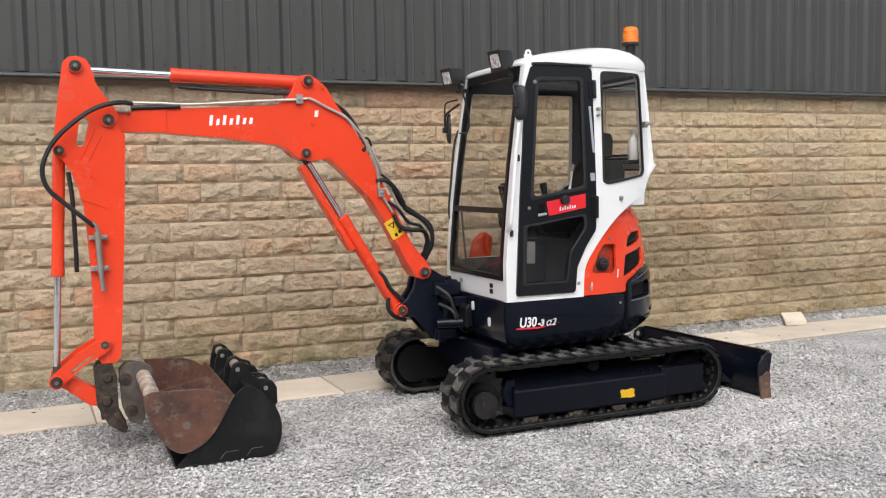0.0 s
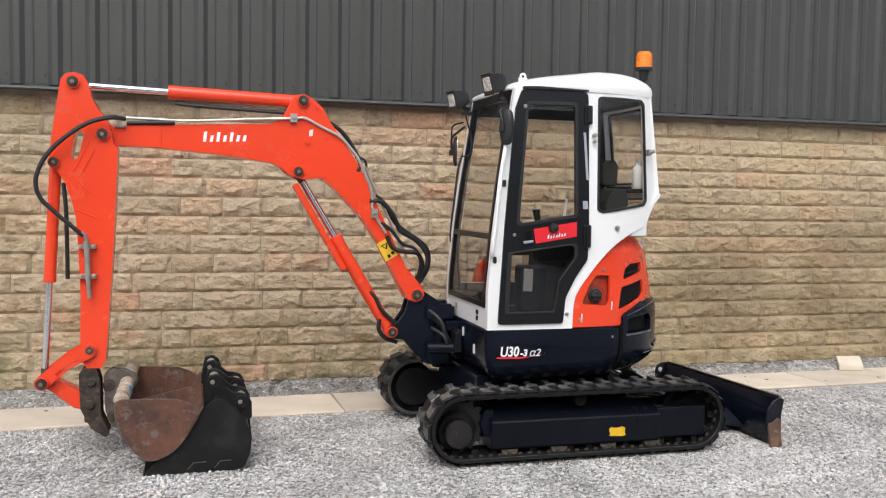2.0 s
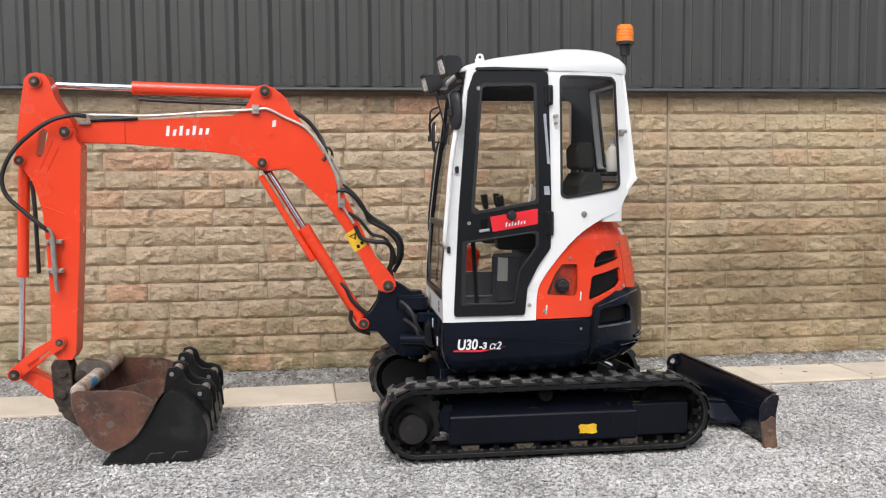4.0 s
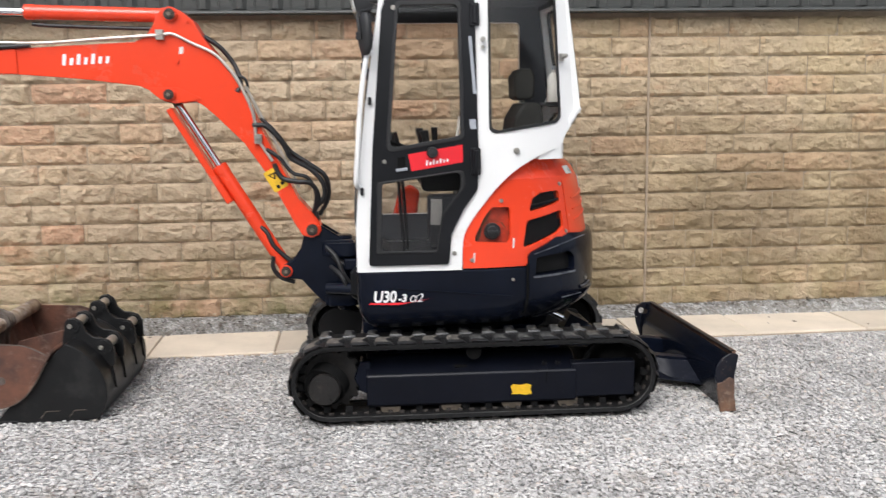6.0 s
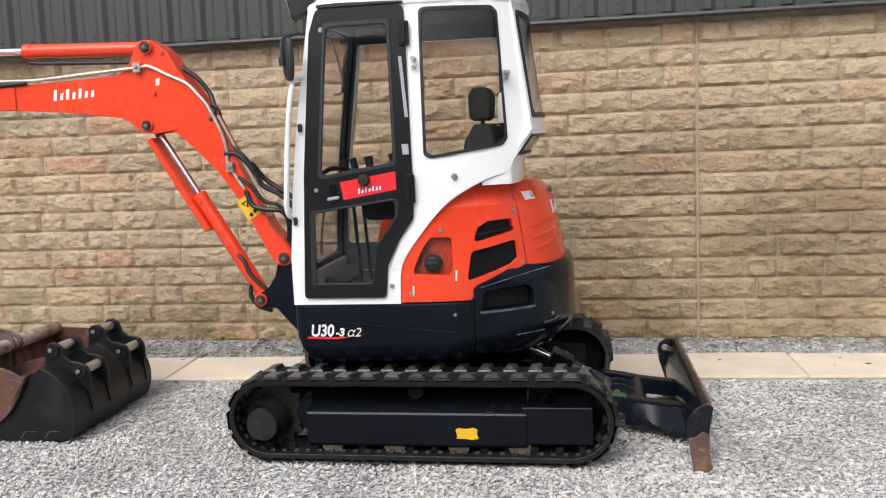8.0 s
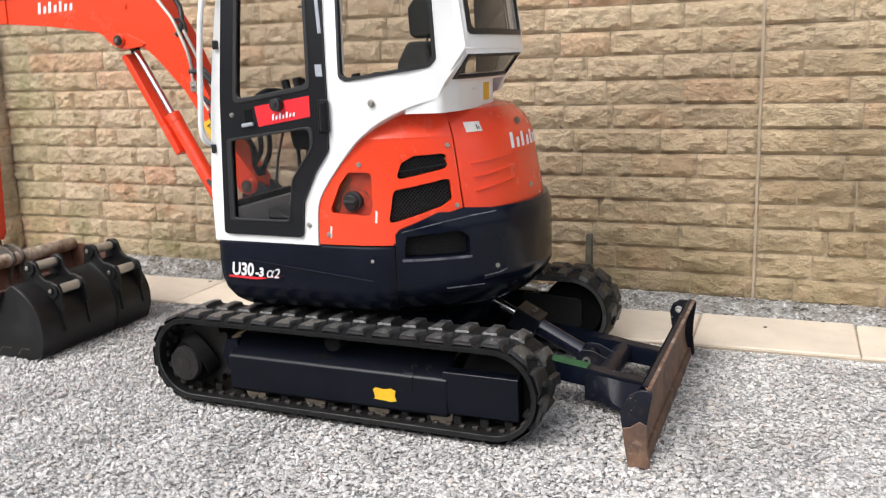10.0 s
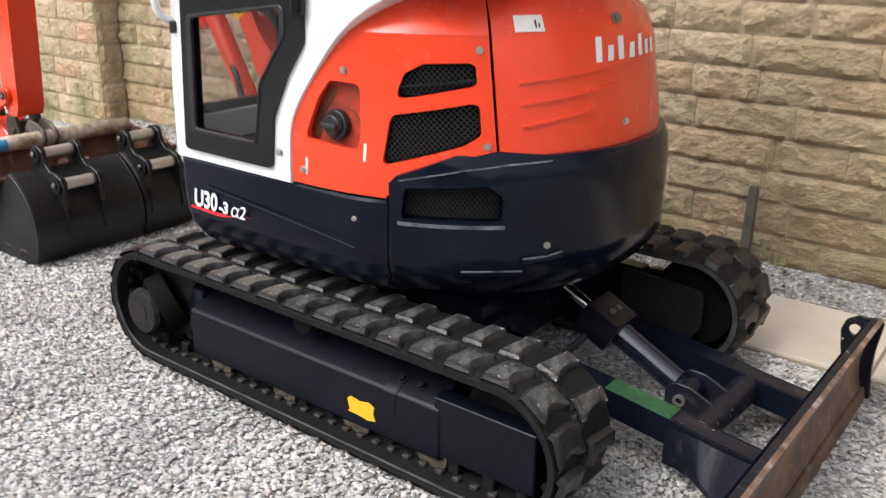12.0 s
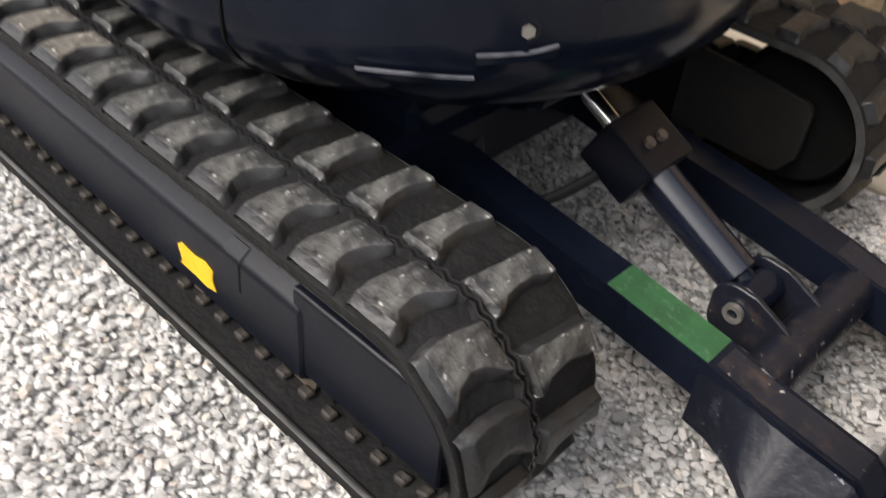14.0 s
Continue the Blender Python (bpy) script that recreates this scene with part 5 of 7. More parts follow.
part("seam", solid([(c0 - 0.011, 0.53), (c0 - 0.005, 0.53), (c0 - 0.005, 0.83), (c0 - 0.011, 0.83)], lambda a, zz, d: hood(a, zz, d - 0.001, **CW), 0.03, step=0.04), VOID_BLACK, cw)
p = Vector(hood(cang(0.675), 0.700, 0.004, **CW))
nrm = Vector((0.8, -0.6, 0))
plug = part("counterweight_plug", merge(ring(p + nrm * 0.001, tuple(nrm), 0.015, 0.020, 0.006), rod(p, p + nrm * 0.002, 0.016, n=20)), FRAME_NAVY, cw, "dark round plug")
part("plug_head", rod(p, p + nrm * 0.010, 0.011, n=6), STEEL, plug, "bare zinc hexagon head")
part("navy_clip", bolt((0.215, -0.657, 0.758), (0, -1, 0), 0.006, 0.008), STEEL, EXC)
# decal on the skirt: the model's designation over a red stroke
put = lambda x, z: Matrix.Translation((x, -0.6605, z)) @ Matrix.Rotation(radians(90), 4, "X")
words("U30", 0.084, put(-0.528, 0.655) @ Matrix.Diagonal((0.84, 1, 1, 1)), DECAL, "model_decal", EXC, 0.0008, 0.15, "white model lettering", 0.0022)
words("-3", 0.056, put(-0.398, 0.655), DECAL, "model_decal", EXC, 0.0008, 0.15, "", 0.002)
words("\u03b12", 0.064, put(-0.342, 0.652), DECAL, "model_decal", EXC, 0.0008, 0.3)
part("red_stroke", solid([(-0.552, 0.643), (-0.40, 0.638), (-0.36, 0.643), (-0.235, 0.668), (-0.34, 0.650), (-0.45, 0.650), (-0.54, 0.652)], slab_y(-0.6600), 0.001), RED, EXC)
part("skirt_crease", solid([(-0.46, 0.735), (0.21, 0.672), (0.215, 0.668), (-0.46, 0.729)], slab_y(-0.6615), 0.006), NAVY, EXC, bevel=0.002)

# ---- swing bracket and boom ----
BY = 0.105
for y in (BY - 0.072, BY + 0.040):
    sw = rounded([(-1.075, 0.74), (-1.050, 0.670), (-0.955, 0.66), (-0.88, 0.57), (-0.80, 0.49), (-0.70, 0.49), (-0.70, 0.90), (-0.80, 0.965), (-0.86, 1.00), (-0.92, 0.98), (-0.955, 0.85), (-1.0, 0.785)], 0.03)
    part("swing_bracket", solid(sw, slab_y(y), 0.032), NAVY, EXC, "heavy navy swing bracket", bevel=0.006)
part("bracket_web", solid([(-0.96, 0.70), (-0.88, 0.60), (-0.80, 0.52), (-0.70, 0.52), (-0.70, 0.86), (-0.90, 0.86)], slab_y(BY - 0.04), 0.08), NAVY, EXC)
for z0, z1, y0, y1 in ((0.50, 0.575, 0.0, 0.28), (0.80, 0.885, -0.01, 0.28)):
    part("swing_knuckle", solid(rounded([(-0.84, y0 + 0.06), (-0.80, y0), (-0.62, y0 - 0.02), (-0.62, y1), (-0.80, y1), (-0.84, y1 - 0.06)], 0.05), lambda u, v, d, z1=z1: (u, v, z1 - d), z1 - z0), NAVY, EXC, bevel=0.01, segments=2)
part("swing_ram", rod((-0.60, -0.10, 0.62), (-0.80, 0.0, 0.61), 0.035, n=20), NAVY, EXC)
part("bracket_plate", solid(rounded([(-0.66, 0.60), (-0.66, 0.72), (-0.625, 0.76), (-0.612, 0.60)], 0.01), slab_y(-0.16), 0.12), BLACK, EXC, bevel=0.006)
part("swing_casting", merge(box(-0.82, -0.64, BY - 0.10, BY + 0.10, 0.50, 0.58), box(-0.82, -0.64, BY - 0.10, BY + 0.10, 0.80, 0.90), rod((-0.70, BY, 0.46), (-0.70, BY, 0.92), 0.05, n=24)), NAVY, EXC, bevel=0.015, segments=2)
part("swing_post", merge(box(-0.70, -0.50, BY - 0.16, BY + 0.16, 0.60, 0.66), box(-0.70, -0.50, BY - 0.16, BY + 0.16, 0.72, 0.79), rod((-0.70, BY, 0.58), (-0.70, BY, 0.81), 0.085, n=28)), NAVY, EXC, bevel=0.01)
for k in range(4):
    part("swing_hose", tube([(-0.58, 0.02 + 0.03 * k, 0.72), (-0.68, -0.02 + 0.03 * k, 0.75), (-0.76, 0.0 + 0.03 * k, 0.80), (-0.84, BY - 0.04 + 0.02 * k, 0.92), (-0.86, BY - 0.03 + 0.02 * k, 1.06)], 0.014), HOSE, EXC)

boom_side = [(-2.855, 1.990), (-2.83, 2.012), (-2.724, 2.017), (-2.173, 2.041), (-1.850, 2.058), (-1.785, 2.085), (-1.745, 2.140), (-1.715, 2.212), (-1.681, 2.245), (-1.628, 2.250), (-1.577, 2.225), (-1.515, 2.172),
             (-1.458, 2.071), (-1.372, 1.955), (-1.269, 1.796), (-1.167, 1.583), (-1.063, 1.367), (-0.958, 1.149), (-0.880, 1.058), (-0.838, 1.003), (-0.828, 0.962), (-0.845, 0.928), (-0.890, 0.912), (-0.940, 0.930),
             (-0.996, 1.023), (-1.136, 1.296), (-1.257, 1.476), (-1.414, 1.637), (-1.483, 1.698), (-1.535, 1.728), (-1.606, 1.720), (-1.640, 1.712), (-1.700, 1.722), (-1.763, 1.778), (-1.832, 1.810), (-2.006, 1.834), (-2.179, 1.856), (-2.524, 1.885), (-2.832, 1.900), (-2.871, 1.925), (-2.876, 1.962)]
boom = part("boom", solid(boom_side, slab_y(BY - 0.075), 0.15), ORANGE, EXC, "orange cranked boom, sun-faded paint", bevel=0.006, segments=2)
for y in (BY - 0.083, BY + 0.075):
    dbl = rounded([(-0.828, 0.962), (-0.845, 0.928), (-0.890, 0.912), (-0.940, 0.930), (-1.0, 1.03), (-0.945, 1.12), (-0.88, 1.055)], 0.01)
    part("foot_doubler", solid(dbl, slab_y(y), 0.008), ORANGE, boom, bevel=0.002)
    belly = rounded([(-1.72, 1.735), (-1.80, 1.80), (-1.62, 1.80), (-1.48, 1.735), (-1.53, 1.722), (-1.64, 1.708)], 0.02)
    part("lift_doubler", solid(belly, slab_y(y), 0.008), ORANGE, boom, bevel=0.002)
    nose = rounded([(-2.87, 1.925), (-2.83, 1.895), (-2.50, 1.885), (-2.50, 2.025), (-2.80, 2.014), (-2.875, 1.965)], 0.012)
    part("nose_doubler", solid(nose, slab_y(y), 0.008), ORANGE, boom, bevel=0.002)
part("logo", logo_bars(lambda u, v, d=0.0: (u, BY - 0.076 - d, v + 0.12 * (u + 2.25) * 0.35), -2.255, -1.975, 1.930, 0.062), DECAL, boom, "white brand mark")
part("lift_point_sticker", solid([(-1.602, 1.985), (-1.578, 1.990), (-1.574, 2.03), (-1.598, 2.025)], slab_y(BY - 0.0765), 0.001), STICKER, boom)
warn = [(-1.158, 1.298), (-1.078, 1.343), (-1.012, 1.228), (-1.092, 1.183)]
ws = part("warning_sticker", solid(warn, slab_y(BY - 0.0765), 0.001), YELLOW, boom, "yellow warning sticker with black pictograms")
part("pictogram", solid([(-1.13, 1.285), (-1.085, 1.310), (-1.085, 1.262)], slab_y(BY - 0.078), 0.001, [[(-1.117, 1.284), (-1.094, 1.298), (-1.094, 1.271)]]), BLACK, ws)
part("pictogram", merge(solid(rounded([(-1.062, 1.245), (-1.045, 1.255), (-1.032, 1.238), (-1.05, 1.226)], 0.008), slab_y(BY - 0.078), 0.001), solid(rounded([(-1.085, 1.225), (-1.068, 1.235), (-1.055, 1.215), (-1.075, 1.205)], 0.008), slab_y(BY - 0.078), 0.001)), BLACK, ws)


def pin(x, z, r, y0, y1, parent, nut=True):
    """A pivot pin with its boss ring and hexagon nut on the near end."""
    b = merge(ring((x, y0 - 0.004, z), (0, 1, 0), r * 0.9, r * 1.55, 0.016, 28), rod((x, y0 - 0.012, z), (x, y1 + 0.016, z), r, n=20))
    part("pivot_boss", b, ORANGE, parent, bevel=0.002)
    part("pivot_pin", bolt((x, y0 - 0.013, z), (0, -1, 0), r * 0.92, 0.014), DARK_STEEL, parent, "dark rusty nut")
    part("pin_end", rod((x, y0 - 0.026, z), (x, y0 - 0.031, z), r * 0.42, n=12), PIN_STEEL, parent)
    return bolt


for x, z, r in ((-2.828, 1.952, 0.026), (-1.640, 2.208, 0.026), (-1.668, 1.760, 0.024), (-0.882, 0.962, 0.028)):
    pin(x, z, r, BY - 0.085, BY + 0.085, boom)
part("boom_bolt", bolt((-1.612, BY - 0.076, 1.945), (0, -1, 0), 0.012, 0.012), ORANGE, boom)
part("boom_bolt", bolt((-1.548, BY - 0.076, 2.172), (0, -1, 0), 0.011, 0.01), ORANGE, boom)

# arm
AY = 0.015
arm_side = [(-3.058, 2.270), (-3.027, 2.302), (-2.983, 2.309), (-2.936, 2.296), (-2.912, 2.256), (-2.888, 2.164), (-2.850, 2.095), (-2.820, 2.060), (-2.79, 2.01), (-2.770, 1.899), (-2.744, 1.870), (-2.773, 1.276), (-2.792, 0.993), (-2.818, 0.600), (-2.845, 0.555), (-2.925, 0.555), (-2.955, 0.60),
            (-2.962, 0.673), (-2.958, 0.995), (-2.969, 1.278), (-2.980, 1.454), (-3.004, 1.559), (-3.040, 1.664), (-3.080, 1.725), (-3.118, 1.752), (-3.128, 1.79), (-3.112, 1.924), (-3.094, 2.044), (-3.073, 2.181)]
slot = rounded([(-2.982, 1.955), (-2.958, 1.972), (-2.931, 1.951), (-2.965, 1.812), (-2.990, 1.799), (-3.007, 1.816)], 0.012)
arm = part("dipper_arm", solid(arm_side, slab_y(AY - 0.075), 0.15, [slot]), ORANGE, EXC, "orange dipper arm hanging upright", bevel=0.006, segments=2)
for a, b in (((-2.905, 1.905), (-2.985, 1.735)), ((-2.875, 1.86), (-2.95, 1.71)), ((-2.975, 1.68), (-2.90, 1.60)), ((-2.985, 1.505), (-2.85, 1.45))):
    n = Vector((b[1] - a[1], a[0] - b[0])).normalized() * 0.004
    part("pressed_rib", solid([(a[0] + n.x, a[1] + n.y), (b[0] + n.x, b[1] + n.y), (b[0] - n.x, b[1] - n.y), (a[0] - n.x, a[1] - n.y)], slab_y(AY - 0.079), 0.006), ORANGE, arm, bevel=0.002)
for x, z, r in ((-2.992, 2.252, 0.026), (-3.098, 1.782, 0.022), (-2.908, 0.668, 0.026), (-2.830, 1.952, 0.026)):
    pin(x, z, r, AY - 0.084, AY + 0.084, arm)
for z in (1.287, 1.111):
    part("pipe_clamp", merge(box(-2.965, -2.865, AY - 0.112, AY - 0.075, z - 0.013, z + 0.013), bolt((-2.95, AY - 0.112, z), (0, -1, 0), 0.008), bolt((-2.88, AY - 0.112, z), (0, -1, 0), 0.008)), STEEL, arm, bevel=0.003)
part("arm_pipe", merge(rod((-2.918, AY - 0.12, 1.32), (-2.910, AY - 0.12, 1.09), 0.017), rod((-2.910, AY - 0.12, 1.09), (-2.902, AY - 0.12, 0.985), 0.013)), STEEL, arm)
part("arm_pipe", tube([(-2.945, AY - 0.13, 1.375), (-2.92, AY - 0.125, 1.345), (-2.918, AY - 0.12, 1.30)], 0.011), STEEL, arm)
part("arm_hose", tube([(-2.70, AY - 0.10, 2.045), (-2.781, AY - 0.13, 2.048), (-2.911, AY - 0.14, 2.008), (-3.051, AY - 0.14, 1.905), (-3.140, AY - 0.14, 1.802), (-3.187, AY - 0.14, 1.682), (-3.168, AY - 0.14, 1.578), (-3.088, AY - 0.14, 1.491), (-2.990, AY - 0.14, 1.403), (-2.935, AY - 0.125, 1.352)], 0.0135), HOSE, EXC, "black hydraulic hose")
part("hose_clamp", merge(box(-2.775, -2.70, BY - 0.10, BY - 0.07, 2.00, 2.018), box(-2.775, -2.70, BY - 0.10, BY - 0.07, 2.045, 2.062), *[bolt((x, BY - 0.10, z), (0, -1, 0), 0.009) for x in (-2.755, -2.715) for z in (2.01, 2.054)]), STEEL, boom, bevel=0.003)
part("boom_hose", tube([(-2.70, BY - 0.085, 2.03), (-2.55, BY - 0.085, 2.036), (-2.42, BY - 0.083, 2.043)], 0.014), HOSE, boom)
pipe_line = [(-2.75, 2.060), (-2.55, 2.058), (-2.340, 2.055), (-1.994, 2.077), (-1.699, 2.094), (-1.629, 2.098), (-1.52, 2.045), (-1.405, 1.989), (-1.330, 1.91), (-1.284, 1.849), (-1.215, 1.70), (-1.19, 1.60)]
part("boom_pipe", tube([(x, BY - 0.087, z) for x, z in pipe_line] + [(-1.182, BY - 0.087, 1.512), (-1.098, BY - 0.087, 1.37)], 0.0095), PIPE, boom, "bare bent hydraulic pipe")
part("boom_pipe", tube([(-1.235, BY - 0.07, 1.80), (-1.16, BY - 0.06, 1.64), (-1.09, BY - 0.06, 1.50), (-0.99, BY - 0.06, 1.30), (-0.95, BY - 0.06, 1.21)], 0.009), PIPE, boom)
for x, z in ((-1.70, 2.095), (-1.175, 1.50)):
    part("pipe_clamp", merge(box(x - 0.022, x + 0.022, BY - 0.105, BY - 0.072, z - 0.028, z + 0.028), bolt((x, BY - 0.105, z), (0, -1, 0), 0.009)), STEEL, boom, bevel=0.003)
for pts, r in (([(-1.47, BY + 0.0, 2.09), (-1.378, BY, 2.025), (-1.30, BY, 1.92), (-1.265, BY - 0.05, 1.82), (-1.285, BY - 0.075, 1.77)], 0.014), ([(-1.30, BY - 0.05, 1.86), (-1.245, BY - 0.06, 1.85), (-1.225, BY - 0.06, 1.80), (-1.245, BY - 0.07, 1.75)], 0.008),
               ([(-1.205, BY - 0.085, 1.58), (-1.133, BY - 0.085, 1.575), (-1.062, BY - 0.08, 1.51), (-1.02, BY - 0.07, 1.44), (-0.992, BY - 0.06, 1.383), (-0.885, BY - 0.05, 1.320), (-0.813, BY - 0.05, 1.236), (-0.81, BY - 0.05, 1.145), (-0.869, BY - 0.03, 1.073), (-0.86, BY, 1.0)], 0.0145),
               ([(-1.09, BY - 0.087, 1.355), (-1.05, BY - 0.095, 1.275), (-0.97, BY - 0.10, 1.25), (-0.88, BY - 0.09, 1.235), (-0.84, BY - 0.06, 1.15), (-0.87, BY - 0.03, 1.06)], 0.0145), ([(-1.13, BY - 0.088, 1.44), (-1.06, BY - 0.09, 1.39), (-0.985, BY - 0.085, 1.30), (-0.90, BY - 0.08, 1.27), (-0.855, BY - 0.07, 1.18), (-0.865, BY - 0.04, 1.08)], 0.011), ([(-1.16, BY - 0.06, 1.62), (-1.085, BY - 0.07, 1.55), (-1.03, BY - 0.07, 1.47), (-1.01, BY - 0.06, 1.40)], 0.010),
               ([(-1.07, BY - 0.03, 1.52), (-1.0, BY, 1.42), (-0.90, BY, 1.35), (-0.80, BY, 1.27), (-0.785, BY, 1.15), (-0.84, BY, 1.04)], 0.0145)):
    part("hydraulic_hose", tube(pts, r), HOSE, EXC, "looped black hydraulic hose")


def cylinder(a, b, share, r_barrel, r_rod, y, r_eye=0.045, flip=False):
    """A hydraulic ram: barrel over the last share of a to b, chrome rod before it, an eye at each end."""
    A, B = Vector((a[0], y, a[1])), Vector((b[0], y, b[1]))
    d = (B - A).normalized()
    L = (B - A).length
    mid = A + d * L * (1 - share)
    ram = part("ram_barrel", merge(rod(mid, B - d * 0.02, r_barrel, n=28), rod(mid - d * 0.004, mid + d * 0.05, r_barrel * 1.06, n=28)), ORANGE, EXC, "orange hydraulic ram barrel", bevel=0.003)
    part("ram_rod", rod(A + d * 0.02, mid + d * 0.01, r_rod, n=24), CHROME, ram, "polished chrome ram rod")
    part("ram_eye", merge(rod(A + Vector((0, -0.045, 0)), A + Vector((0, 0.045, 0)), r_eye, n=24), rod(A, A + d * 0.07, r_rod * 1.25, n=20)), DARK_STEEL, ram, bevel=0.002)
    part("ram_eye", rod(B + Vector((0, -0.045, 0)), B + Vector((0, 0.045, 0)), r_eye, n=24), ORANGE, ram, bevel=0.002)
    return ram


cylinder((-2.992, 2.252), (-1.640, 2.208), 0.605, 0.041, 0.022, BY)
cylinder((-3.170, 0.482), (-3.098, 1.782), 0.545, 0.034, 0.019, AY, 0.034)
lift = cylinder((-1.668, 1.758), (-1.045, 0.716), 0.60, 0.042, 0.022, BY)
part("ram_pipe", tube([(-2.42, BY - 0.02, 2.165), (-2.30, BY - 0.02, 2.155), (-1.80, BY - 0.02, 2.135), (-1.74, BY - 0.02, 2.14)], 0.012), HOSE, EXC)
gd = Vector((-1.045 + 1.668, 0, 0.716 - 1.758)).normalized()
gs = Vector((-gd.z, 0, gd.x)) * -1
q0, q1 = Vector((-1.668, 0, 1.758)) + gd * 0.06, Vector((-1.668, 0, 1.758)) + gd * 0.70
if gs.x > 0:
    gs = -gs
guard = [q0 + gs * 0.035, q0 + gs * 0.072, q1 + gs * 0.078, q1 + gs * 0.040]
part("rod_guard", solid([(p.x, p.z) for p in guard], slab_y(BY - 0.055), 0.11), ORANGE, lift, "orange steel rod guard", bevel=0.006)
part("ram_hose", tube([(-1.19, BY - 0.03, 0.98), (-1.15, BY - 0.04, 0.94), (-1.11, BY - 0.05, 0.86), (-1.0, BY - 0.05, 0.76), (-0.93, BY, 0.72)], 0.013), HOSE, EXC)
part("ram_hose", tube([(-1.12, BY - 0.03, 0.80), (-1.125, BY - 0.03, 0.73), (-1.08, BY - 0.03, 0.67), (-1.0, BY - 0.03, 0.64)], 0.014), HOSE, EXC)
pin(-1.045, 0.716, 0.024, BY - 0.078, BY + 0.078, EXC)
black_hose = tube([(-3.055, AY - 0.02, 1.66), (-3.04, AY - 0.03, 1.5), (-3.035, AY - 0.03, 1.25), (-3.035, AY - 0.02, 1.09)], 0.013)
part("arm_hose", black_hose, HOSE, EXC)
for pts, r in (([(-0.80, BY - 0.10, 0.86), (-0.74, BY - 0.16, 0.80), (-0.70, BY - 0.17, 0.70), (-0.64, BY - 0.14, 0.62), (-0.58, BY - 0.12, 0.60)], 0.013), ([(-0.78, BY - 0.09, 0.74), (-0.72, BY - 0.17, 0.70), (-0.68, BY - 0.18, 0.62), (-0.62, BY - 0.14, 0.55), (-0.56, BY - 0.10, 0.54)], 0.012)):
    part("swing_hose", tube(pts, r), HOSE_GREY, EXC, "dusty hydraulic hose at the swing post")
# tipping links and the quick hitch
for y in (AY - 0.105, AY + 0.085):
    lk = rounded([(-3.205, 0.455), (-3.165, 0.435), (-3.02, 0.560), (-2.885, 0.632), (-2.878, 0.690), (-2.925, 0.705), (-3.05, 0.635), (-3.20, 0.512)], 0.02)
    part("side_link", solid(lk, slab_y(y), 0.02, [rounded([(-3.10, 0.535), (-2.99, 0.612), (-2.955, 0.622), (-3.01, 0.580), (-3.09, 0.517)], 0.006)]), ORANGE, EXC, bevel=0.003)
part("tipping_link", solid(rounded([(-3.20, 0.468), (-3.165, 0.52), (-3.06, 0.470), (-2.93, 0.385), (-2.93, 0.300), (-3.0, 0.315), (-3.12, 0.415)], 0.02), slab_y(AY - 0.06), 0.12), ORANGE, EXC, "orange tipping link", bevel=0.006)
pin(-3.172, 0.480, 0.026, AY - 0.11, AY + 0.11, EXC)
for y in (AY - 0.075, AY + 0.055):
    h = rounded([(-2.972, 0.52), (-2.952, 0.555), (-2.872, 0.555), (-2.850, 0.47), (-2.846, 0.27), (-2.800, 0.165), (-2.815, 0.125), (-2.905, 0.19), (-2.965, 0.31)], 0.02)
    part("quick_hitch", solid(h, slab_y(y), 0.02), DARK_STEEL, EXC, "mud-caked steel quick hitch", bevel=0.004)
part("hitch_block", merge(box(-2.945, -2.87, AY - 0.055, AY + 0.055, 0.22, 0.52), rod((-2.91, AY - 0.09, 0.335), (-2.91, AY + 0.09, 0.335), 0.03), rod((-2.90, AY - 0.09, 0.47), (-2.90, AY + 0.09, 0.47), 0.028)), DARK_STEEL, EXC, bevel=0.008)

# ---- cab ----
CN, CF = -0.652, 0.268      # near and far sides
front_line = [(-0.607, 0.815), (-0.608, 1.05), (-0.578, 1.40), (-0.548, 1.65), (-0.503, 1.95), (-0.452, 2.275)]


def front_x(z):
    for (x0, z0), (x1, z1) in zip(front_line, front_line[1:]):
        if z <= z1:
            return x0 + (x1 - x0) * (z - z0) / (z1 - z0)
    return front_line[-1][0]


def tuck(x):
    """The near side curves in towards the cab's rear corner."""
    if x < 0.13:
        return 0.0
    return 0.125 * ((x - 0.13) / 0.37) ** 1.8 if x < 0.5 else 0.125 + 0.55 * (x - 0.5)


def lean(z):
    """The cab's sides draw in a little towards the roof."""
    return 0.030 * max(0.0, (z - 1.45) / 0.85) ** 1.3


ARCH = curve([(0.490, 1.447), (0.375, 1.412), (0.246, 1.345), (0.149, 1.265), (0.053, 1.152), (-0.026, 1.040), (-0.050, 0.958), (-0.056, 0.815)], 4)
side = front_line + [(-0.40, 2.315), (0.42, 2.315), (0.505, 2.29), (0.535, 2.22), (0.600, 1.75), (0.611, 1.64), (0.522, 1.515)] + ARCH
door_line = [(-0.545, 0.850), (-0.512, 1.461), (-0.452, 2.150), (-0.412, 2.267), (0.021, 2.268), (0.034, 1.425), (0.029, 1.240), (-0.045, 1.137), (-0.110, 1.008), (-0.125, 0.850)]
door_hole = [(-0.538, 0.862), (-0.505, 1.461), (-0.446, 2.145), (-0.408, 2.255), (0.012, 2.256), (0.024, 1.425), (0.019, 1.244), (-0.055, 1.141), (-0.121, 1.010), (-0.135, 0.862)]
quarter = rounded([(0.095, 1.545), (0.130, 1.530), (0.462, 1.578), (0.487, 1.61), (0.455, 2.215), (0.430, 2.242), (0.094, 2.242)], 0.03)
near = lambda u, v, d: (u, CN + lean(v) + tuck(u) + d, v)
far = lambda u, v, d: (u, CF - lean(v) - d, v)
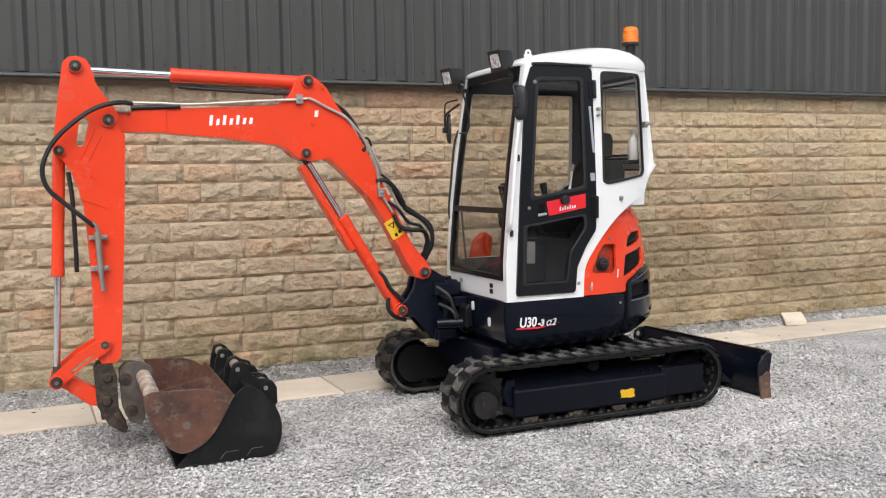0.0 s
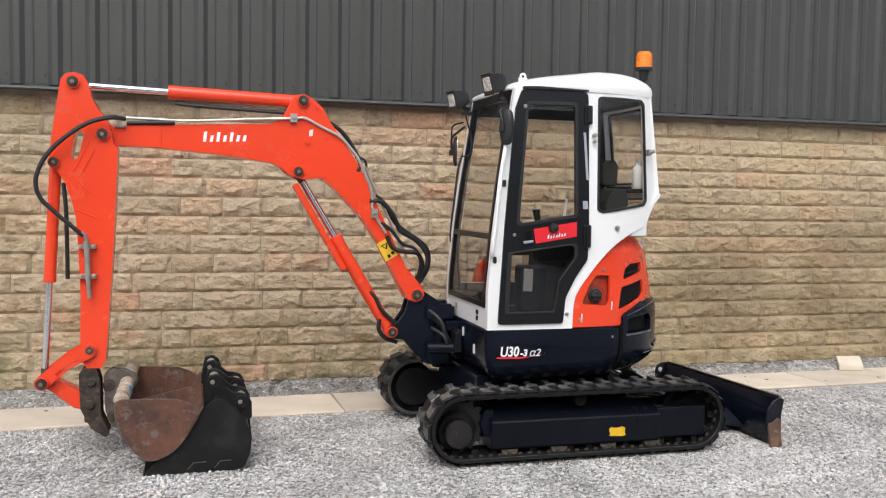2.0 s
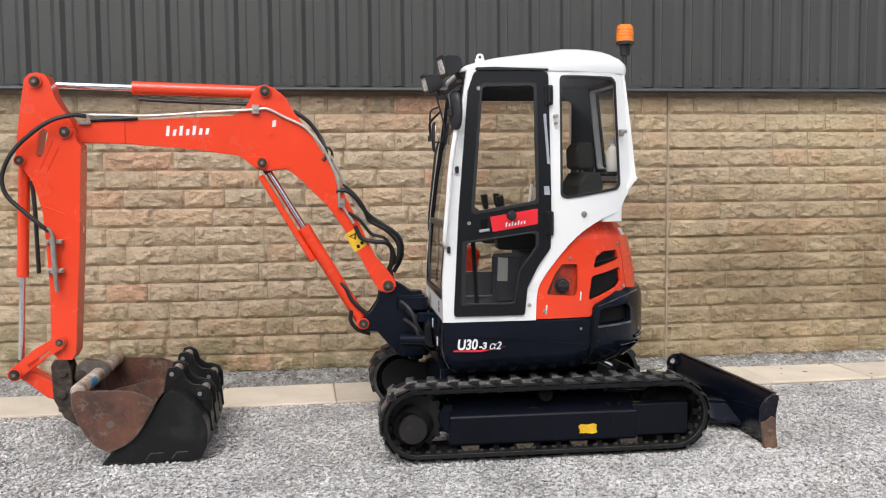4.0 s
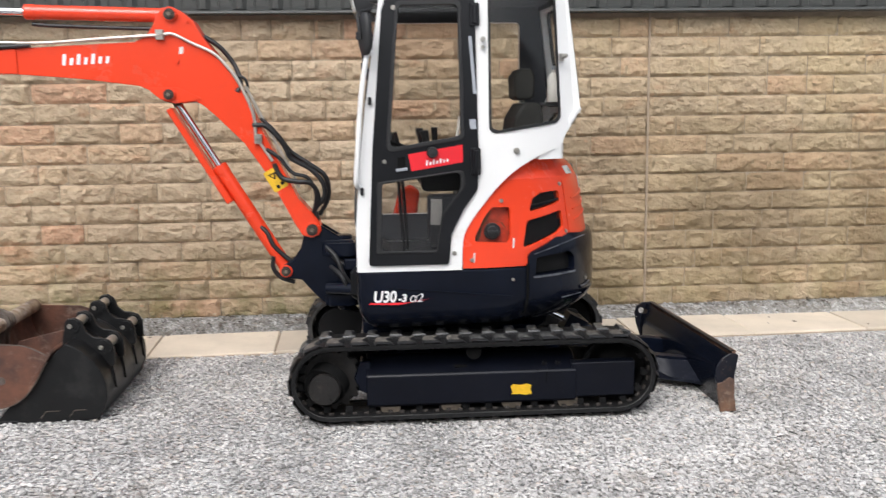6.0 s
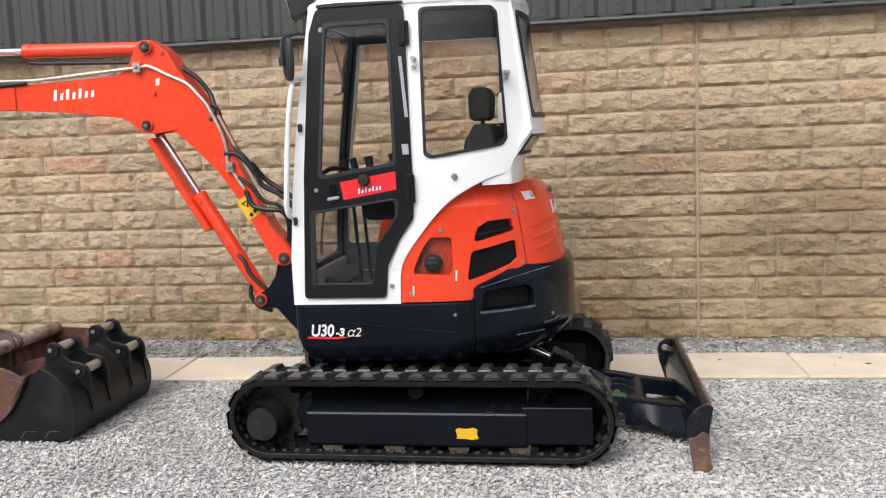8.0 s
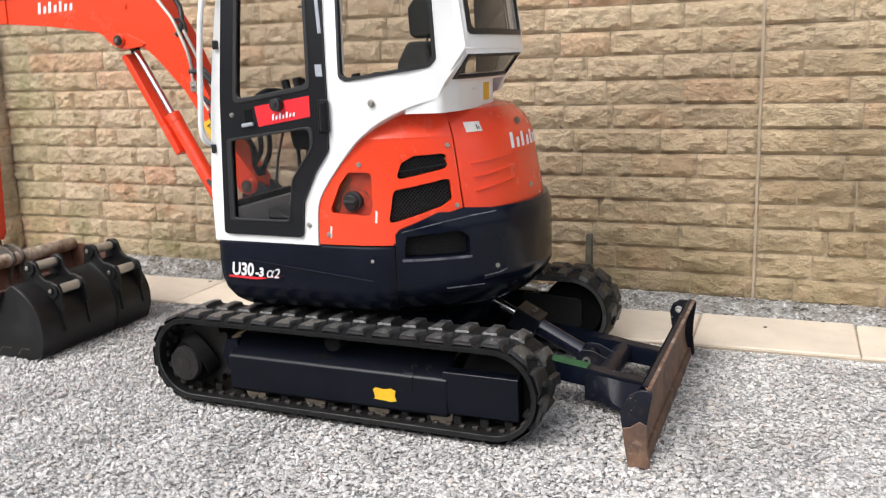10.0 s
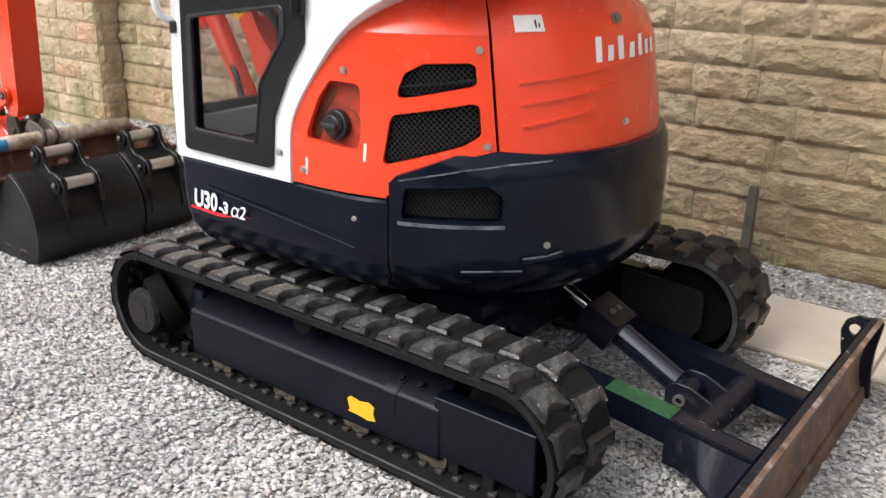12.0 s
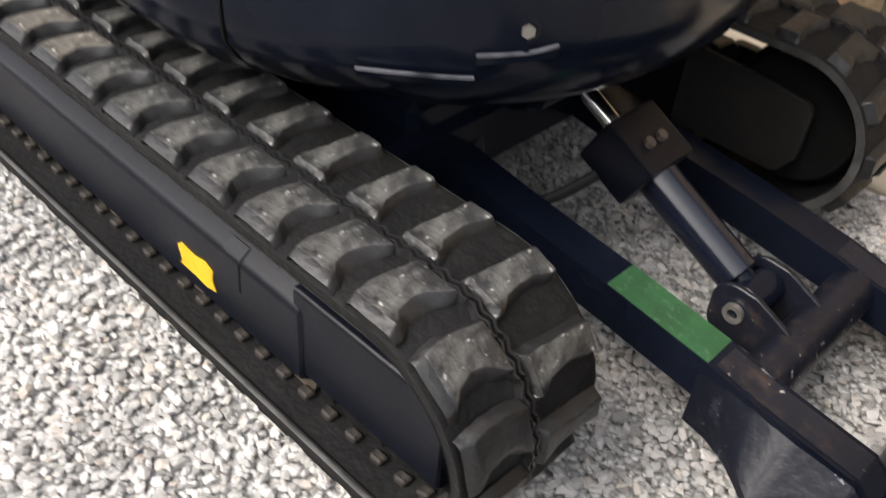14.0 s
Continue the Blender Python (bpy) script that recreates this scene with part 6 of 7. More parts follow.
cab = part("cab", solid(side, near, 0.045, [door_hole, quarter], 0.12), WHITE, EXC, "white-painted cab with tinted windows", bevel=0.007, segments=3)
far_window = rounded([(-0.55, 1.02), (-0.53, 1.40), (-0.43, 2.165), (0.385, 2.165), (0.385, 1.54), (0.12, 1.36), (0.0, 1.20), (-0.04, 1.02)], 0.03)
part("cab_far_side", solid(side, far, 0.045, [far_window], 0.15), WHITE, cab, bevel=0.007)
part("far_door_glass", solid(far_window, lambda u, v, d: far(u, v, d + 0.02), 0.004), GLASS, cab, "long sliding side window")
q_in = [(0.285 + (u - 0.285) * 0.955, 1.89 + (v - 1.89) * 0.965) for u, v in quarter]
part("quarter_seal", solid([(0.285 + (u - 0.285) * 1.02, 1.89 + (v - 1.89) * 1.01) for u, v in quarter], lambda u, v, d: near(u, v, d - 0.006), 0.02, [q_in], 0.07), PLASTIC, cab, bevel=0.002)
part("quarter_glass", solid(quarter, lambda u, v, d: near(u, v, d + 0.012), 0.004, step=0.08), GLASS, cab, "tinted rear quarter window")
# roof
roof_levels = ((2.268, 0.004), (2.300, 0.0), (2.335, 0.006), (2.368, 0.03), (2.392, 0.07), (2.408, 0.13), (2.420, 0.24), (2.424, 0.34))


def roof_loop(z, inset):
    x0, x1, y0, y1 = -0.478 + inset, 0.568 - inset, CN + 0.018 + inset, CF - 0.018 - inset
    out = rounded([(x0, y0)] + [(x, y0 + tuck(x + 0.012)) for x in (0.14, 0.24, 0.33, 0.42)] + [(x1 - 0.03, y0 + 0.135), (x1, y0 + 0.26), (x1, y1), (x0, y1)], [0.10, 0, 0, 0, 0.05, 0.10, 0.12, 0.10, 0.10], 6)
    drop = lambda x: 0.105 * max(0.0, (0.20 - x) / 0.66) ** 1.4 + 0.03 * max(0.0, (x - 0.25) / 0.3) ** 2
    t = max(0.0, (z - 2.268) / 0.156)
    return [(x, y, z - drop(x) * t + 0.006 * t) for x, y in out]


roof = part("roof", loft([roof_loop(*l) for l in roof_levels]), WHITE, cab, "white rounded cab roof", angle=60)
part("lifting_eye", merge(ring((-0.357, -0.50, 2.360), (0, 1, 0), 0.009, 0.022, 0.012, 20), box(-0.385, -0.33, -0.507, -0.493, 2.325, 2.352)), WHITE, cab, bevel=0.002)
part("drip_rail", solid([(-0.405, 2.268), (0.02, 2.270), (0.02, 2.280), (-0.30, 2.288), (-0.405, 2.284)], lambda u, v, d: (u, CN + 0.003 + d, v), 0.03), PLASTIC, cab, bevel=0.003)
# front
fr = lambda u, v, d: (front_x(v) + 0.004 + d, u, v)
yl, yr = CN + 0.055, CF - 0.055
part("front_panel", solid([(CN + 0.01, 0.815), (CF - 0.01, 0.815), (CF - 0.01, 0.945), (CN + 0.01, 0.945)], fr, 0.04, step=0.1), WHITE, cab, bevel=0.004)
for y in (CN + 0.024, CF - 0.024):
    part("front_pillar", solid([(y - 0.024, 0.94), (y + 0.024, 0.94), (y + 0.024 + (0.02 if y < 0 else -0.02), 2.27), (y - 0.024 + (0.02 if y < 0 else -0.02), 2.27)], fr, 0.05, step=0.12), WHITE, cab, bevel=0.006, segments=2)
part("windscreen_surround", solid([(yl, 0.945), (yr, 0.945), (yr - 0.02, 2.268), (yl + 0.02, 2.268)], lambda u, v, d: fr(u, v, d - 0.008), 0.03, [[(yl + 0.035, 1.395), (yr - 0.035, 1.395), (yr - 0.05, 2.215), (yl + 0.05, 2.215)], [(yl + 0.03, 0.975), (yr - 0.03, 0.975), (yr - 0.034, 1.36), (yl + 0.034, 1.36)]], 0.12), BLACK, cab, bevel=0.004)
part("windscreen", solid([(yl + 0.03, 1.39), (yr - 0.03, 1.39), (yr - 0.045, 2.22), (yl + 0.045, 2.22)], lambda u, v, d: fr(u, v, d + 0.004), 0.004, step=0.12), GLASS, cab, "tinted upper windscreen")
part("lower_windscreen", solid([(yl + 0.025, 0.97), (yr - 0.025, 0.97), (yr - 0.03, 1.365), (yl + 0.03, 1.365)], lambda u, v, d: fr(u, v, d + 0.004), 0.004, step=0.12), GLASS_DARK, cab, "dark lower windscreen")
part("wiper", tube([(-0.60, 0.02, 1.37), (-0.62, -0.06, 1.15), (-0.622, -0.10, 1.0)], 0.007), PLASTIC, cab)
for y, z, m in ((-0.432, 0.900, BLACK), (-0.432, 0.862, BLACK), (0.03, 0.892, GREY_TAPE)):
    part("front_sticker", solid(rounded([(y - 0.022, z - 0.014), (y + 0.022, z - 0.014), (y + 0.022, z + 0.014), (y - 0.022, z + 0.014)], 0.005), lambda u, v, d: fr(u, v, d - 0.003), 0.002), m, cab)
part("grab_rail", tube([(-0.505, CF - 0.01, 1.92), (-0.535, CF + 0.0, 1.82), (-0.560, CF + 0.004, 1.60), (-0.584, CF + 0.002, 1.38), (-0.585, CF - 0.01, 1.30)], 0.008), PLASTIC, cab, "black grab rail")
part("white_rail", tube([(-0.505, CN + 0.02, 1.945), (-0.530, CN - 0.045, 1.915), (-0.562, CN - 0.055, 1.72), (-0.582, CN - 0.055, 1.50), (-0.598, CN - 0.045, 1.30), (-0.580, CN + 0.02, 1.25)], 0.013), WHITE, cab, "white grab rail")
for y, z in ((-0.17, 0.74), (-0.415, 0.665)):
    part("front_label", solid(rounded([(y - 0.022, z - 0.03), (y + 0.022, z - 0.03), (y + 0.022, z + 0.03), (y - 0.022, z + 0.03)], 0.018), lambda u, v, d: (-0.6155 + d, u, v), 0.002), DECAL, EXC)
# door
up_glass = rounded([(-0.432, 1.450), (-0.050, 1.510), (-0.058, 2.190), (-0.372, 2.185)], 0.03)
low_glass = rounded([(-0.490, 0.920), (-0.478, 1.280), (-0.050, 1.338), (-0.050, 1.252), (-0.158, 1.108), (-0.188, 0.920)], [0.012, 0.02, 0.03, 0.06, 0.06, 0.02])
doorf = lambda u, v, d: near(u, v, d - 0.014)
door = part("cab_door", solid(rounded(door_line, [0.02, 0, 0.02, 0.04, 0.04, 0, 0.04, 0.08, 0.05, 0.02]), doorf, 0.04, [up_glass, low_glass], 0.12), BLACK, cab, "black-framed cab door with two panes", bevel=0.006, segments=2)
part("door_pane", solid(up_glass, lambda u, v, d: doorf(u, v, d + 0.014), 0.004), GLASS, door, "tinted upper door pane")
part("door_pane", solid(low_glass, lambda u, v, d: doorf(u, v, d + 0.014), 0.004), GLASS_DARK, door, "dark lower door pane")


def band(line, w, grow):
    c = (sum(p[0] for p in line) / len(line), sum(p[1] for p in line) / len(line))
    return [(c[0] + (u - c[0]) * (1 + grow / 0.2), c[1] + (v - c[1]) * (1 + grow / 0.35)) for u, v in line], [(c[0] + (u - c[0]) * (1 - w / 0.2), c[1] + (v - c[1]) * (1 - w / 0.35)) for u, v in line]


for g in (up_glass, low_glass):
    o, i = band(g, 0.010, 0.012)
    part("pane_seal", solid(o, lambda u, v, d: doorf(u, v, d - 0.005), 0.014, [i]), PLASTIC, door, bevel=0.003)
part("red_strip", solid([(-0.330, 1.428), (-0.048, 1.473), (-0.048, 1.384), (-0.314, 1.340)], lambda u, v, d: doorf(u, v, d - 0.002), 0.002), RED, door, "bright red sticker strip")
part("door_logo", logo_bars(lambda u, v, d=0.0: doorf(u, v + 0.16 * (u + 0.24), -0.0035 - d), -0.24, -0.115, 1.368, 0.026), DECAL, door, "white brand mark")
c = Vector(doorf(-0.205, 1.436, 0))
part("door_lock", merge(rod(c, c + Vector((0, -0.035, 0)), 0.030, 0.026, 24), rod(c + Vector((0, -0.035, 0)), c + Vector((0, -0.040, 0)), 0.012, n=16)), PLASTIC, door, bevel=0.003)
part("handle_recess", solid(rounded([(-0.385, 1.352), (-0.345, 1.358), (-0.345, 1.418), (-0.385, 1.412)], 0.006), lambda u, v, d: doorf(u, v, d - 0.003), 0.004), VOID_BLACK, door)
part("door_handle", solid(rounded([(-0.395, 1.338), (-0.335, 1.346), (-0.335, 1.362), (-0.395, 1.354)], 0.005), lambda u, v, d: doorf(u, v, d - 0.018), 0.014), GREY_TAPE, door, bevel=0.003)
part("bolt", bolt(doorf(-0.452, 1.392, 0), (0, -1, 0), 0.008), STEEL, door)
part("bolt", bolt(doorf(-0.39, 2.165, 0), (0, -1, 0), 0.009), STEEL, door)
for z0, z1 in ((2.07, 2.185), (1.315, 1.455)):
    part("door_hinge", merge(solid(rounded([(-0.005, z0), (0.045, z0), (0.045, z1), (-0.005, z1)], 0.01), lambda u, v, d: near(u, v, d - 0.028), 0.02), rod((0.022, CN - 0.028 + lean(z0), z0 + 0.01), (0.022, CN - 0.028 + lean(z1), z1 - 0.01), 0.014, n=16)), BLACK, cab, bevel=0.004)
part("gas_strut", solid([(-0.012, 2.02), (0.004, 2.02), (0.026, 1.73), (0.010, 1.73)], lambda u, v, d: doorf(u, v, d - 0.004), 0.004), GREY_TAPE, door, "grey door seal strip")
part("seal_patch", solid([(-0.012, 1.602), (0.020, 1.602), (0.024, 1.552), (-0.008, 1.552)], lambda u, v, d: doorf(u, v, d - 0.004), 0.004), GREY_TAPE, door)
part("cab_bolt", bolt((0.236, CN + 0.012, 1.436), (0, -1, 0), 0.012, 0.014), STEEL, cab)
part("cab_bolt", bolt((-0.095, CN, 0.905), (0, -1, 0), 0.009, 0.012), STEEL, cab)
part("window_catch", merge(box(0.480, 0.502, CN + 0.09, CN + 0.15, 1.895, 1.935), rod((0.491, CN + 0.09, 1.915), (0.512, CN + 0.07, 1.925), 0.011, n=12)), STEEL, cab, bevel=0.003)
part("door_stop", merge(rod((0.062, CN + 0.02, 2.005), (0.062, CN - 0.02, 2.005), 0.012, n=12), rod((0.062, CN + 0.02, 1.965), (0.062, CN - 0.012, 1.965), 0.009, n=12)), STEEL, cab)
for z in (1.70, 1.24):
    part("pillar_clip", box(front_x(z) + 0.012, front_x(z) + 0.03, CN - 0.018, CN + 0.01, z - 0.02, z + 0.02), PLASTIC, cab, bevel=0.004)
# rear
YN = CN + 0.178             # where the near corner meets the rear
rx = lambda z: 0.540 + (2.20 - z) / 0.48 * 0.064
bow = lambda y: 0.045 * (1 - min(1.0, abs((y - (YN + CF) / 2) / ((CF - YN) / 2))) ** 2.6)
rearf = lambda u, v, d: (rx(v) + bow(u) - 0.008 - d, u, v)
part("rear_panel", solid([(YN - 0.01, 1.625), (CF - 0.02, 1.625), (CF - 0.03, 2.28), (YN - 0.02, 2.28)], rearf, 0.045, [rounded([(YN + 0.03, 1.715), (CF - 0.07, 1.715), (CF - 0.09, 2.22), (YN + 0.03, 2.22)], 0.03)], 0.07), WHITE, cab, bevel=0.008, segments=2)
o, i = rounded([(YN + 0.02, 1.705), (CF - 0.06, 1.705), (CF - 0.08, 2.23), (YN + 0.02, 2.23)], 0.03), rounded([(YN + 0.045, 1.73), (CF - 0.085, 1.73), (CF - 0.105, 2.205), (YN + 0.045, 2.205)], 0.03)
part("rear_seal", solid(o, lambda u, v, d: rearf(u, v, d - 0.006), 0.014, [i], 0.06), PLASTIC, cab, bevel=0.002)
part("rear_lining", solid([(YN + 0.01, 1.66), (CF - 0.05, 1.66), (CF - 0.06, 2.262), (YN + 0.02, 2.262)], lambda u, v, d: rearf(u, v, d + 0.047), 0.008, [o], 0.08), LINING_DARK, cab)
part("rear_glass", solid(o, lambda u, v, d: rearf(u, v, d + 0.008), 0.004, step=0.07), GLASS, cab, "tinted rear window")
under_f = lambda u, v, d: (0.604 + bow(u) - v * 0.095 - d * 0.7, u, 1.640 - v * 0.125 + d * 0.5)
part("rear_slope", solid([(YN - 0.03, -0.06), (CF - 0.015, -0.06), (CF - 0.015, 1.05), (YN - 0.03, 1.05)], under_f, 0.03, [[(YN + 0.04, 0.16), (CF - 0.07, 0.16), (CF - 0.07, 0.88), (YN + 0.04, 0.88)]], 0.08), WHITE, cab, bevel=0.006)
part("slope_seal", solid([(YN + 0.03, 0.12), (CF - 0.06, 0.12), (CF - 0.06, 0.92), (YN + 0.03, 0.92)], lambda u, v, d: under_f(u, v, d - 0.008), 0.02, [[(YN + 0.047, 0.19), (CF - 0.077, 0.19), (CF - 0.077, 0.85), (YN + 0.047, 0.85)]], 0.08), PLASTIC, cab)
part("slope_glass", solid([(YN + 0.04, 0.16), (CF - 0.07, 0.16), (CF - 0.07, 0.88), (YN + 0.04, 0.88)], under_f, 0.004, step=0.08), GLASS, cab, "small sloping rear pane")
boxr = rounded([(0.36, CN + 0.065), (0.505, CN + 0.125), (0.530, CN + 0.26), (0.530, 0.02), (0.515, 0.10), (0.36, 0.10)], [0.01, 0.05, 0.05, 0.05, 0.06, 0.01], 6)
part("rear_box", loft([[(x, y, z) for x, y in boxr] for z in (1.386, 1.53)]), WHITE, cab, "white box under the rear pane", bevel=0.008)
part("rear_label", box(0.529, 0.532, -0.085, -0.015, 1.415, 1.495), YELLOW, cab)
part("rear_label", box(0.529, 0.532, -0.22, -0.17, 1.468, 1.478), STICKER, cab)
arch = [(x, z - 0.003) for x, z in ARCH]
strip = bmesh.new()
rows = [[strip.verts.new((x, y + tuck(x), z)) for x, z in arch] for y in (CN + 0.004, CN + 0.12)]
for k in range(len(arch) - 1):
    strip.faces.new((rows[0][k], rows[0][k + 1], rows[1][k + 1], rows[1][k]))
ext = bmesh.ops.extrude_face_region(strip, geom=strip.faces[:])
bmesh.ops.translate(strip, vec=(-0.006, 0, 0.012), verts=[g for g in ext["geom"] if isinstance(g, bmesh.types.BMVert)])
part("arch_lip", strip, WHITE, cab, angle=60)
# lamps, beacon, mirrors
def work_lamp(x, y, z, turn):
    """A square halogen work lamp on a bracket."""
    m = Matrix.Translation((x, y, z)) @ Matrix.Rotation(radians(turn), 4, "Z") @ Matrix.Rotation(radians(-14), 4, "Y")
    rows = [[(dx, sy * w, sz * w) for sy, sz in ((-1, -1), (1, -1), (1, 1), (-1, 1))] for dx, w in ((-0.056, 0.053), (-0.048, 0.056), (-0.020, 0.054), (0.025, 0.044), (0.055, 0.026))]
    m = m @ Matrix.Scale(1.1, 4)
    lamp = part("work_lamp", moved(loft(rows), m), PLASTIC, cab, "black work lamp with a clear lens", bevel=0.008, segments=2)
    part("lamp_lens", moved(solid(rounded([(-0.043, -0.036), (0.043, -0.036), (0.038, 0.040), (-0.038, 0.040)], 0.012), lambda u, v, d: (-0.060 + d, u, v), 0.008), m), LENS, lamp, bevel=0.002)
    part("lamp_reflector", moved(ring((-0.0605, 0, 0.002), (1, 0, 0), 0.012, 0.017, 0.003, 20), m), CHROME, lamp)
    part("lamp_bracket", merge(rod((x + 0.02, y, z - 0.03), (x + 0.06, y, z - 0.10), 0.014, n=12), box(x + 0.02, x + 0.10, y - 0.025, y + 0.025, z - 0.11, z - 0.085)), PLASTIC, lamp, bevel=0.003)


work_lamp(-0.525, -0.485, 2.315, 9)
work_lamp(-0.550, 0.215, 2.285, 9)
bx, by = 0.628, -0.185
beacon = part("beacon", merge(rod((bx, by, 2.505), (bx, by, 2.600), 0.056, 0.052, 28), rod((bx, by, 2.600), (bx, by, 2.612), 0.052, 0.040, 28), *[ring((bx, by, 2.52 + 0.02 * k), (0, 0, 1), 0.050, 0.0575, 0.006, 28) for k in range(4)]), AMBER, EXC, "amber plastic warning beacon", bevel=0.003)
part("beacon_base", merge(rod((bx, by, 2.485), (bx, by, 2.507), 0.058, n=28), rod((bx, by, 2.42), (bx, by, 2.487), 0.028, 0.036, 20)), PLASTIC, beacon, "black rubber beacon stem", bevel=0.003)
part("beacon_bracket", merge(rod((bx, by, 2.34), (bx, by, 2.43), 0.012, n=12), rod((bx - 0.12, by, 2.335), (bx + 0.01, by, 2.345), 0.014, n=12)), PLASTIC, beacon)


def mirror(x, y, z, tilt, arm_from):
    """An oval mirror head on a thin arm."""
    head = [(0.043 * math.copysign(abs(math.cos(w)) ** 0.7, math.cos(w)), 0.105 * math.copysign(abs(math.sin(w)) ** 0.8, math.sin(w))) for w in [k * math.pi / 14 for k in range(28)]]
    m = Matrix.Translation((x, y, z)) @ Matrix.Rotation(radians(tilt), 4, "Z")
    shell = moved(loft([[(dx, k * u, k * v) for u, v in head] for dx, k in ((-0.017, 0.6), (-0.013, 0.86), (-0.003, 1.0), (0.010, 1.0))]), m)
    ob = part("mirror", shell, PLASTIC, cab, "black oval door mirror", angle=50)
    part("mirror_glass", moved(loft([[(dx, 0.92 * u, 0.94 * v) for u, v in head] for dx in (0.010, 0.012)]), m), CHROME, ob)
    part("mirror_arm", tube([arm_from, (x - 0.03, y + (0.03 if y < 0 else -0.03), z + 0.10), (x - 0.03, y, z + 0.04), (x - 0.026, y, z - 0.01)], 0.008), PLASTIC, ob)
    part("mirror_knuckle", box(x - 0.045, x - 0.018, y - 0.016, y + 0.016, z - 0.03, z + 0.01), PLASTIC, ob, bevel=0.004)


mirror(-0.535, -0.722, 2.03, 45, (-0.50, CN + 0.02, 2.16))
mirror(-0.53, 0.37, 1.935, -15, (-0.50, CF - 0.02, 2.10))
part("mirror_bar", tube([(-0.51, CF - 0.01, 2.13), (-0.55, 0.36, 2.115), (-0.56, 0.37, 2.06), (-0.555, 0.37, 1.94)], 0.006), PLASTIC, cab)
part("inner_bar", tube([(-0.55, 0.10, 2.20), (-0.50, 0.09, 2.0), (-0.51, 0.10, 1.90), (-0.56, 0.13, 1.89)], 0.006), PLASTIC, cab)
# inside
lining = [(-0.58, 0.86), (-0.59, 1.05), (-0.555, 1.45), (-0.49, 2.0), (-0.455, 2.262), (0.50, 2.262), (0.55, 1.72), (0.46, 1.50), (0.24, 1.36), (0.05, 1.17), (-0.05, 0.96), (-0.055, 0.86)]
part("far_lining", solid(lining, lambda u, v, d: far(u, v, 0.047 + d), 0.012, [far_window]), LINING_DARK, cab)
part("cab_floor", box(-0.56, -0.08, CN + 0.05, CF - 0.05, 0.818, 0.85), TRIM_GREY, cab)
part("rear_bulkhead", solid([(-0.02, 0.85), (0.02, 1.20), (0.20, 1.40), (0.42, 1.47), (0.42, 1.50), (0.18, 1.44), (-0.02, 1.24), (-0.05, 0.85)], slab_y(CN + 0.13), CF - CN - 0.19), TRIM_GREY, cab)
part("roof_lining", solid(rounded([(-0.44, CN + 0.07), (0.22, CN + 0.08), (0.40, CN + 0.16), (0.50, CN + 0.25), (0.50, CF - 0.07), (-0.44, CF - 0.07)], 0.05), lambda u, v, d: (u, v, 2.272 - d), 0.02), LINING_DARK, cab)
seat = part("operator_seat", solid(rounded([(-0.02, 1.16), (-0.06, 1.24), (0.0, 1.285), (0.27, 1.27), (0.33, 1.24), (0.33, 1.14), (0.0, 1.12)], 0.03), slab_y(-0.44), 0.46), SEAT, cab, "dark grey fabric operator's seat", bevel=0.02, segments=3)
part("seat_back", solid(rounded([(0.24, 1.24), (0.215, 1.32), (0.26, 1.60), (0.31, 1.685), (0.40, 1.685), (0.42, 1.60), (0.36, 1.25)], 0.035), slab_y(-0.43), 0.44), SEAT, seat, bevel=0.025, segments=3)
part("headrest", solid(rounded([(0.275, 1.715), (0.27, 1.83), (0.30, 1.87), (0.37, 1.87), (0.39, 1.83), (0.385, 1.715), (0.36, 1.70), (0.30, 1.70)], 0.025), slab_y(-0.33), 0.25), SEAT, seat, bevel=0.025, segments=3)
for y in (-0.26, -0.15):
    part("headrest_post", rod((0.335, y, 1.66), (0.33, y, 1.72), 0.007, n=10), STEEL, seat)
part("seat_base", box(0.02, 0.33, -0.42, -0.02, 0.85, 1.13), TRIM_GREY, seat, bevel=0.02)
for y in (-0.50, 0.06):
    cons = part("lever_console", solid(rounded([(-0.25, 1.22), (-0.27, 1.33), (-0.20, 1.365), (0.12, 1.33), (0.12, 1.22)], 0.03), slab_y(y), 0.09), PLASTIC, cab, bevel=0.012, segments=2)
    part("joystick", merge(rod((-0.20, y + 0.045, 1.35), (-0.22, y + 0.045, 1.47), 0.010, n=12), rod((-0.218, y + 0.045, 1.45), (-0.235, y + 0.045, 1.545), 0.018, 0.024, 16)), PLASTIC, cons, bevel=0.004)
for x, y in ((-0.40, -0.27), (-0.375, -0.165)):
    part("travel_lever", merge(rod((x + 0.05, y, 0.86), (x + 0.02, y, 1.38), 0.010, n=12), rod((x + 0.02, y, 1.38), (x - 0.02, y, 1.53), 0.018, 0.021, 14)), PLASTIC, cab, bevel=0.003)
part("lever_bar", tube([(-0.50, -0.40, 1.46), (-0.46, -0.36, 1.485), (-0.40, -0.30, 1.475), (-0.34, -0.26, 1.45)], 0.012), PLASTIC, cab)
part("papers", solid([(-0.19, 0.995), (-0.125, 0.99), (-0.12, 1.14), (-0.185, 1.145)], lambda u, v, d: (u, -0.135 + d, v), 0.003), STICKER, cab, "white paper in a dark pouch")
part("dash_cover", solid(rounded([(-0.55, 0.85), (-0.55, 0.90), (-0.50, 0.915), (-0.40, 0.85)], 0.02), slab_y(-0.30), 0.42), TRIM_GREY, cab, bevel=0.015)
part("right_cover", solid(rounded([(-0.39, 0.815), (-0.40, 1.0), (-0.365, 1.14), (-0.29, 1.20), (-0.225, 1.15), (-0.25, 1.0), (-0.28, 0.815)], 0.04), slab_y(CF + 0.02), 0.09), ORANGE, EXC, "orange tank cover beside the cab", bevel=0.03, segments=3)
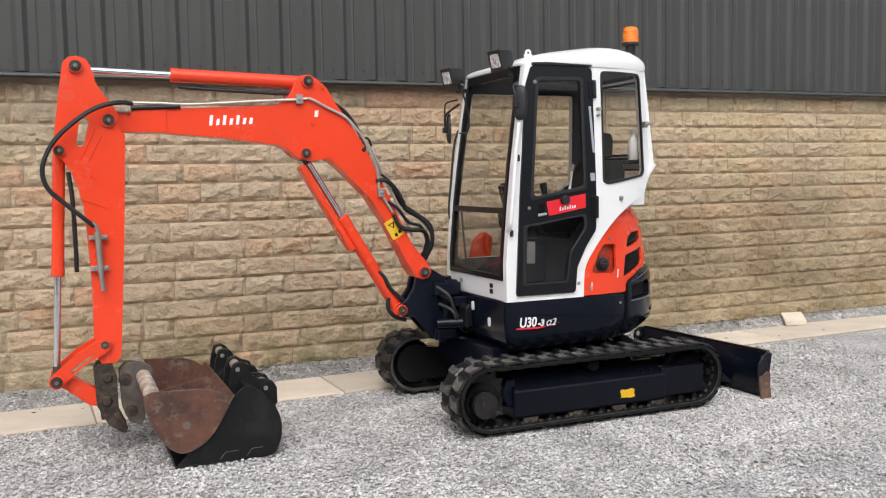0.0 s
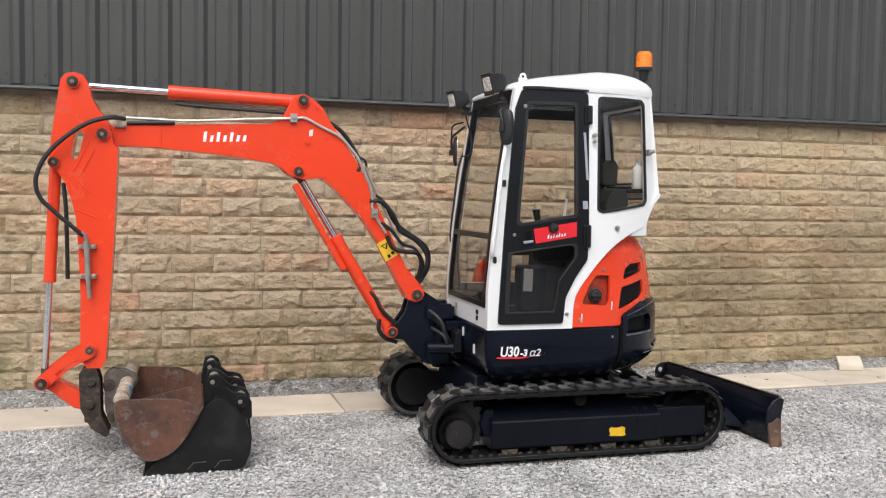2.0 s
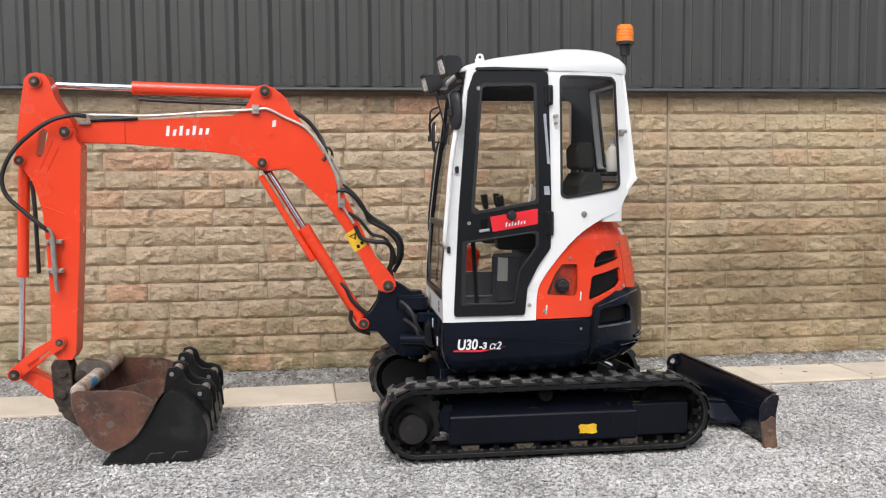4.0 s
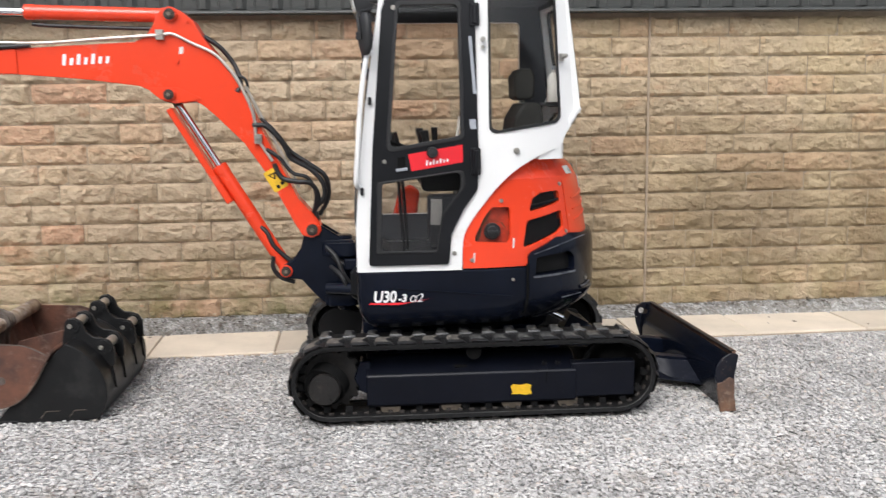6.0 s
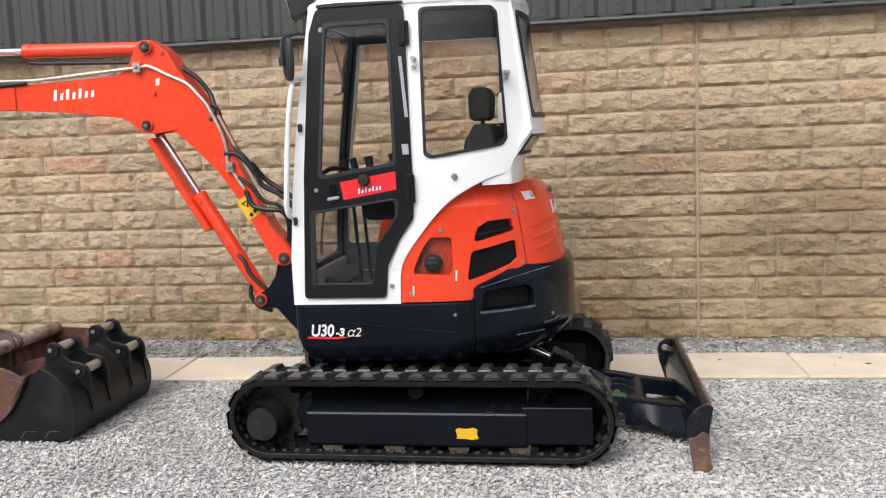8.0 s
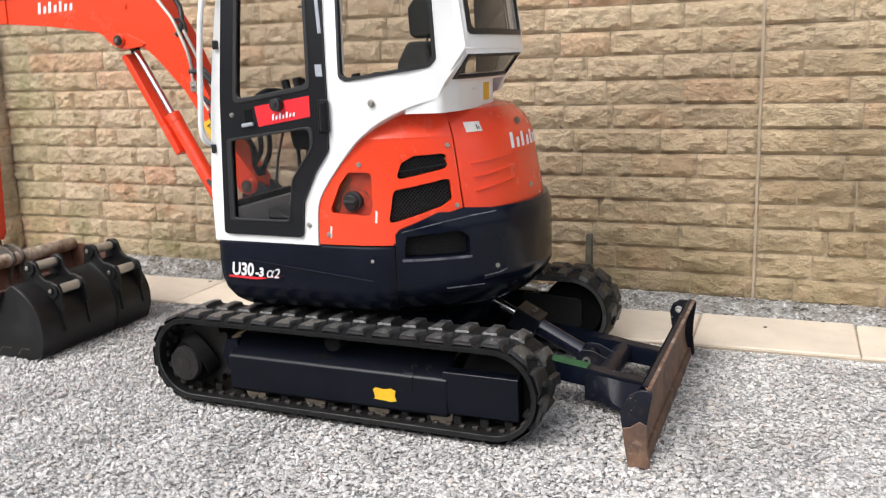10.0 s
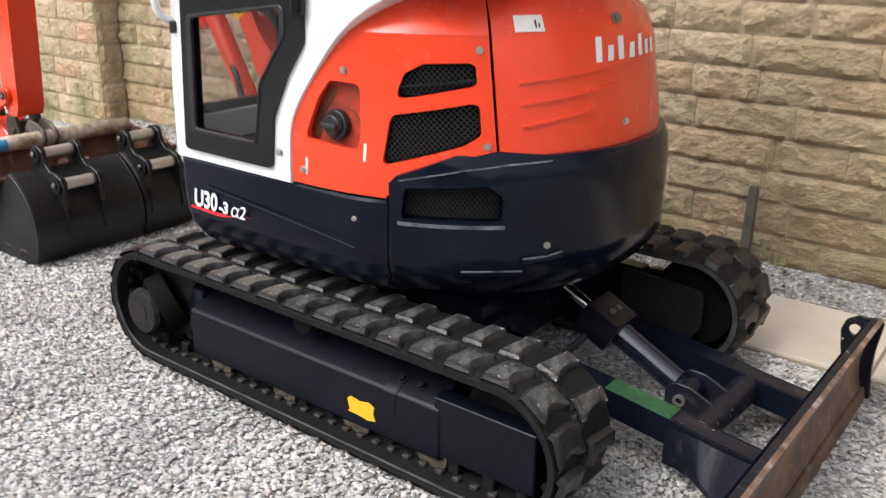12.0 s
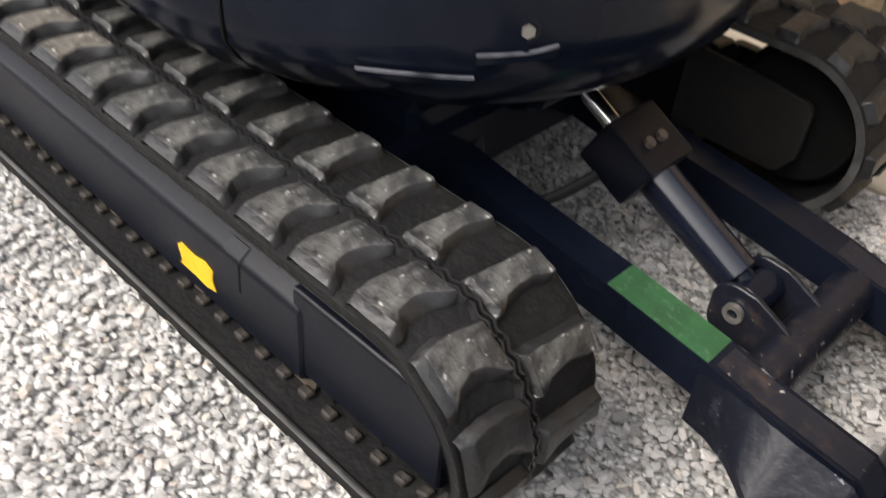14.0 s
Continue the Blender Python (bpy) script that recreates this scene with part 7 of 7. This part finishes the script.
part("right_deck", box(-0.28, 0.42, CF + 0.02, CF + 0.38, 0.815, 0.98), BLACK, EXC, bevel=0.03, segments=2)
part("lock_lever", rod((-0.085, -0.50, 1.36), (-0.045, -0.50, 1.62), 0.008, n=10), STICKER, cab, "white lock lever with a worn brown tip")
part("lever_tip", rod((-0.045, -0.50, 1.615), (-0.036, -0.50, 1.658), 0.010, 0.012, n=12), RUST_PALE, cab)
part("blade_lever", merge(rod((-0.135, 0.16, 1.36), (-0.139, 0.16, 1.48), 0.008, n=10), rod((-0.139, 0.16, 1.47), (-0.142, 0.16, 1.55), 0.018, 0.021, n=14)), PLASTIC, cab, bevel=0.003)
part("pedal_box", box(-0.20, -0.02, -0.13, 0.02, 0.85, 1.16), LINING_DARK, cab, bevel=0.015)
bottle = part("bottle", loft([[(0.472 + r * math.cos(w), -0.434 + r * math.sin(w), z + 0.085) for w in [k * math.pi / 8 for k in range(16)]] for z, r in ((1.60, 0.032), (1.606, 0.036), (1.71, 0.036), (1.74, 0.028), (1.755, 0.013), (1.775, 0.013))]), STICKER, None, "whitish plastic bottle on the ledge behind the seat", angle=40)
tagged(bottle, category="bottle")
part("bottle_cap", rod((0.472, -0.434, 1.855), (0.472, -0.434, 1.877), 0.015, n=16), GREY_TAPE, bottle)
part("rear_ledge", box(0.425, 0.555, CN + 0.23, CF - 0.06, 1.665, 1.684), TRIM_GREY, cab, bevel=0.006)


# ---- loose buckets ----
def bucket_shell(profile, y0, y1, thick, material, root, label):
    """The wrapper plate of a bucket: an open line in x and z, drawn out between two side plates."""
    inner = []
    for k, p in enumerate(profile):
        a, b = Vector(profile[max(0, k - 1)]), Vector(profile[min(len(profile) - 1, k + 1)])
        t = (b - a).normalized()
        inner.append((p[0] - t.y * thick, p[1] + t.x * thick))
    return part("wrapper", solid(profile + inner[::-1], slab_y(y0), y1 - y0), material, root, label, bevel=0.002)


RUSTY = thing("ditching_bucket", (-2.52, 0.0, 0.09), "rusty brown wide ditching bucket with a scraped pale edge", "bucket")
rp = curve([(-2.735, 0.440), (-2.725, 0.33), (-2.668, 0.205), (-2.605, 0.128), (-2.535, 0.098), (-2.43, 0.14), (-2.345, 0.235), (-2.275, 0.372)], 5)
plate = rp + [(-2.335, 0.415), (-2.41, 0.442), (-2.60, 0.452), (-2.70, 0.456)]
R0, R1 = -0.505, 0.52
bucket_shell(rp, R0 + 0.012, R1 - 0.012, 0.012, RUST, RUSTY, "rusted bucket wrapper")
for y in (R0, R1 - 0.014):
    part("side_plate", solid(plate, slab_y(y), 0.014), RUST, RUSTY, bevel=0.003)
part("top_tube", rod((-2.700, R0 + 0.01, 0.452), (-2.700, R1 - 0.01, 0.452), 0.042, n=20), RUST_PALE, RUSTY, "scraped pale tube along the bucket's back edge")
part("blue_mark", loft([[(-2.700 + r * math.cos(w), y, 0.452 + r * math.sin(w)) for r, w in [(0.0435, radians(-35 + 9 * k)) for k in range(10)] + [(0.040, radians(46 - 9 * k)) for k in range(10)]] for y in (-0.33, -0.22)]), BLUE_MARK, RUSTY, angle=60)
part("lip", solid([(-2.252, 0.392), (-2.270, 0.402), (-2.375, 0.235), (-2.360, 0.225)], slab_y(R0 - 0.004), R1 - R0 + 0.008), RUST, RUSTY, bevel=0.003)
part("stiffener", solid([(-2.66, 0.25), (-2.60, 0.14), (-2.535, 0.11), (-2.43, 0.15), (-2.345, 0.245), (-2.285, 0.365), (-2.33, 0.405), (-2.62, 0.34)], slab_y(0.02), 0.014), RUST, RUSTY, bevel=0.003)
part("bolt", bolt((-2.522, R0, 0.252), (0, -1, 0), 0.017, 0.010), HANGER, RUSTY)
part("worn_rim", tube([(x, R0 + 0.004, z) for x, z in rp[::4]] + [(-2.275, R0 + 0.004, 0.372), (-2.335, R0 + 0.004, 0.415), (-2.41, R0 + 0.004, 0.442), (-2.60, R0 + 0.004, 0.452)], 0.0038, n=6, steps=3), HANGER, RUSTY, "scraped rim of the side plate")
for y in (AY - 0.045, AY + 0.025):
    hg = rounded([(-2.835, 0.50), (-2.79, 0.545), (-2.71, 0.53), (-2.65, 0.50), (-2.635, 0.45), (-2.68, 0.40), (-2.70, 0.20), (-2.725, 0.165), (-2.79, 0.19), (-2.825, 0.28)], 0.03)
    part("hanger", solid(hg, slab_y(y), 0.02), HANGER, RUSTY, "grey worn hanger plate", bevel=0.003)
for x, z in ((-2.803, 0.445), (-2.777, 0.255)):
    part("hanger_pin", merge(rod((x, AY - 0.058, z), (x, AY + 0.058, z), 0.020, n=20), ring((x, AY - 0.047, z), (0, 1, 0), 0.018, 0.038, 0.012)), DARK_STEEL, RUSTY)

bp = curve([(-2.585, 0.006), (-2.30, 0.004), (-2.06, 0.010), (-2.005, 0.065), (-1.985, 0.15), (-1.995, 0.24), (-2.04, 0.325), (-2.12, 0.40), (-2.185, 0.435)], 5)


def black_bucket(y0, y1, ears, dx, label):
    root = thing("digging_bucket", (-2.3 + dx, (y0 + y1) / 2, 0.0), label, "bucket", "black buckets on the gravel")
    pr = [(x + dx, z) for x, z in bp]
    bucket_shell(pr, y0 + 0.012, y1 - 0.012, 0.012, BLACK_STEEL, root, "")
    cheek = pr + [(-2.235 + dx, 0.395)]
    for y in (y0, y1 - 0.014):
        part("side_plate", solid(cheek, slab_y(y), 0.014), BLACK_STEEL, root, bevel=0.003)
    part("cutting_lip", solid([(-2.592 + dx, 0.002), (-2.46 + dx, 0.002), (-2.46 + dx, 0.018), (-2.58 + dx, 0.018)], slab_y(y0 - 0.003), y1 - y0 + 0.006), BLACK_STEEL, root, bevel=0.003)
    for y in ears:
        e = rounded([(x + dx, z) for x, z in ((-2.262, 0.345), (-2.240, 0.480), (-2.225, 0.536), (-2.178, 0.545), (-2.140, 0.520), (-2.120, 0.462), (-2.085, 0.432), (-2.045, 0.428), (-1.998, 0.412), (-1.974, 0.370), (-1.972, 0.265), (-2.02, 0.27), (-2.11, 0.39))], 0.02)
        part("hanger", solid(e, slab_y(y), 0.022), BLACK_STEEL, root, bevel=0.004)
        for x, z in ((-2.190, 0.500), (-2.030, 0.375)):
            part("boss", ring((x + dx, y + 0.011, z), (0, 1, 0), 0.018, 0.040, 0.04), BLACK_STEEL, root, bevel=0.003)
            part("grease_cap", bolt((x + dx - 0.012, y - 0.009, z), (0, -1, 0), 0.010, 0.008), STEEL, root)
    for x, z in ((-2.190, 0.500), (-2.030, 0.375)):
        part("bush", rod((x + dx, ears[0] + 0.03, z), (x + dx, ears[-1] - 0.01, z), 0.028, n=20), PIPE, root, "bare steel bush tube")
    for y in ears:
        part("back_strap", solid([(-2.00 + dx, 0.265), (-1.982 + dx, 0.14), (-1.972 + dx, 0.14), (-1.985 + dx, 0.268)], slab_y(y + 0.004), 0.014), BLACK_STEEL, root, bevel=0.002)
    return root


wide = black_bucket(-0.475, 0.105, (-0.325, -0.135), 0.0, "wide black digging bucket lying on the gravel")
for x0, x1, z in ((-2.31, -2.24, 0.062), (-2.16, -2.10, 0.064)):
    part("wear_strip", solid([(x0 - 0.03, z - 0.035), (x0, z), (x1, z + 0.002), (x1, z + 0.006), (x0 - 0.002, z + 0.005), (x0 - 0.034, z - 0.034)], slab_y(-0.478), 0.004), HANGER, wide, "scuffed weld line")
black_bucket(0.120, 0.425, (0.150, 0.335), -0.01, "narrow black digging bucket beside the wide one")

# ---- small things by the wall ----
st = part("marker_stake", loft([[(0.605 + a * w + 0.012 * z, 1.590 + b * w, z) for a, b in ((-1, -1), (1, -1), (1, 1), (-1, 1))] for z, w in ((0.03, 0.021), (0.20, 0.020), (0.455, 0.018), (0.465, 0.013))]), shader("weathered_wood", (0.105, 0.095, 0.075), 0.9, vary=0.4, scale=12, dirt=(0.09, 0.10, 0.05), dirt_amount=0.4, dirt_scale=9), None, "weathered grey wooden stake against the stone wall", bevel=0.003)
tagged(st, category="stake")
off = solid([(3.60, 1.42), (3.86, 1.40), (3.98, 1.60), (3.72, 1.62)], lambda u, v, d: (u, v, 0.066 + (v - 1.40) * 0.30 - d), 0.045)
tagged(part("broken_flag", off, FLAG, None, "broken pale paving offcut lying on the gravel", bevel=0.006), category="paving slab")

# ---- parked car beyond the wall's end ----
CAR = thing("parked_car", (-14.6, 6.4, 0.012), "dark grey parked car with a barred grille", "car")
CAR_PAINT = shader("dark_car_paint", (0.012, 0.013, 0.016), 0.2, vary=0.2, scale=2, coat=0.4)
cp = [(-16.7, 0.35), (-16.72, 0.75), (-16.55, 1.05), (-15.9, 1.52), (-15.0, 1.60), (-14.2, 1.50), (-13.55, 1.08), (-12.75, 0.95), (-12.48, 0.78), (-12.45, 0.35), (-12.6, 0.24), (-16.5, 0.24)]
arches = [[(x + 0.36 * math.cos(w), 0.36 + 0.36 * math.sin(w)) for w in [k * math.pi / 8 for k in range(9)]] for x in (-13.4, -15.9)]
outline = cp[:-2] + [(-12.6, 0.24)] + [(x, max(z, 0.24)) for x, z in arches[0]] + [(x, max(z, 0.24)) for x, z in arches[1]] + [(-16.5, 0.24)]
part("body", solid(outline, slab_y(5.55), 1.7), CAR_PAINT, CAR, bevel=0.05, segments=3)
for x in (-13.4, -15.9):
    for y in (5.58, 7.05):
        wh = part("wheel", ring((x, y + 0.09, 0.325), (0, 1, 0), 0.20, 0.315, 0.19, 28), RUBBER, CAR, bevel=0.02)
        part("rim", merge(rod((x, y + 0.05, 0.325), (x, y + 0.12, 0.325), 0.205, n=24), ring((x, y + 0.02, 0.325), (0, 1, 0), 0.15, 0.2, 0.03, 24)), STEEL, wh, bevel=0.004)
part("windscreen", solid([(5.72, 1.10), (7.08, 1.10), (6.92, 1.46), (5.88, 1.46)], lambda u, v, d: (-13.56 - (v - 1.08) * 1.5 + 0.012 - d, u, v), 0.01), BLACK, CAR)
part("side_window", solid([(-13.85, 1.12), (-14.35, 1.44), (-15.0, 1.52), (-15.8, 1.46), (-16.2, 1.12)], slab_y(5.542), 0.012), BLACK, CAR)
for k in range(5):
    part("grille_bar", box(-12.46, -12.435, 5.95, 6.85, 0.62 + 0.055 * k, 0.64 + 0.055 * k), STEEL, CAR, bevel=0.004)
for y in (5.72, 6.88):
    part("headlight", solid(rounded([(y - 0.12, 0.66), (y + 0.12, 0.66), (y + 0.12, 0.84), (y - 0.12, 0.80)], 0.04), lambda u, v, d: (-12.43 - d, u, v), 0.06), LENS, CAR, bevel=0.01)
part("bumper", box(-12.50, -12.38, 5.55, 7.25, 0.36, 0.52), STICKER, CAR, "pale bumper", bevel=0.03, segments=2)

# ---- paving flags ----
kerb = part("kerb", solid([(-7.0, 0.835 - 0.21), (7.5, 0.835 + 0.225), (7.5, 0.835 + 0.225 + 0.60), (-7.0, 0.835 - 0.21 + 0.60)], lambda u, v, d: (u, v, 0.006 - d), 0.12), MORTAR, None, "row of pale buff paving flags along the wall")
tagged(kerb, category="paving", kind="structure")


def flag_mesh(seed):
    rng = random.Random(seed)
    r = lambda: rng.uniform(-0.004, 0.004)
    bm = loft([[(x + r() * s, y + r() * s, z) for x, y in ((0.006 + i, 0.004 + i), (0.856 - i, 0.004 + i), (0.856 - i, 0.596 - i), (0.006 + i, 0.596 - i))] for z, i, s in ((-0.04, 0, 1), (0.016, 0, 1), (0.022, 0.006, 0.6))])
    return finish(bm, "flag", FLAG, 30)


FLAGS = [flag_mesh(s) for s in range(5)]
for k in range(-9, 7):
    x = 1.360 + 0.862 * k
    ob = new("flag", FLAGS[k % 5])
    under(ob, kerb)
    ob.matrix_basis = Matrix.Translation((x, kerb_y(x), random.uniform(-0.004, 0.003))) @ Matrix.Rotation(0.03 + random.uniform(-0.003, 0.003), 4, "Z") @ Matrix.Rotation(random.uniform(-0.004, 0.004), 4, "X")

# ---- stones of the wall ----
def block_mesh(length, seed, height=COURSE - 0.006):
    """A pitched-faced block: flat chamfered margins and a rough, bulging face."""
    nx, nz = max(8, int(length / 0.027)), 7
    bm = bmesh.new()
    rows = []
    for j in range(nz + 1):
        row = []
        for i in range(nx + 1):
            u, v = i / nx, j / nz
            e = min(min(u, 1 - u) * length, min(v, 1 - v) * height)
            p = (u * length * 11 + seed * 7.3, v * height * 14, seed * 1.7)
            rough = 0.50 + 0.62 * noise.noise(p) + 0.55 * noise.noise((p[0] * 2.2, p[1] * 2.1, seed))
            margin = 0.012 + 0.040 * max(0.0, noise.noise((u * length * 16 + seed * 3.1, v * 3.0, seed + 0.7)) + 0.25)
            y = -0.006 - (0.004 + 0.034 * max(0.0, rough)) * min(1.0, e / margin) ** 0.8
            edge = 0.003 * noise.noise((u * 9, v * 5, seed + 3.1))
            row.append(bm.verts.new((u * length + (edge if 0 < i < nx else 0), y, v * height + (edge if 0 < j < nz else 0.4 * edge))))
        rows.append(row)
    for a, b in zip(rows, rows[1:]):
        for i in range(nx):
            bm.faces.new((a[i], a[i + 1], b[i + 1], b[i]))
    rim = rows[0] + [r[-1] for r in rows[1:]] + rows[-1][-2::-1] + [r[0] for r in rows[-2:0:-1]]
    back = [bm.verts.new((v.co.x, 0.03, v.co.z)) for v in rim]
    n = len(rim)
    for i in range(n):
        bm.faces.new((rim[(i + 1) % n], rim[i], back[i], back[(i + 1) % n]))
    return finish(bm, "stone", STONE, 28)


LENGTHS = (0.22, 0.32, 0.40, 0.47, 0.55)
BLOCKS = {l: [block_mesh(l, 11 * i + s) for s in range(5)] for i, l in enumerate(LENGTHS)}
rngw = random.Random(21)
courses = [0.0785 + COURSE * k for k in range(-1, 16)]
near_set, rest = [], []


def lay(z, x0, x1):
    """One course of stones between two ends: lengths at random, the last trimmed to fit."""
    x = x0
    while x < x1 - 0.02:
        l = rngw.choice(LENGTHS)
        room = x1 - x
        if room < l + 0.16:
            l = room
        base = min(LENGTHS, key=lambda q: abs(q - (l - 0.007)))
        mesh = BLOCKS[base][rngw.randrange(5)]
        m = Matrix.Translation((x + 0.0035, WALL_Y - 0.004 + rngw.uniform(-0.004, 0.004), z + 0.003)) @ Matrix.Diagonal(((l - 0.007) / base, 1, 1, 1))
        (near_set if x > -2.9 and x < 3.6 and z > 0 else rest).append((mesh, m))
        x += l


for z in courses:
    h = min(COURSE, WALL_TOP - z)
    if h < 0.05:
        continue
    lay(z, -4.44 - rngw.uniform(0, 0.01), JOINT_X - 0.006)
    lay(z, JOINT_X + 0.006, WALL_R - 0.3 + rngw.uniform(0, 0.2))
for mesh, m in near_set[300:]:
    rest.append((mesh, m))
for mesh, m in near_set[:300]:
    ob = new("stone", mesh)
    under(ob, wall)
    ob.matrix_basis = m


def joined(name, items, material):
    verts, faces, base = [], [], 0
    for mesh, m in items:
        verts += [tuple(m @ v.co) for v in mesh.vertices]
        faces += [[base + i for i in p.vertices] for p in mesh.polygons]
        base += len(mesh.vertices)
    mesh = bpy.data.meshes.new(name)
    mesh.from_pydata(verts, [], faces)
    for p in mesh.polygons:
        p.use_smooth = True
    mesh.set_sharp_from_angle(angle=radians(28))
    mesh.materials.append(material)
    return mesh


ob = new("far_stones", joined("far_stones", rest, STONE))
under(ob, wall)
tagged(ob, kind="stuff")
for k, z in enumerate(courses):
    if WALL_TOP - z < 0.05:
        continue
    cuts = ((-5.39, -5.10, -4.72, -4.435) if k % 2 else (-5.39, -4.97, -4.58, -4.435))
    for a, b in zip(cuts, cuts[1:]):
        l = b - a - 0.009
        base = min(LENGTHS, key=lambda q: abs(q - l))
        ob = new("stone", BLOCKS[base][rngw.randrange(5)])
        under(ob, pier)
        ob.matrix_basis = Matrix.Translation((a, PIER_Y + 0.012, z + 0.0045)) @ Matrix.Diagonal((l / base, 0.6, 1, 1))
    ob = new("stone", BLOCKS[0.22][rngw.randrange(5)])
    under(ob, pier)
    ob.matrix_basis = Matrix.Translation((-4.442, PIER_Y + 0.018, z + 0.0045)) @ Matrix.Rotation(radians(90), 4, "Z") @ Matrix.Diagonal((0.195 / 0.22, 0.6, 1, 1))
